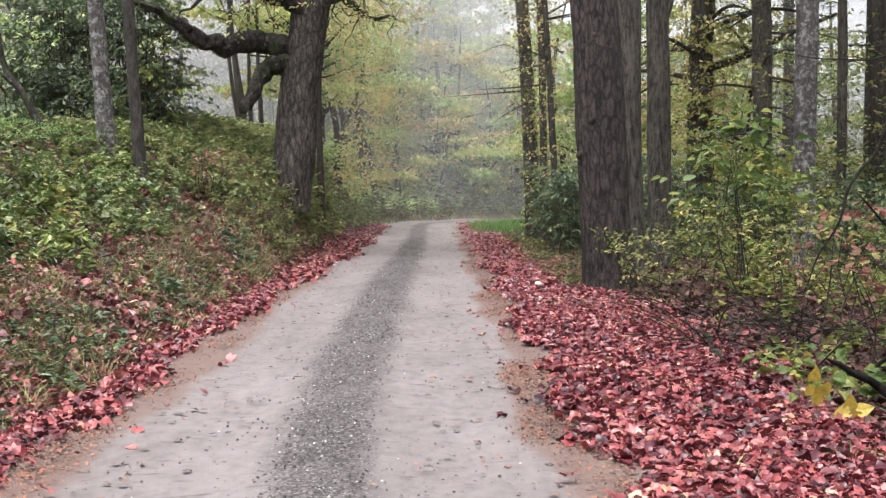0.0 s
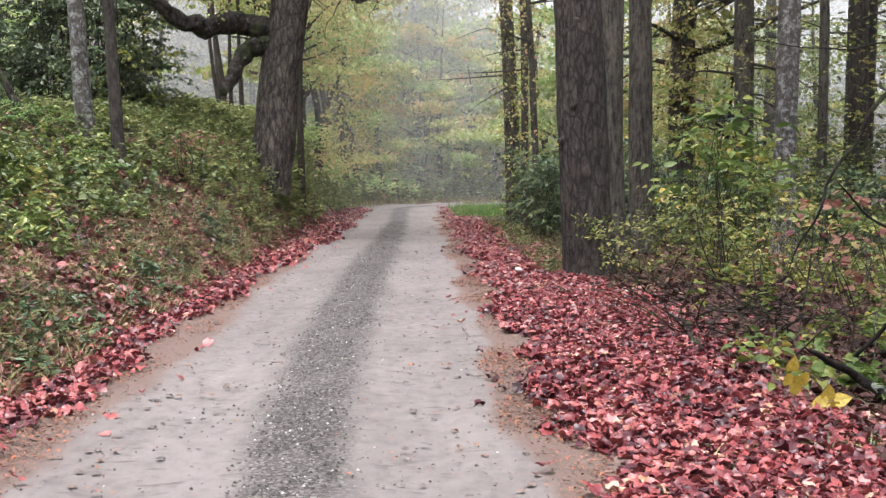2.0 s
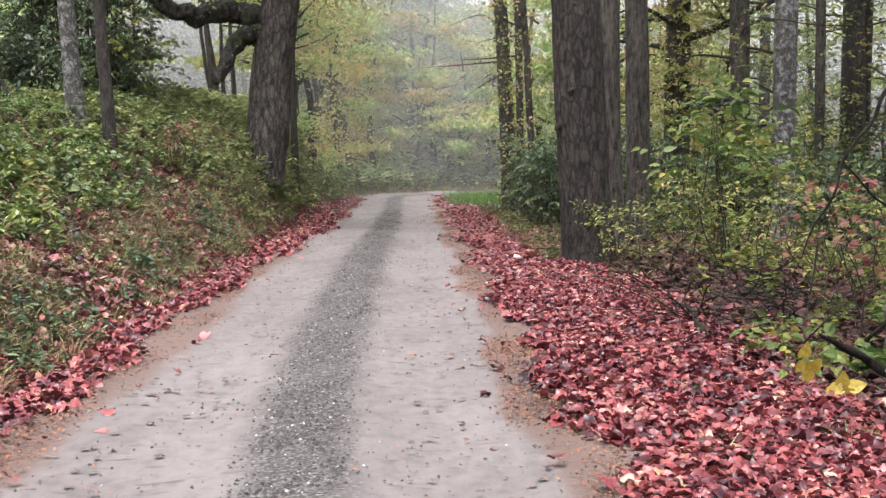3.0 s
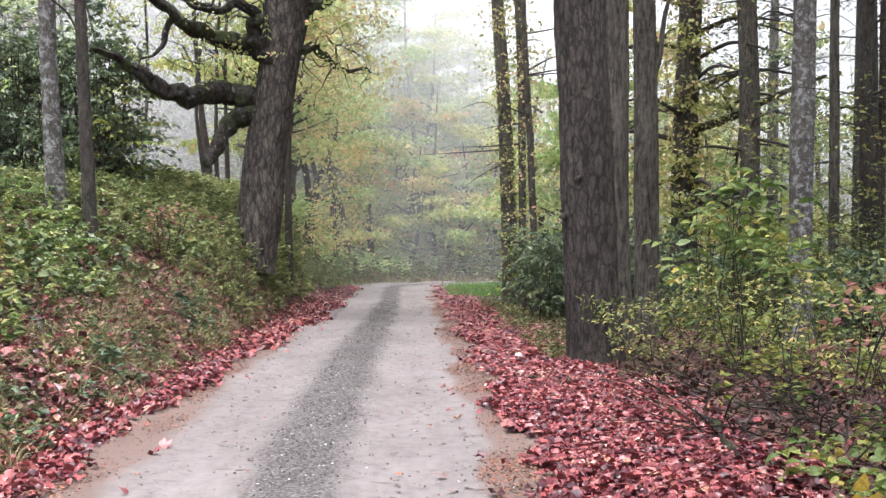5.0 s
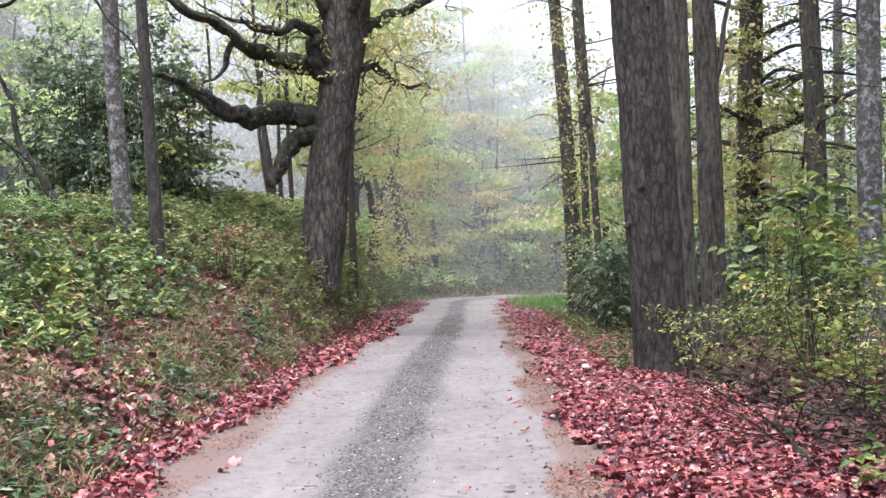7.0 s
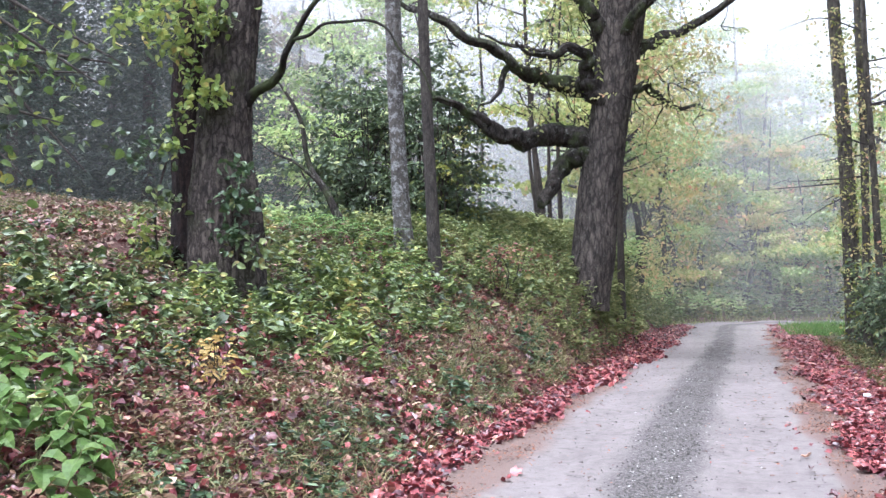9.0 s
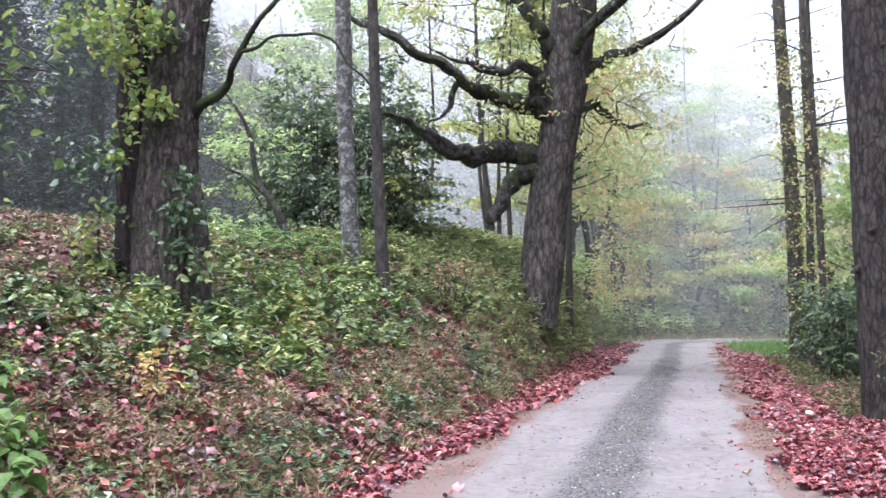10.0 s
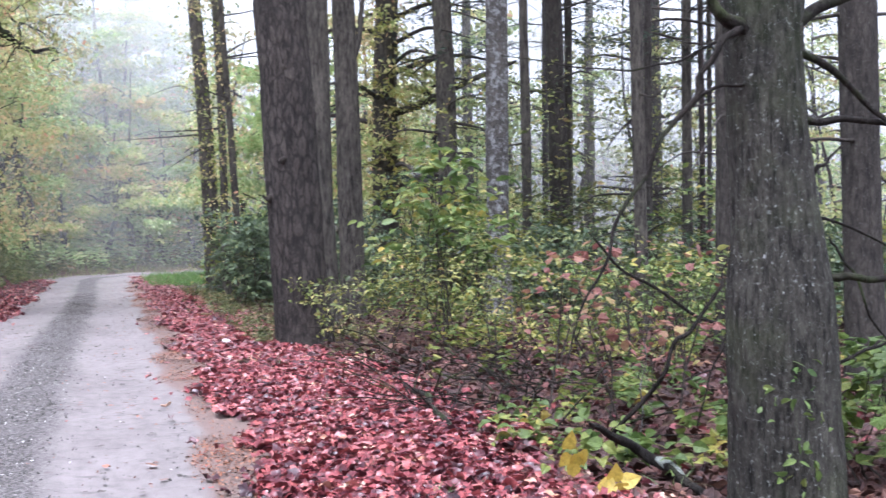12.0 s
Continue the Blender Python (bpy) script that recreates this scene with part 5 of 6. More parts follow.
for k in range(12):
    z0 = rng.uniform(2.6, 4.6)
    e = np.array([rng.uniform(-5.2, -4.3), rng.uniform(8.5, 9.4), rng.uniform(2.05, 3.25)])
    s = np.array([-7.5, 9.55, z0])
    m = (s + e) / 2 + (0, 0, 0.25)
    bough = limb("branch", [(*s, 0.03), (*m, 0.018), (*(m * 0.35 + e * 0.65), 0.011), (*e, 0.004)], M_TWIG, tr, "", 6, 0.1, 0, 0.1, k)
    t = rng.uniform(0.35, 1.0, 34)[:, None] ** 0.6
    p = s * (1 - t) ** 2 + 2 * m * t * (1 - t) + e * t**2 + rng.normal(size=(34, 3)) * (0.13, 0.13, 0.10)
    v, f = leaf_cloud(p, 0.09 * rng.uniform(0.6, 1.25, 34), WIDE if k % 3 else LONG, 0.8, 0.6, 0.4)
    link_mesh("leaves", v, f, (M_RHODO, M_SAPLING, M_SAPLING, M_VINE)[k % 4], bough, "", False)


def fern(x, y, size, mat=None):
    z = hz(x, y)
    fr = base("fern", x, y, z, "bright green fern with arching fronds on the bank", "fern", "ferns")
    for i in range(8):
        a = 2 * np.pi * i / 8 + rng.uniform(-0.3, 0.3)
        t = np.linspace(0.08, 1, 15)
        r = size * t
        h = size * (0.95 * t - 0.62 * t**2)
        c = np.stack([x + np.cos(a) * r, y + np.sin(a) * r, z + h], -1)
        w = 0.2 * size * np.sin(np.pi * np.clip(t, 0.05, 0.98)) ** 0.7 + 0.01
        side = np.array([-np.sin(a), np.cos(a), 0.0])
        vs, fs = [], []
        for p, ww in zip(c, w):
            for sg in (-1, 1):
                n = len(vs)
                d = np.array([np.cos(a), np.sin(a), 0]) * 0.03 * size
                vs += [p - d * 0.6, p + side * sg * ww * 0.6 + d * 0.4, p + side * sg * ww + d * 1.6 - (0, 0, 0.03 * size), p + side * sg * ww * 0.5 + d * 1.5]
                fs.append((n, n + 1, n + 2, n + 3))
        link_mesh("frond", np.array(vs), np.array(fs), mat or M_SAPLING, fr, "", False)


for x, y, s in ((-6.9, 20.6, 0.6), (-6.5, 20.9, 0.5), (-7.3, 21.0, 0.6), (-6.35, 21.6, 0.5), (-6.0, 20.2, 0.45), (-7.0, 19.8, 0.5), (-5.6, 19.6, 0.45), (-5.1, 19.0, 0.45), (-7.8, 21.4, 0.55)):
    fern(x, y, s * 1.4, M_FERN)
def broadleaf_plant(x, y, tall, leaf, mat, n=9):
    """A herb whose large leaves are parts of their own."""
    z = hz(x, y)
    pl = base("broadleaf_plant", x, y, z, "bright green broad-leaved plant with drooping leaves on the bank", "plant", "broad-leaved plants on the bank")
    lean = rng.normal(size=2) * 0.12
    limb("stem", [(x, y, z - 0.04, 0.007), (x + lean[0] * tall, y + lean[1] * tall, z + tall * 0.5, 0.005), (x + 2 * lean[0] * tall, y + 2 * lean[1] * tall, z + tall, 0.002)], M_OLIVE, pl, "", 6, 0.1, 0, 0.1, x)
    for i in range(n):
        t = 0.35 + 0.65 * (i + 0.5) / n
        a = 2.4 * i + rng.uniform(-0.4, 0.4)
        p = [(x + 2 * lean[0] * tall * t, y + 2 * lean[1] * tall * t, z + tall * t)]
        v, f = set_leaves(p, [(math.cos(a), math.sin(a), 0.2)], leaf * rng.uniform(0.7, 1.25), WIDE, 0.3, -rng.uniform(0.2, 0.9))
        link_mesh("leaf", v, f, mat, pl, "", False)


for k in range(20):
    y = rng.uniform(6.5, 8.6)
    x = -0.69 * (y - 1.16) + rng.uniform(-0.2, 0.8)
    broadleaf_plant(x, y, rng.uniform(0.28, 0.6), rng.uniform(0.10, 0.16), M_BROAD)
shrub("yellow_shrub", "small shrub with bright yellow autumn leaves", (-4.31, 10.43), (0.26, 0.26, 0.35), 16, 120, 0.085, M_TAN, OVAL, 6, 0.6, clump=0.3, stem_r=0.008)
shrub("rust_shrub", "thin rust-coloured shrub on the bank", (-3.9, 21.5), (0.35, 0.35, 0.9), 16, 170, 0.09, M_SUMAC, OVAL, 6, 0.6, clump=0.25)

# ---- background woods past the bend ----
def wood_tree(x, y, h, mat, k, n=1500, leaf=0.3, bark=M_BARK_GREY, spread=3.0, low=0.12, r=0.15):
    z = hz(x, y)
    tr = base("woodland_tree", x, y, z, "misty woodland tree in pale green and gold leaf", "tree", "woodland trees")
    s = rng.normal() * 0.05
    w = rng.normal(size=4) * 0.25
    path = [(x, y, z - 0.3, r), (x + s * 4 + w[0], y, z + h * 0.3, r * 0.75), (x + s * h * 0.8 + w[1], y, z + h * 0.65, r * 0.42), (x + s * h + w[2], y, z + h, 0.02)]
    limb("trunk", path, bark, tr, "", 10, 0.8, 0, 0.05, k)
    tubes, tips = [], []
    for i in range(11):
        f0 = rng.uniform(low, 0.92)
        st = np.array([x + s * h * f0, y, z + h * f0])
        a = rng.uniform(0, 2 * np.pi)
        l = spread * rng.uniform(0.6, 1.1) * (1.1 - 0.6 * f0)
        e = st + (np.cos(a) * l, np.sin(a) * l, l * rng.uniform(-0.05, 0.5))
        tubes.append(tube([(*st, 0.05), (*((st + e) / 2 + (0, 0, 0.15)), 0.03), (*e, 0.01)], 4, 0.8, 0, 0))
        tips += [e, (st + e) / 2, st * 0.25 + e * 0.75] + [e + rng.normal(size=3) * (0.3 * l, 0.3 * l, 0.08 * l) for _ in range(2)]
    v, f = joined(tubes)
    tagged(link_mesh("branchwork", v, f, bark, tr), kind="stuff")
    pts = np.vstack([blob_points(t, spread * rng.uniform(0.2, 0.4), int(n / len(tips) * rng.uniform(0.5, 1.5)), 0.24) for t in tips])
    v, f = leaf_cloud(pts, leaf * rng.uniform(0.5, 1.2, len(pts)), DIAMOND, 0.8, 0.85)
    link_mesh("crown", v, f, mat, tr, "", False)


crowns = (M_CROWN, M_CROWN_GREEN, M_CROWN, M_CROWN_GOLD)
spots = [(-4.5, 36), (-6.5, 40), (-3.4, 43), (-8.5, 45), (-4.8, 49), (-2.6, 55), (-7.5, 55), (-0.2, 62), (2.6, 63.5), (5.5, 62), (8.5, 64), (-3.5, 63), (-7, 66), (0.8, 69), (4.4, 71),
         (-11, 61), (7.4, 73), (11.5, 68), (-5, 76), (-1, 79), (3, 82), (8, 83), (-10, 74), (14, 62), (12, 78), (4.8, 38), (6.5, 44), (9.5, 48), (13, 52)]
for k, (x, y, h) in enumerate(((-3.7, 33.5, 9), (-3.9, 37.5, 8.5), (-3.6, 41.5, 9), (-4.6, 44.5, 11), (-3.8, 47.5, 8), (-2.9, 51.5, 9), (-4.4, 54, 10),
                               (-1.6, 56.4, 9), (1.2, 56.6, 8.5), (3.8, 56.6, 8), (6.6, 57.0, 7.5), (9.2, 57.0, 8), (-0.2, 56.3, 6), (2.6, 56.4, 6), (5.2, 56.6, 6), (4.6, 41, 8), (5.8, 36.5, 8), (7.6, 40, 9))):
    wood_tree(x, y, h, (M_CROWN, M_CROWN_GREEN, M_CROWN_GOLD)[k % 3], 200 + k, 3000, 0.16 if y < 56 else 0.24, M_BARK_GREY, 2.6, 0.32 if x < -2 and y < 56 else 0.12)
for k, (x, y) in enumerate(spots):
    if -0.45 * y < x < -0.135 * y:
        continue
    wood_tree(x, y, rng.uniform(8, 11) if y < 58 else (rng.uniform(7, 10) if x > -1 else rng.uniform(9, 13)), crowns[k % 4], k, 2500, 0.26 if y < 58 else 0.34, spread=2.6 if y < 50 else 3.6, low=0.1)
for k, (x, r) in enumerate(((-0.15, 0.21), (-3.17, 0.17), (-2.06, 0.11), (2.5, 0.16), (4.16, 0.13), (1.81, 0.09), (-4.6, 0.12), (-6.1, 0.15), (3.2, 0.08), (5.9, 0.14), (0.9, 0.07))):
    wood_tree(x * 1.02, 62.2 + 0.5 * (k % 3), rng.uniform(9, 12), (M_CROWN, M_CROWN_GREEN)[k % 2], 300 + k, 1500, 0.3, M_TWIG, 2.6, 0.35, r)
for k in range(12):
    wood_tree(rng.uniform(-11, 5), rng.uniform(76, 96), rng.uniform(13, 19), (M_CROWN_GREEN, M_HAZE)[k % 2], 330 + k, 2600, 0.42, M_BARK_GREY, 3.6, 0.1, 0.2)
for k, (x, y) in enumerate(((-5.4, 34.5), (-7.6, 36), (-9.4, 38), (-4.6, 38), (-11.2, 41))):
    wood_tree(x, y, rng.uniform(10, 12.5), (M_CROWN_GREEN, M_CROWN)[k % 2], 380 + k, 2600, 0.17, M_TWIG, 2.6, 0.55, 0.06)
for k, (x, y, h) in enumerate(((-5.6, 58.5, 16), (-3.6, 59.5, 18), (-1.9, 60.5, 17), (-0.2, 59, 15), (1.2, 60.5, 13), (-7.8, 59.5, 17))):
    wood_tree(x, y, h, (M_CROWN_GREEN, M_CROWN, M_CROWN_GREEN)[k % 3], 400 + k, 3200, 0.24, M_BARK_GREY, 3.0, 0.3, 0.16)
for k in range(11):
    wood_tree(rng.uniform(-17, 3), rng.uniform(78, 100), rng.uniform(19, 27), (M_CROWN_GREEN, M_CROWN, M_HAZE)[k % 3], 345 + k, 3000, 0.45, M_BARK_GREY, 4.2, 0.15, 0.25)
for k in range(18):
    x, y = rng.uniform(8.5, 28), rng.uniform(29, 46)
    wood_tree(x, y, rng.uniform(6, 9.5), (M_SHRUB, M_CROWN, M_CROWN_GREEN)[k % 3], 240 + k, 1900, 0.15, M_TWIG, 2.4, 0.04, 0.08)
for k in range(28):
    x, y = rng.uniform(9, 40), rng.uniform(46, 72)
    if -4.2 < beside(x, y) < 1.2:
        continue
    wood_tree(x, y, rng.uniform(8, 12), (M_CROWN_GREEN, M_CROWN, M_CROWN, M_CROWN_GREEN)[k % 4], 100 + k, 1400, 0.3, spread=3.0, low=0.05)
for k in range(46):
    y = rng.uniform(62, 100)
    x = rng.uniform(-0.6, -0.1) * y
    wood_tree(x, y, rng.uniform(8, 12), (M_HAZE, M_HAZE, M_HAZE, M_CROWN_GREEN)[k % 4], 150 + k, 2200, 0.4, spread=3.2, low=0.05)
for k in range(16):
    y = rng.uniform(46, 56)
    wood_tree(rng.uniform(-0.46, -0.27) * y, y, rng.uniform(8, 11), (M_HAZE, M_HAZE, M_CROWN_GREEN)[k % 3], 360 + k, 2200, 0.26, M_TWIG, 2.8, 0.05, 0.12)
for k in range(20):
    x, y = rng.uniform(-9, 10), rng.uniform(56.5, 63)
    if beside(x, y) < 1.2:
        continue
    shrub("woodland_shrub", "pale undergrowth shrub at the wood's edge", (x, y), (1.6, 1.2, rng.uniform(1.2, 3)), 30, 700, 0.24, crowns[k % 3], DIAMOND, 4, 0.6, clump=0.25)
for k in range(14):
    y = rng.uniform(27, 52)
    x = -2.15 - rng.uniform(0.9, 3.0)
    if x < -0.125 * y:
        continue
    shrub("bank_shrub", "yellow-green shrub on the bank by the road", (x, y), (0.8, 0.9, rng.uniform(0.6, 1.5)), 26, 700, 0.12, (M_SHRUB, M_CROWN, M_CROWN_GREEN)[k % 3], LEAF, 4, 0.6, clump=0.28)

for k in range(18):
    x = -6 + 0.95 * k + rng.normal() * 0.3
    shrub("woodland_shrub", "pale olive shrub at the outside of the bend", (x, 56.0 + rng.uniform(0, 1.2)), (1.1, 0.7, rng.uniform(0.8, 2.0)), 24, 520, 0.2, (M_CROWN_GREEN, M_CROWN, M_OLIVE)[k % 3], DIAMOND, 4, 0.6, clump=0.3, low=1.0)

# dark conifers beyond the crest on the left
for k in range(36):
    x = -18.5 - 1.4 * k + rng.normal() * 0.8
    y = rng.uniform(38, 46) - 0.2 * k
    if k >= 26:
        x, y = -25.0 - 2.6 * (k - 26) + rng.normal() * 0.6, rng.uniform(47, 51)
    elif k >= 16:
        x, y = -14.5 - 2.1 * (k - 16) + rng.normal() * 0.5, rng.uniform(56, 64)
    z = hz(x, y)
    h = rng.uniform(13, 18) if k < 16 or k >= 26 else rng.uniform(5.5, 7.0) + 1.4 * min(k - 16, 4)
    tr = base("hemlock", x, y, z, "dark drooping conifer beyond the crest of the bank", "conifer", "hemlocks")
    path = [(x, y, z - 0.3, 0.22), (x, y, z + h * 0.5, 0.14), (x, y, z + h, 0.02)]
    limb("trunk", path, M_BARK_GREY, tr, "", 10, 1.0, 0, 0.05, k)
    n = 10000
    t = rng.uniform(0.04, 1, n)
    a = rng.uniform(0, 2 * np.pi, n)
    w = 3.0 * (1.05 - t) * np.sqrt(rng.uniform(0.05, 1, n))
    lay = np.round(t * h / 0.7 + 0.37 * k) * 0.7 - 0.26 * k - 0.2 * w + rng.normal(size=n) * 0.2
    v, f = leaf_cloud(np.stack([x + np.cos(a) * w, y + np.sin(a) * w, z + lay], -1), 0.26 * rng.uniform(0.5, 1.2, n), SLIVER, 1.2, 0.45, 0.5)
    link_mesh("crown", v, f, M_NEEDLE, tr, "", False)

# thin morning mist hanging between the trees
def mist_build(nt, bsdf, lo=0.03, hi=0.07, clear=-60.0):
    n = noise_tex(nt, 0.05, 3.0, 0.5, (1, 1, 2.0))
    tr = nt.nodes.new("ShaderNodeBsdfTransparent")
    df = node(nt, "BsdfDiffuse", Color=(0.97, 0.98, 0.97, 1))
    tl = node(nt, "BsdfTranslucent", Color=(0.97, 0.98, 0.97, 1))
    half, mx = nt.nodes.new("ShaderNodeMixShader"), nt.nodes.new("ShaderNodeMixShader")
    r = nt.nodes.new("ShaderNodeMapRange")
    r.inputs["From Min"].default_value, r.inputs["From Max"].default_value = 0.3, 0.7
    r.inputs["To Min"].default_value, r.inputs["To Max"].default_value = lo, hi
    nt.links.new(n.outputs["Fac"], r.inputs["Value"])
    nt.links.new(df.outputs[0], half.inputs[1])
    nt.links.new(tl.outputs[0], half.inputs[2])
    half.inputs[0].default_value = 0.5
    tc = nt.nodes.new("ShaderNodeTexCoord")
    xyz = nt.nodes.new("ShaderNodeSeparateXYZ")
    up = nt.nodes.new("ShaderNodeMapRange")
    up.inputs["From Min"].default_value, up.inputs["From Max"].default_value = 0.0, 10.0
    up.inputs["To Min"].default_value, up.inputs["To Max"].default_value = 0.4, 1.15
    thin = nt.nodes.new("ShaderNodeMapRange")
    thin.inputs["From Min"].default_value, thin.inputs["From Max"].default_value = clear - 7.0, clear
    thin.inputs["To Min"].default_value = 0.4
    fade = nt.nodes.new("ShaderNodeMath")
    fade.operation = "MULTIPLY"
    thick = nt.nodes.new("ShaderNodeMath")
    thick.operation = "MULTIPLY"
    nt.links.new(tc.outputs["Object"], xyz.inputs[0])
    nt.links.new(xyz.outputs["Z"], up.inputs["Value"])
    nt.links.new(xyz.outputs["X"], thin.inputs["Value"])
    nt.links.new(up.outputs[0], fade.inputs[0])
    nt.links.new(thin.outputs[0], fade.inputs[1])
    nt.links.new(fade.outputs[0], thick.inputs[0])
    nt.links.new(r.outputs[0], thick.inputs[1])
    nt.links.new(thick.outputs[0], mx.inputs[0])
    nt.links.new(tr.outputs[0], mx.inputs[1])
    nt.links.new(half.outputs[0], mx.inputs[2])
    nt.links.new(mx.outputs[0], nt.nodes["Material Output"].inputs["Surface"])


M_MIST = material("thin_mist", mist_build)
M_MIST_NEAR = material("thin_mist_by_the_road", lambda nt, bsdf: mist_build(nt, bsdf, 0.05, 0.10, -11.0))
M_MIST_FAR = material("thicker_mist", lambda nt, bsdf: mist_build(nt, bsdf, 0.11, 0.19))
for k, (y, x1, top, mat) in enumerate(((34.5, 5, 30, M_MIST_NEAR), (46.0, 5, 30, M_MIST_NEAR), (50.5, 80, 36, M_MIST), (53.8, 80, 36, M_MIST_FAR), (57.0, 80, 42, M_MIST_FAR), (59.6, 80, 42, M_MIST_FAR), (68.0, 80, 50, M_MIST_FAR), (77.0, 80, 60, M_MIST_FAR))):
    xs, zs = np.linspace(-80, x1, 81), np.linspace(-2, top, 12)
    X, Z = np.meshgrid(xs, zs)
    Y = y + 0.5 * np.sin(X * 0.11 + k) + 0.4 * np.sin(Z * 0.3 + 2 * k) + 0.25 * np.maximum(Z, 0)
    tagged(link_mesh("mist", np.stack([X, Y, Z], -1).reshape(-1, 3), grid_faces(81, 12), mat), "thin pale morning mist hanging between the trees", "mist", kind="stuff")
for k, (d, mat) in enumerate(((34.0, M_MIST), (43.0, M_MIST), (52.0, M_MIST_FAR))):
    az, zs = np.linspace(np.arctan2(6.5, d), 1.5, 61), np.linspace(-2, 30, 10)
    X, Z = np.meshgrid(az, zs)
    R = d + 1.5 * np.sin(X * 9 + k)
    tagged(link_mesh("mist", np.stack([R * np.sin(X), R * np.cos(X), Z], -1).reshape(-1, 3), grid_faces(61, 10), mat), "thin pale mist deep in the wood", "mist", kind="stuff")

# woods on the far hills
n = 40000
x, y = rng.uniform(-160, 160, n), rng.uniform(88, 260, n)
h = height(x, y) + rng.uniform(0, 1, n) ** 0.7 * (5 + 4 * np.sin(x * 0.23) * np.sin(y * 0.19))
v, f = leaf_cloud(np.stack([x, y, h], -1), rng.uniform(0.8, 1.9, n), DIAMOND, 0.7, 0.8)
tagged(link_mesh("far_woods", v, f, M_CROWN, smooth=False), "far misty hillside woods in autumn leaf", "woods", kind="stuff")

# ---- leaf litter, weeds and grass ----
def scatter(n, x0, x1, y0, y1, keep):
    x, y = rng.uniform(x0, x1, n), y0 + (y1 - y0) * rng.uniform(0, 1, n) ** 1.35
    ok = rng.uniform(0, 1, n) < keep(x, y)
    return x[ok], y[ok]


def patch(x, y, s=1.0, k=0.0):
    return 0.5 + 0.25 * np.sin(1.9 * s * x + 0.8 * s * y + k) + 0.25 * np.sin(2.7 * s * y - 1.3 * s * x + 2.1 * k)


def right_strip(x, y):
    v = x - 0.9
    wide = np.interp(y, [5, 8, 12, 18, 32, 46], [1.85, 1.8, 1.9, 1.75, 1.15, 0.6]) + 0.12 * np.sin(2.1 * y) + 0.1 * np.sin(5.3 * y)
    edge = 0.12 * np.sin(1.3 * y) + 0.08 * np.sin(4.1 * y)
    return smooth01(-0.1, 0.4, v - edge) * (1 - smooth01(wide - 0.35, wide + 0.35, v)) + 0.003 * (v > -0.5)


def left_strip(x, y):
    u = -2.15 - x
    edge = 0.1 * np.sin(1.1 * y + 1) + 0.07 * np.sin(3.7 * y) + np.interp(y, [8, 15, 20, 27, 44, 50], [0.1, 0.05, -0.15, -0.5, -0.5, 0])
    return smooth01(-0.05, 0.3, u - edge) * (1 - smooth01(np.interp(y, [9, 22], [0.7, 0.4]), np.interp(y, [9, 22], [1.0, 0.7]), u)) + 0.004 * (u > -0.7)


def lay_leaves(name, label, x, y, size, mat, shape, lift=0.03, tilt=0.35):
    if shape is LOBED:
        half = len(x) // 2
        order = rng.permutation(len(x))
        lay_leaves(name, label, x[order[:half]], y[order[:half]], size, mat, CUPPED, lift, tilt)
        x, y, shape = x[order[half:]], y[order[half:]], FOLDED
    z = height(x, y)
    z = np.where(np.abs(x + 0.67) < 1.95, np.maximum(z, 0.012), z)
    v, f = leaf_cloud(np.stack([x, y, z + rng.uniform(0.01, lift, len(x))], -1), size * rng.uniform(0.55, 1.3, len(x)), shape, 1.0, tilt)
    return tagged(link_mesh(name, v, f, mat, smooth=shape is CUPPED or shape is FOLDED), label, "leaf litter", kind="stuff")


x, y = scatter(18000, 0.4, 3.5, 5, 10.2, right_strip)
lay_leaves("leaf_litter", "thick wet red maple leaves beside the wheel track", x, y, 0.090, M_RED, LOBED, 0.05, 0.3)
x, y = scatter(21000, 0.4, 3.5, 10, 15, right_strip)
lay_leaves("leaf_litter", "thick wet red maple leaves on the verge", x, y, 0.085, M_RED, LOBED, 0.045, 0.3)
x, y = scatter(48000, 0.4, 3.5, 14, 47, right_strip)
lay_leaves("leaf_litter", "red leaves along the road's edge", x, y, 0.08, M_RED, BENT, 0.045, 0.36)
x, y = scatter(9000, 0.6, 3.4, 5, 15, lambda x, y: right_strip(x, y) * smooth01(0.95, 1.2, x))
lay_leaves("leaf_litter", "soaked maroon leaves packed under the top layer", x, y, 0.10, M_SOAKED, LOBED, 0.02, 0.08)
x, y = scatter(7000, 0.6, 3.4, 14, 40, lambda x, y: right_strip(x, y) * smooth01(0.95, 1.2, x))
lay_leaves("leaf_litter", "soaked maroon leaves packed along the verge", x, y, 0.11, M_SOAKED, BENT, 0.02, 0.08)
x, y = scatter(11000, -3.5, -1.7, 5, 16, left_strip)
lay_leaves("leaf_litter", "wet red maple leaves below the bank", x, y, 0.088, M_RED, LOBED, 0.05, 0.34)
x, y = scatter(22000, -3.6, -1.5, 15, 46, left_strip)
lay_leaves("leaf_litter", "red leaves between road and bank", x, y, 0.085, M_RED, BENT, 0.05, 0.5)
x, y = scatter(9000, 0.4, 3.5, -9, 5, right_strip)
lay_leaves("leaf_litter", "red leaves on the verge at the start of the walk", x, y, 0.08, M_RED, BENT, 0.05, 0.5)
x, y = scatter(6000, -3.5, -1.7, -9, 5, left_strip)
lay_leaves("leaf_litter", "red leaves below the bank at the start of the walk", x, y, 0.08, M_RED, BENT, 0.05, 0.5)
x, y = scatter(7000, -10, -2.6, -9, 5, lambda x, y: 0.8 + 0 * x)
lay_leaves("leaf_litter", "brown leaves on the bank at the start of the walk", x, y, 0.09, M_BROWN, BENT, 0.06, 0.6)
x, y = scatter(6000, 2.5, 10, -9, 6, lambda x, y: 0.8 + 0 * x)
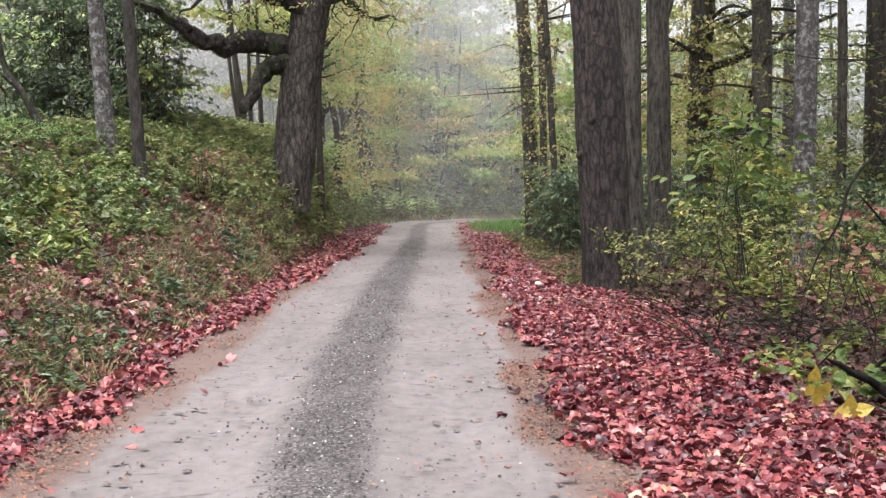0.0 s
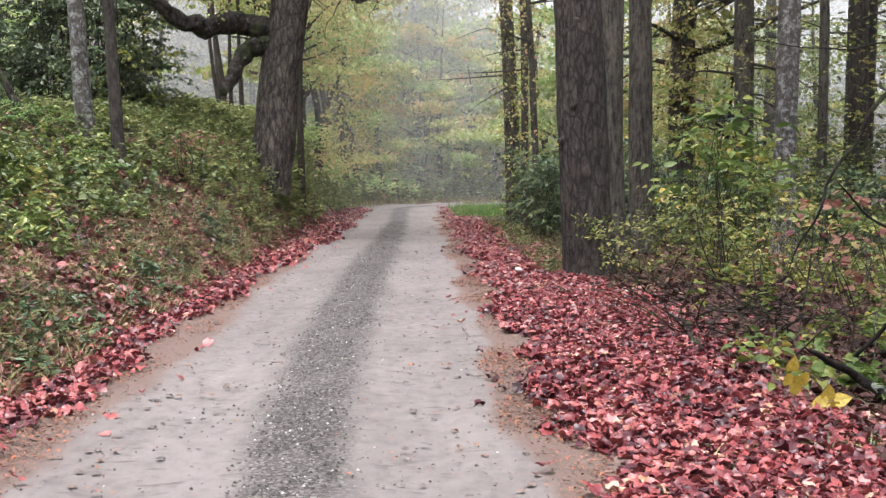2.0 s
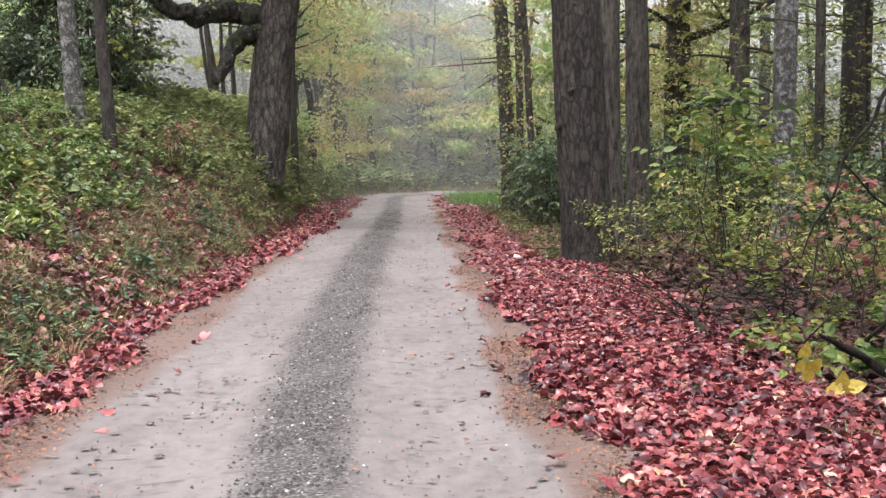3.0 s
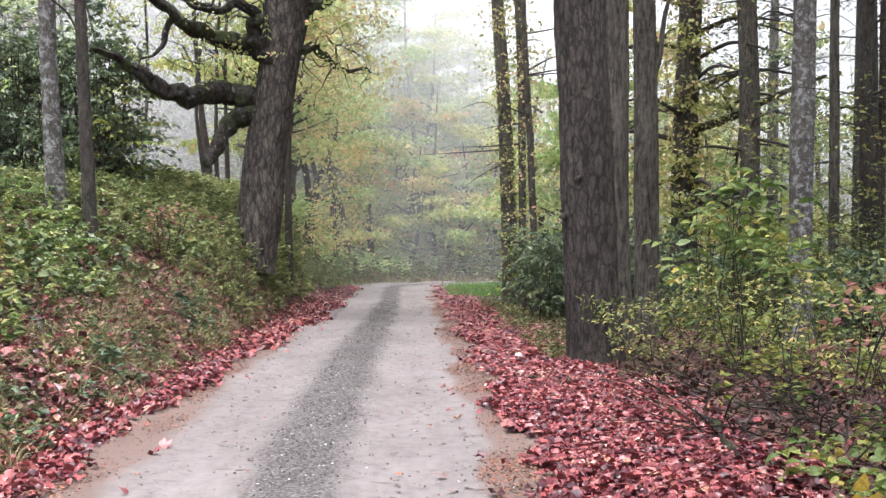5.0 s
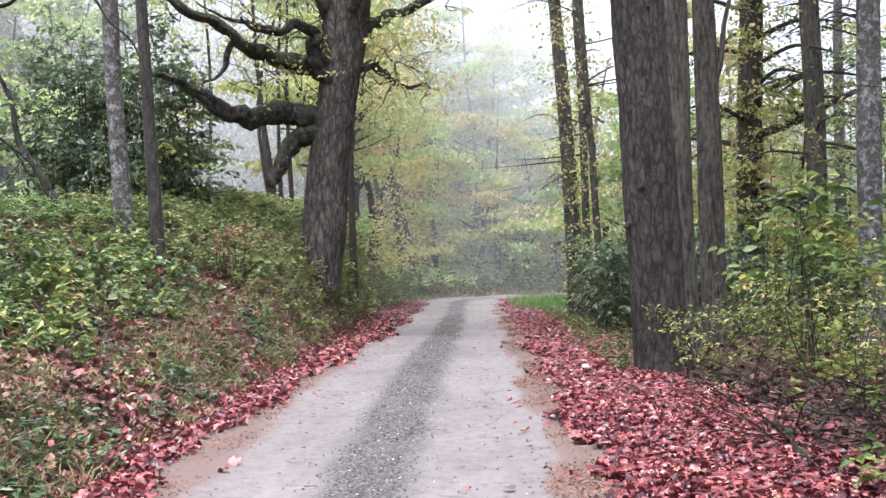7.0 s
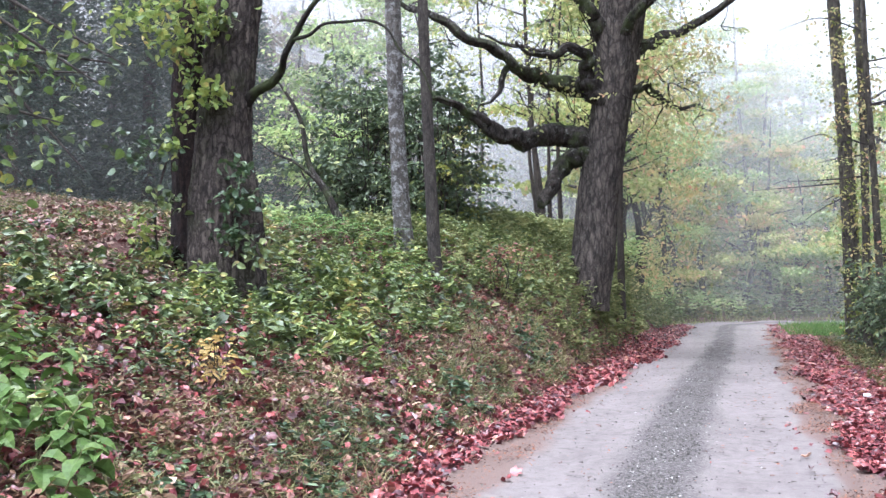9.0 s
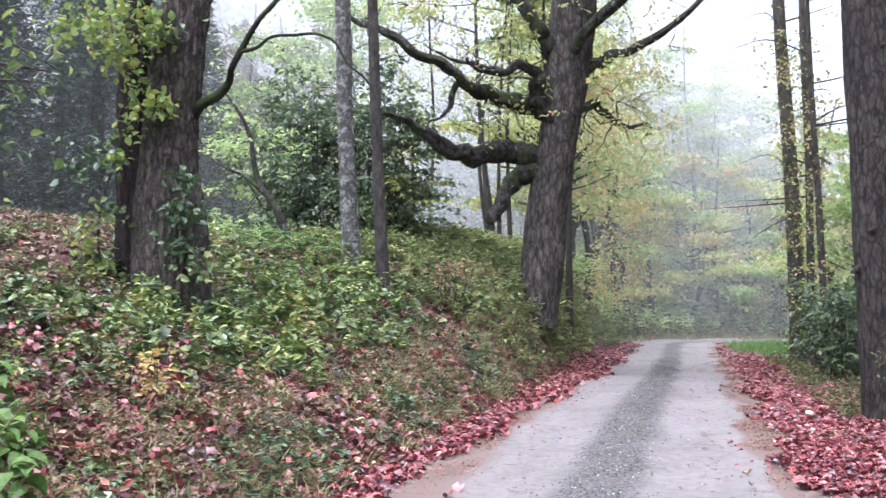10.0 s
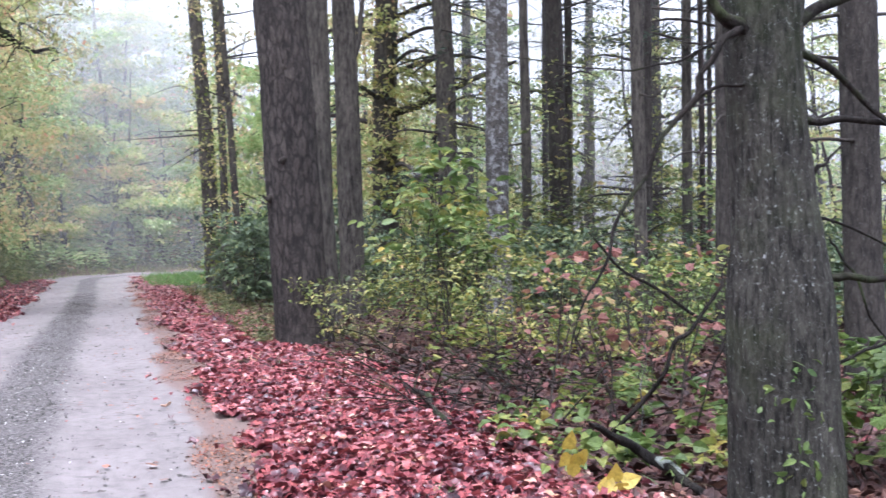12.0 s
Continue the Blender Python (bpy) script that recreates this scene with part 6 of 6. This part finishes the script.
lay_leaves("leaf_litter", "brown leaves in the wood at the start of the walk", x, y, 0.09, M_MOULD, BENT, 0.06, 0.6)
x, y = scatter(28000, -13, -2.45, 5, 46, lambda x, y: (0.25 + 0.75 * patch(x, y, 1.0)) * smooth01(0, 0.3, -2.15 - x - np.interp(y, [9, 22], [0.8, 0.35])))
lay_leaves("leaf_litter", "scattered red and brown leaves among the bank's weeds", x, y, 0.075, M_BROWN, BENT, 0.08, 0.6)
x, y = scatter(16000, -6.8, -2.6, 5, 40, lambda x, y: (1 - 0.8 * smooth01(19, 24, y)) * (0.35 + 0.65 * smooth01(9, 13, y)) * smooth01(0.5, 0.8, -2.15 - x) * (1 - smooth01(3.0, 4.6, -2.15 - x)) * (0.3 + 0.7 * patch(x, y, 1.9, 4.0)))
lay_leaves("leaf_litter", "maroon and tan leaves strewn over the lower bank", x, y, 0.07, M_BROWN, BENT, 0.12, 0.7)
x, y = scatter(4600, -6.8, -2.9, 5, 14, lambda x, y: 0.15 + 0.85 * patch(x, y, 1.7, 0.5))
lay_leaves("leaf_litter", "dark red leaves under the near bank's plants", x, y, 0.085, M_RED, LOBED, 0.12, 0.5)
x, y = scatter(5000, -6.8, -2.9, 5, 14, lambda x, y: 0.8 + 0 * x)
lay_leaves("leaf_litter", "soaked maroon leaves on the near bank", x, y, 0.09, M_SOAKED, LOBED, 0.08, 0.4)
x, y = scatter(3600, -9, -2.9, 5, 22, lambda x, y: patch(x, y, 1.4, 2.0) ** 3)
lay_leaves("leaf_litter", "fresh red leaves caught in the weeds", x, y, 0.10, M_RED, BENT, 0.16, 0.5)
x, y = scatter(22000, 2.5, 14, 5, 40, lambda x, y: 0.8 + 0 * x)
lay_leaves("leaf_litter", "brown fallen leaves on the wood's floor", x, y, 0.10, M_MOULD, BENT, 0.06, 0.45)
x, y = scatter(7000, 2.3, 7.0, 6.5, 17, lambda x, y: smooth01(2.2, 2.9, x))
lay_leaves("leaf_litter", "dark wet brown leaves at the wood's edge", x, y, 0.08, M_MOULD, BENT, 0.05, 0.6)
x, y = scatter(1000, 2.3, 6.5, 6.5, 15, lambda x, y: smooth01(2.2, 2.7, x) * patch(x, y, 1.5, 3.0))
lay_leaves("leaf_litter", "red leaves scattered under the shrubs", x, y, 0.075, M_RED, BENT, 0.07, 0.6)
x, y = scatter(5200, -10, -6.2, 13, 27, lambda x, y: 0.3 + 0.7 * patch(x, y, 1.2, 3.0))
lay_leaves("leaf_litter", "dull pinkish-brown leaves over the field behind the crest", x, y, 0.085, M_RUST, BENT, 0.12, 0.5)
x, y = scatter(24000, -24, -6.8, 9, 40, lambda x, y: 0.75 * smooth01(7.2, 8.4, -x))
lay_leaves("leaf_litter", "rusty leaves over the crest of the bank", x, y, 0.09, M_RUST, BENT, 0.05, 0.4)


def weeds(name, label, n, box, keep, tall, leaf, mat, shape=OVAL, tiers=3, per=3, gather=0.6, wide=0.22, droop=0.15):
    """Leafy herbs: each a stem with whorls of spreading leaves, gathered in clumps."""
    x, y = scatter(n, *box, keep)
    k = len(x)
    if k > 60:
        home = rng.integers(0, k, k // 7 + 1)
        pick = home[rng.integers(0, len(home), k)]
        near = rng.uniform(0, 1, k) < gather
        x = np.where(near, x[pick] + rng.normal(size=k) * wide, x)
        y = np.where(near, y[pick] + rng.normal(size=k) * wide, y)
        x = np.where((x > -2.6) & (x < 1.2) & (y < 44), -2.65 - 0.2 * rng.uniform(0, 1, k), x)
    h = tall * rng.uniform(0.45, 1.15, k)
    lean = rng.normal(size=(k, 2)) * 0.25
    m = tiers * per
    i = np.arange(m)
    t = (0.3 + 0.7 * (i // per + 0.5 * (i % per) / per + 0.25) / tiers)[None] + rng.normal(size=(k, m)) * 0.05
    a = (2 * np.pi * (i % per) / per + 1.1 * (i // per))[None] + rng.uniform(0, 6.3, (k, 1)) + rng.normal(size=(k, m)) * 0.35
    px, py = x[:, None] + lean[:, :1] * h[:, None] * t, y[:, None] + lean[:, 1:] * h[:, None] * t
    pz = height(x, y)[:, None] + t * h[:, None]
    out = np.stack([np.cos(a), np.sin(a), 0.15 + 0 * a], -1).reshape(-1, 3)
    size = leaf * (1.15 - 0.45 * np.abs(t - 0.6)) * rng.uniform(0.75, 1.25, (k, 1)) * rng.uniform(0.7, 1.2, (k, m))
    v, f = set_leaves(np.stack([px, py, pz], -1).reshape(-1, 3), out, size.ravel(), shape, 0.55, (-droop * rng.uniform(-0.5, 2.0, k * m)))
    return tagged(link_mesh(name, v, f, mat, smooth=False), label, "weeds", kind="stuff")


def tufts(name, label, n, box, keep, tall, mat, blades=14, wide=1.0):
    """Tufts of arching grass blades."""
    x, y = scatter(n, *box, keep)
    k = len(x)
    a = rng.uniform(0, 2 * np.pi, (k, blades))
    r = np.sqrt(rng.uniform(0, 1, (k, blades))) * 0.05
    px, py = x[:, None] + r * np.cos(a), y[:, None] + r * np.sin(a)
    rise = rng.uniform(0.3, 1.4, (k, blades))
    out = np.stack([np.cos(a), np.sin(a), rise], -1).reshape(-1, 3)
    size = tall * rng.uniform(0.6, 1.2, (k, 1)) * rng.uniform(0.6, 1.2, (k, blades))
    bl = (np.array([(-0.022, 0, 0), (0.022, 0, 0), (0.02, 0.5, 0.05), (-0.02, 0.5, 0.05), (0.0, 1.0, -0.16)]) * (wide, 1, 1), [np.array([(0, 1, 2, 3)]), np.array([(3, 2, 4)])])
    v, f = set_leaves(np.stack([px, py, height(px, py) - 0.01], -1).reshape(-1, 3), out, size.ravel(), bl, 0.2, 0.0)
    return tagged(link_mesh(name, v, f, mat, smooth=False), label, "grass", kind="stuff")


def low_bank(x, y):
    u = -2.15 - x
    s = np.interp(y, [9, 22], [0.75, 0.4])
    return smooth01(s, s + 0.3, u) * (1 - 0.85 * smooth01(1.6, 3.0, u)) * (0.06 + 0.94 * np.clip(2.2 * patch(x, y, 2.3, 3.0) - 0.75, 0, 1))


def upper_bank(x, y):
    """Where herbs grow thick: the upper bank, in drifts, thinning out towards the crest."""
    u = -2.15 - x
    lo = np.interp(y, [8, 12, 14, 22, 27], [2.0, 2.0, 1.7, 1.3, 0.6])
    drift = np.clip(2.6 * patch(x, y, 1.15, 1.0) + 1.2 * patch(x, y, 3.1, 2.0) - 0.95, 0.1, 1)
    return smooth01(lo, lo + 0.9, u) * (1 - 0.85 * smooth01(np.where(y < 20, 4.3, 4.2), np.where(y < 20, 5.6, 5.2), u) * (y < 25)) * np.maximum(drift, smooth01(19, 24, y) * 0.8)


weeds("weeds", "small-leaved green herbs over the upper bank", 6500, (-11, -3.2, 6, 36), lambda x, y: upper_bank(x, y) * (1 - 0.7 * smooth01(20, 25, y)), 0.24, 0.06, M_WEED, LEAF, 4, 3)
weeds("weeds", "leafy yellow-green herbs in drifts on the bank", 2100, (-10, -3, 6, 34), upper_bank, 0.36, 0.095, M_HERB, LEAF, 4, 3, 0.75, 0.26)
weeds("weeds", "broad-leaved green herbs on the bank", 1500, (-9, -3, 6, 26), upper_bank, 0.32, 0.105, M_WEED, WIDE, 3, 3, 0.75, 0.24)
weeds("weeds", "dark low evergreen herbs on the bank", 2600, (-11, -3, 5, 24), lambda x, y: upper_bank(x, y) * (1 - smooth01(18, 23, y)), 0.16, 0.07, M_WEED_DARK, LEAF, 2, 4)
weeds("weeds", "olive-green herbs on the slope round the oak", 4600, (-6.8, -2.5, 20, 46), lambda x, y: smooth01(20, 25, y) * smooth01(0.5, 1.0, -2.15 - x), 0.38, 0.085, M_GRASS_OLIVE, LEAF, 4, 3)
weeds("weeds", "bright yellow-green herbs down to the road near the bend", 4200, (-7.5, -2.4, 27, 56), lambda x, y: smooth01(0.5, 0.9, beside(x, y)), 0.55, 0.14, M_GRASS_OLIVE, LEAF, 5, 3, 0.4, 0.3)
weeds("weeds", "olive herbs on the slope behind the bend", 1800, (-8, 14, 50, 62), lambda x, y: smooth01(0.9, 1.6, beside(x, y)), 0.5, 0.2, M_OLIVE, LEAF, 5, 3, 0.4, 0.4)
weeds("weeds", "olive grass and herbs on the field above the oak", 2600, (-6.4, -3.4, 28, 44), lambda x, y: 0.9 + 0 * x, 0.35, 0.10, M_GRASS_OLIVE, LEAF, 4, 3, 0.4, 0.3)
weeds("weeds", "small green herbs between the leaves of the lower bank", 5200, (-6, -2.5, 5, 30), low_bank, 0.10, 0.055, M_WEED, LEAF, 2, 4, 0.7, 0.16)
weeds("weeds", "dark green herbs along the bank's lip", 1800, (-4.2, -2.6, 5, 26), lambda x, y: np.exp(-((-2.15 - x - 1.0) / 0.28) ** 2) * np.clip(2.2 * patch(x, y, 1.8, 3.0) - 0.7, 0, 1), 0.2, 0.075, M_WEED_DARK, LEAF, 3, 3, 0.8, 0.14)
weeds("weeds", "low green herbs and vines between the near bank's leaves", 1500, (-6.8, -2.9, 5, 15), lambda x, y: np.clip(2.2 * patch(x, y, 1.5, 6.0) - 0.5, 0, 1), 0.16, 0.05, M_OLIVE, LEAF, 3, 4, 0.7, 0.16)
weeds("weeds", "thin olive and tan herbs over the field behind the crest", 2600, (-16, -6.3, 9, 30), lambda x, y: np.clip(2.4 * patch(x, y, 0.9, 4.0) - 0.4, 0.1, 1), 0.2, 0.055, M_OLIVE, LEAF, 3, 4, 0.6, 0.2)
weeds("weeds", "bronze dying herbs on the lower bank", 2600, (-6, -2.6, 6, 30), low_bank, 0.2, 0.06, M_BRONZE, LEAF, 3, 3, 0.6)
weeds("weeds", "pale green leafy plants in a band across the bank", 420, (-7.2, -3.9, 13, 25), lambda x, y: np.exp(-((x + 5.2 + 0.06 * (y - 18)) / 0.8) ** 2), 0.42, 0.11, M_HERB, LEAF, 4, 4, 0.6, 0.3, 0.3)
weeds("weeds", "undergrowth of small green plants in the wood", 1100, (3.4, 13, 9, 34), lambda x, y: smooth01(0.9, 2.0, x - 2.6) * np.clip(1.8 * patch(x, y, 0.9, 5.0) - 0.4, 0, 1), 0.4, 0.10, M_SAPLING, LEAF, 3, 3)
weeds("weeds", "yellowing small plants at the wood's edge", 420, (3.2, 8, 13, 26), lambda x, y: smooth01(0.5, 1.4, x - 2.6) * np.clip(1.8 * patch(x, y, 1.2, 7.0) - 0.5, 0, 1), 0.5, 0.085, M_SHRUB, LEAF, 4, 3)
weeds("weeds", "pale green plants past the bend", 2600, (-14, 14, 34, 66), lambda x, y: smooth01(0.6, 2.0, beside(x, y)) * 0.9, 0.8, 0.2, M_CROWN_GREEN, LEAF, 4, 3, 0.5, 0.5)
weeds("weeds", "fresh green three-leaved plants by the fallen branch", 90, (2.6, 4.3, 8.4, 11), lambda x, y: 0.8 * smooth01(2.5, 3.0, x), 0.26, 0.085, M_SAPLING, WIDE, 2, 3, 0.6, 0.2)


def grass(name, label, n, box, keep, tall, mat, wide=1.0):
    x, y = scatter(n, *box, keep)
    v, f = leaf_cloud(np.stack([x, y, height(x, y) - 0.01], -1), tall * rng.uniform(0.4, 1.2, len(x)), (BLADE[0][:, [0, 2, 1]] * (wide, 1, 1), BLADE[1]), 1.0, 0.42)
    return tagged(link_mesh(name, v, f, mat, smooth=False), label, "grass", kind="stuff")


tufts("grass", "dry straw-coloured grass tufts on the lower bank", 4200, (-6, -2.6, 5, 40), low_bank, 0.2, M_STRAW, 14)
tufts("grass", "green grass tufts on the lower bank", 5200, (-6, -2.6, 5, 40), low_bank, 0.17, M_WEED, 16, 1.3)
tufts("grass", "tan withered grass over the lower bank", 2600, (-5.4, -2.7, 7, 30), lambda x, y: (1 - smooth01(1.6, 3.0, -2.15 - x)) * np.clip(2.4 * patch(x, y, 1.3, 6.0) - 0.7, 0, 1), 0.24, M_STRAW, 14, 0.8)
tufts("grass", "fine green grass along the bank's lip", 900, (-3.6, -2.7, 5, 30), lambda x, y: np.clip(2.4 * patch(x, y, 1.8, 3.0) - 0.8, 0, 1), 0.22, M_OLIVE, 18)
grass("grass", "bright green grass at the inside of the bend", 13000, (1.1, 5.6, 38, 53), lambda x, y: smooth01(0.2, 0.6, x - 0.8) * (beside(x, y) < -3.1), 0.16, M_GRASS, 2.0)
grass("grass", "olive grass past the outside of the bend", 22000, (-7, 13, 44, 62), lambda x, y: smooth01(0.0, 0.3, beside(x, y)), 0.22, M_GRASS_OLIVE, 2.5)
grass("grass", "pale dry grass between the leaves and the wood", 9000, (1.9, 3.6, 18, 36), lambda x, y: 0.8 + 0 * x, 0.11, M_STRAW, 1.6)
weeds("weeds", "low pale plants between the leaves and the wood", 700, (1.9, 3.6, 18, 36), lambda x, y: 0.8 + 0 * x, 0.16, 0.07, M_OLIVE, LEAF, 3, 3)
tufts("grass", "green tufts in the red leaves", 420, (1.5, 3.2, 6, 16), lambda x, y: patch(x, y, 2.5, 1.0) ** 4, 0.16, M_WEED, 14)

# loose stones on the road
def stones(name, label, n, keep, size):
    t = np.array([(1, 0, 0), (0.2, 0.9, 0.1), (-0.9, 0.2, 0), (-0.1, -0.8, 0.1), (0.1, 0.05, 0.6), (0, 0, -0.5)])
    fs = [np.array([(0, 1, 4), (1, 2, 4), (2, 3, 4), (3, 0, 4)])]
    s = rng.uniform(4.5, 45, n * 3) if size > 0.02 else 4.5 + 30 * rng.uniform(0, 1, n * 3) ** 1.8
    ac = rng.uniform(-1.5, 1.5, n * 3)
    ok = rng.uniform(0, 1, n * 3) < keep(s, ac)
    s, ac = s[ok][:n], ac[ok][:n]
    z = np.full(len(s), 0.018)
    m = np.interp(s, STRIP_S, STRIP_MID)
    z += 0.02 * np.exp(-((ac - m) / 0.30) ** 4) - 0.018 * np.exp(-((np.abs(ac - m) - 0.75) / 0.3) ** 2)
    v, f = leaf_cloud(np.stack([-0.67 + ac, s, z], -1), size * rng.uniform(0.4, 1.3, len(s)), (t, fs), 1.0, 0.2)
    return tagged(link_mesh(name, v, f, M_STONE, smooth=False), label, "gravel", kind="stuff")


def in_strip(s, ac):
    m = np.interp(s, STRIP_S, STRIP_MID)
    return np.exp(-np.abs((ac - m) / np.interp(s, STRIP_S, STRIP_HALF)) ** 3) + 0.03


stones("gravel", "loose dark crushed stone between the wheel tracks", 20000, in_strip, 0.012)

# brown needles and crumbled leaf along the wheel tracks' edges
n = 240000
s, ac = 4.5 + 38 * rng.uniform(0, 1, n) ** 1.6, rng.uniform(-1.75, 1.9, n)
w = np.where(ac > 0, smooth01(1.2, 1.42, ac + 0.1 * np.sin(0.9 * s) + 0.05 * np.sin(2.7 * s)), 0.8 * smooth01(1.2, 1.5, -ac + 0.06 * np.sin(0.7 * s)))
ok = rng.uniform(0, 1, n) < w * np.clip(2.2 * patch(ac * 2, s, 1.0, 1.5) - 0.6, 0.12, 1) + 0.006
s, ac = s[ok], ac[ok]
v, f = leaf_cloud(np.stack([-0.67 + ac, s, np.full(len(s), 0.022)], -1), 0.02 * rng.uniform(0.4, 1.7, len(s)), DIAMOND, 1.0, 0.3)
tagged(link_mesh("leaf_crumbs", v, f, M_CRUMB, smooth=False), "crumbled brown leaves and needles on the road's edges", "leaf litter", kind="stuff")

# flattened leaves and damp crumbs pressed into the wheel tracks
n = 700
s, ac = 4.5 + 36 * rng.uniform(0, 1, n) ** 1.5, rng.choice((-1.0, 0.85), n) + rng.normal(size=n) * 0.28
v, f = leaf_cloud(np.stack([-0.67 + ac, s, np.full(n, 0.016)], -1), 0.048 * rng.uniform(0.4, 1.4, n), BENT, 1.0, 0.05)
tagged(link_mesh("pressed_leaves", v, f, M_PRESSED, smooth=False), "flattened damp brown leaves pressed into the wheel tracks", "leaf litter", kind="stuff")

# ---- single things ----
def fallen_branch(name, label, pts, mat, sides=12):
    b = base(name, *pts[0][:3], label, "branch")
    limb("wood", pts, mat, b, "", sides, 0.05, 0.004, 0.1, pts[0][0])
    return b


fallen_branch("fallen_log", "thin dark rotting log lying on the red leaves", kinked([(2.74, 13.2, 0.04, 0.02), (2.66, 12.4, 0.06, 0.034), (2.55, 11.2, 0.07, 0.036), (2.45, 10.3, 0.06, 0.024), (2.40, 9.8, 0.05, 0.008)], 0.03), M_SNAG)
bark_branch = fallen_branch("fallen_branch", "broken dark branch with pale lichen lying among green plants", kinked([(2.52, 7.76, 0.46, 0.005), (2.65, 7.89, 0.40, 0.02), (2.85, 8.05, 0.29, 0.03), (3.03, 8.2, 0.19, 0.034), (3.12, 8.15, 0.13, 0.036), (3.14, 7.85, 0.07, 0.032), (3.16, 7.6, 0.04, 0.02)], 0.008), M_SNAG)
limb("lichen_patch", [(3.10, 8.17, 0.16, 0.004), (3.115, 8.1, 0.145, 0.022), (3.125, 8.0, 0.125, 0.026), (3.135, 7.9, 0.10, 0.022), (3.14, 7.84, 0.085, 0.004)], M_LICHEN, bark_branch, "pale grey-green lichen", 10, 0.02, 0.004, 0.2, 5)
brush = base("brush_pile", 3.6, 11.6, 0, "tangle of bare dark twigs at the wood's edge", "brush")
for k in range(120):
    s = np.array([3.6 + rng.normal() * 0.55, 12.2 + rng.normal() * 1.6, 0.0])
    s[2] = hz(s[0], s[1])
    a, l = rng.uniform(0, 2 * np.pi), rng.uniform(0.5, 1.5)
    e = s + (np.cos(a) * l, np.sin(a) * l, rng.uniform(0.02, 0.5))
    m = (s + e) / 2 + rng.normal(size=3) * 0.1
    m[2], e[2] = max(m[2], hz(m[0], m[1]) + 0.02), max(e[2], hz(e[0], e[1]) + 0.02)
    limb("twig", [(*s, 0.009), (*m, 0.006), (*e, 0.002)], M_SNAG, brush, "", 5, 0.15, 0, 0.1, k)
fallen_branch("stick", "small dark stick lying across the road", [(-1.17, 9.95, 0.012, 0.003), (-1.04, 9.94, 0.014, 0.0045), (-0.9, 9.98, 0.02, 0.003)], M_TWIG, 6)


def single_leaf(name, label, x, y, z, size, mat, shape, tilt):
    v, f = leaf_cloud([(0, 0, 0)], size, shape, 1.0, tilt)
    ob = link_mesh(name, v, f, mat, smooth=False)
    ob.location = (x, y, z)
    return tagged(ob, label, "leaf")


single_leaf("fallen_leaf", "orange-red leaf lying on the wheel track", 0.26, 9.72, 0.03, 0.1, M_SUMAC, LOBED, 0.1)
ob = base("pale_stone", 1.53, 18.1, 0.05, "small pale rounded stone on the red leaves", "stone")
v, f = tube([(1.49, 18.1, 0.075, 0.012), (1.51, 18.1, 0.08, 0.032), (1.56, 18.1, 0.08, 0.032), (1.59, 18.1, 0.075, 0.012)], 12, 0.02, 0, 0.1)


def pale_build(nt, bsdf):
    n = noise_tex(nt, 30.0)
    r = ramp(nt, n.outputs["Fac"], [(0.3, (0.5, 0.49, 0.46)), (0.7, (0.72, 0.71, 0.68))])
    nt.links.new(r.outputs[0], bsdf.inputs["Base Color"])


link_mesh("stone", v, f, material("pale_quartz", pale_build, 0.6), ob)


def yellow_seedling(x, y, leaves):
    """A low seedling whose large heart-shaped leaves have turned yellow."""
    z = hz(x, y)
    pl = base("yellow_seedling", x, y, z, "low seedling with large bright yellow heart-shaped leaves", "seedling", "yellow seedlings")
    top = z + 0.5 * max(p[1] for p in leaves)
    limb("stem", [(x, y, z - 0.03, 0.005), (x + 0.01, y, (z + top) / 2, 0.004), (x, y - 0.01, top, 0.003)], M_TWIG, pl, "", 6, 0.05)
    t = np.array([(0, 0.0, 0), (-0.22, -0.05, 0.02), (-0.40, 0.12, 0.05), (-0.40, 0.38, 0.05), (-0.24, 0.68, 0.03), (0, 1.0, -0.05), (0.24, 0.68, 0.03), (0.40, 0.38, 0.05), (0.40, 0.12, 0.05), (0.22, -0.05, 0.02), (0, 0.4, -0.02)])
    fs = np.array([(10, i, i + 1) for i in range(9)] + [(10, 9, 0)])
    for dx, dz, turn, size in leaves:
        a = radians(turn)
        along_leaf = np.array([math.sin(a), -0.35 * math.cos(a), math.cos(a)])
        along_leaf /= np.linalg.norm(along_leaf)
        face = np.array([0.15, -0.85, 0.45]) + rng.normal(size=3) * 0.15
        face -= along_leaf * (face @ along_leaf)
        face /= np.linalg.norm(face)
        wide = np.cross(along_leaf, face)
        c = np.array([x + dx, y - 0.03, z + dz])
        link_mesh("leaf", c + size * ((t[:, :1]) * wide + (t[:, 1:2] - 0.4) * along_leaf + t[:, 2:] * face), fs, M_YELLOW, pl, "", False)


yellow_seedling(2.59, 8.2, ((-0.02, 0.27, 10, 0.12), (0.02, 0.15, 185, 0.12), (0.06, 0.17, 160, 0.11), (-0.045, 0.165, 215, 0.10), (0.0, 0.10, 190, 0.10)))
yellow_seedling(2.68, 7.8, ((0.0, 0.14, 0, 0.115), (-0.05, 0.075, 250, 0.125), (0.03, 0.045, 190, 0.12), (0.09, 0.10, 75, 0.12)))
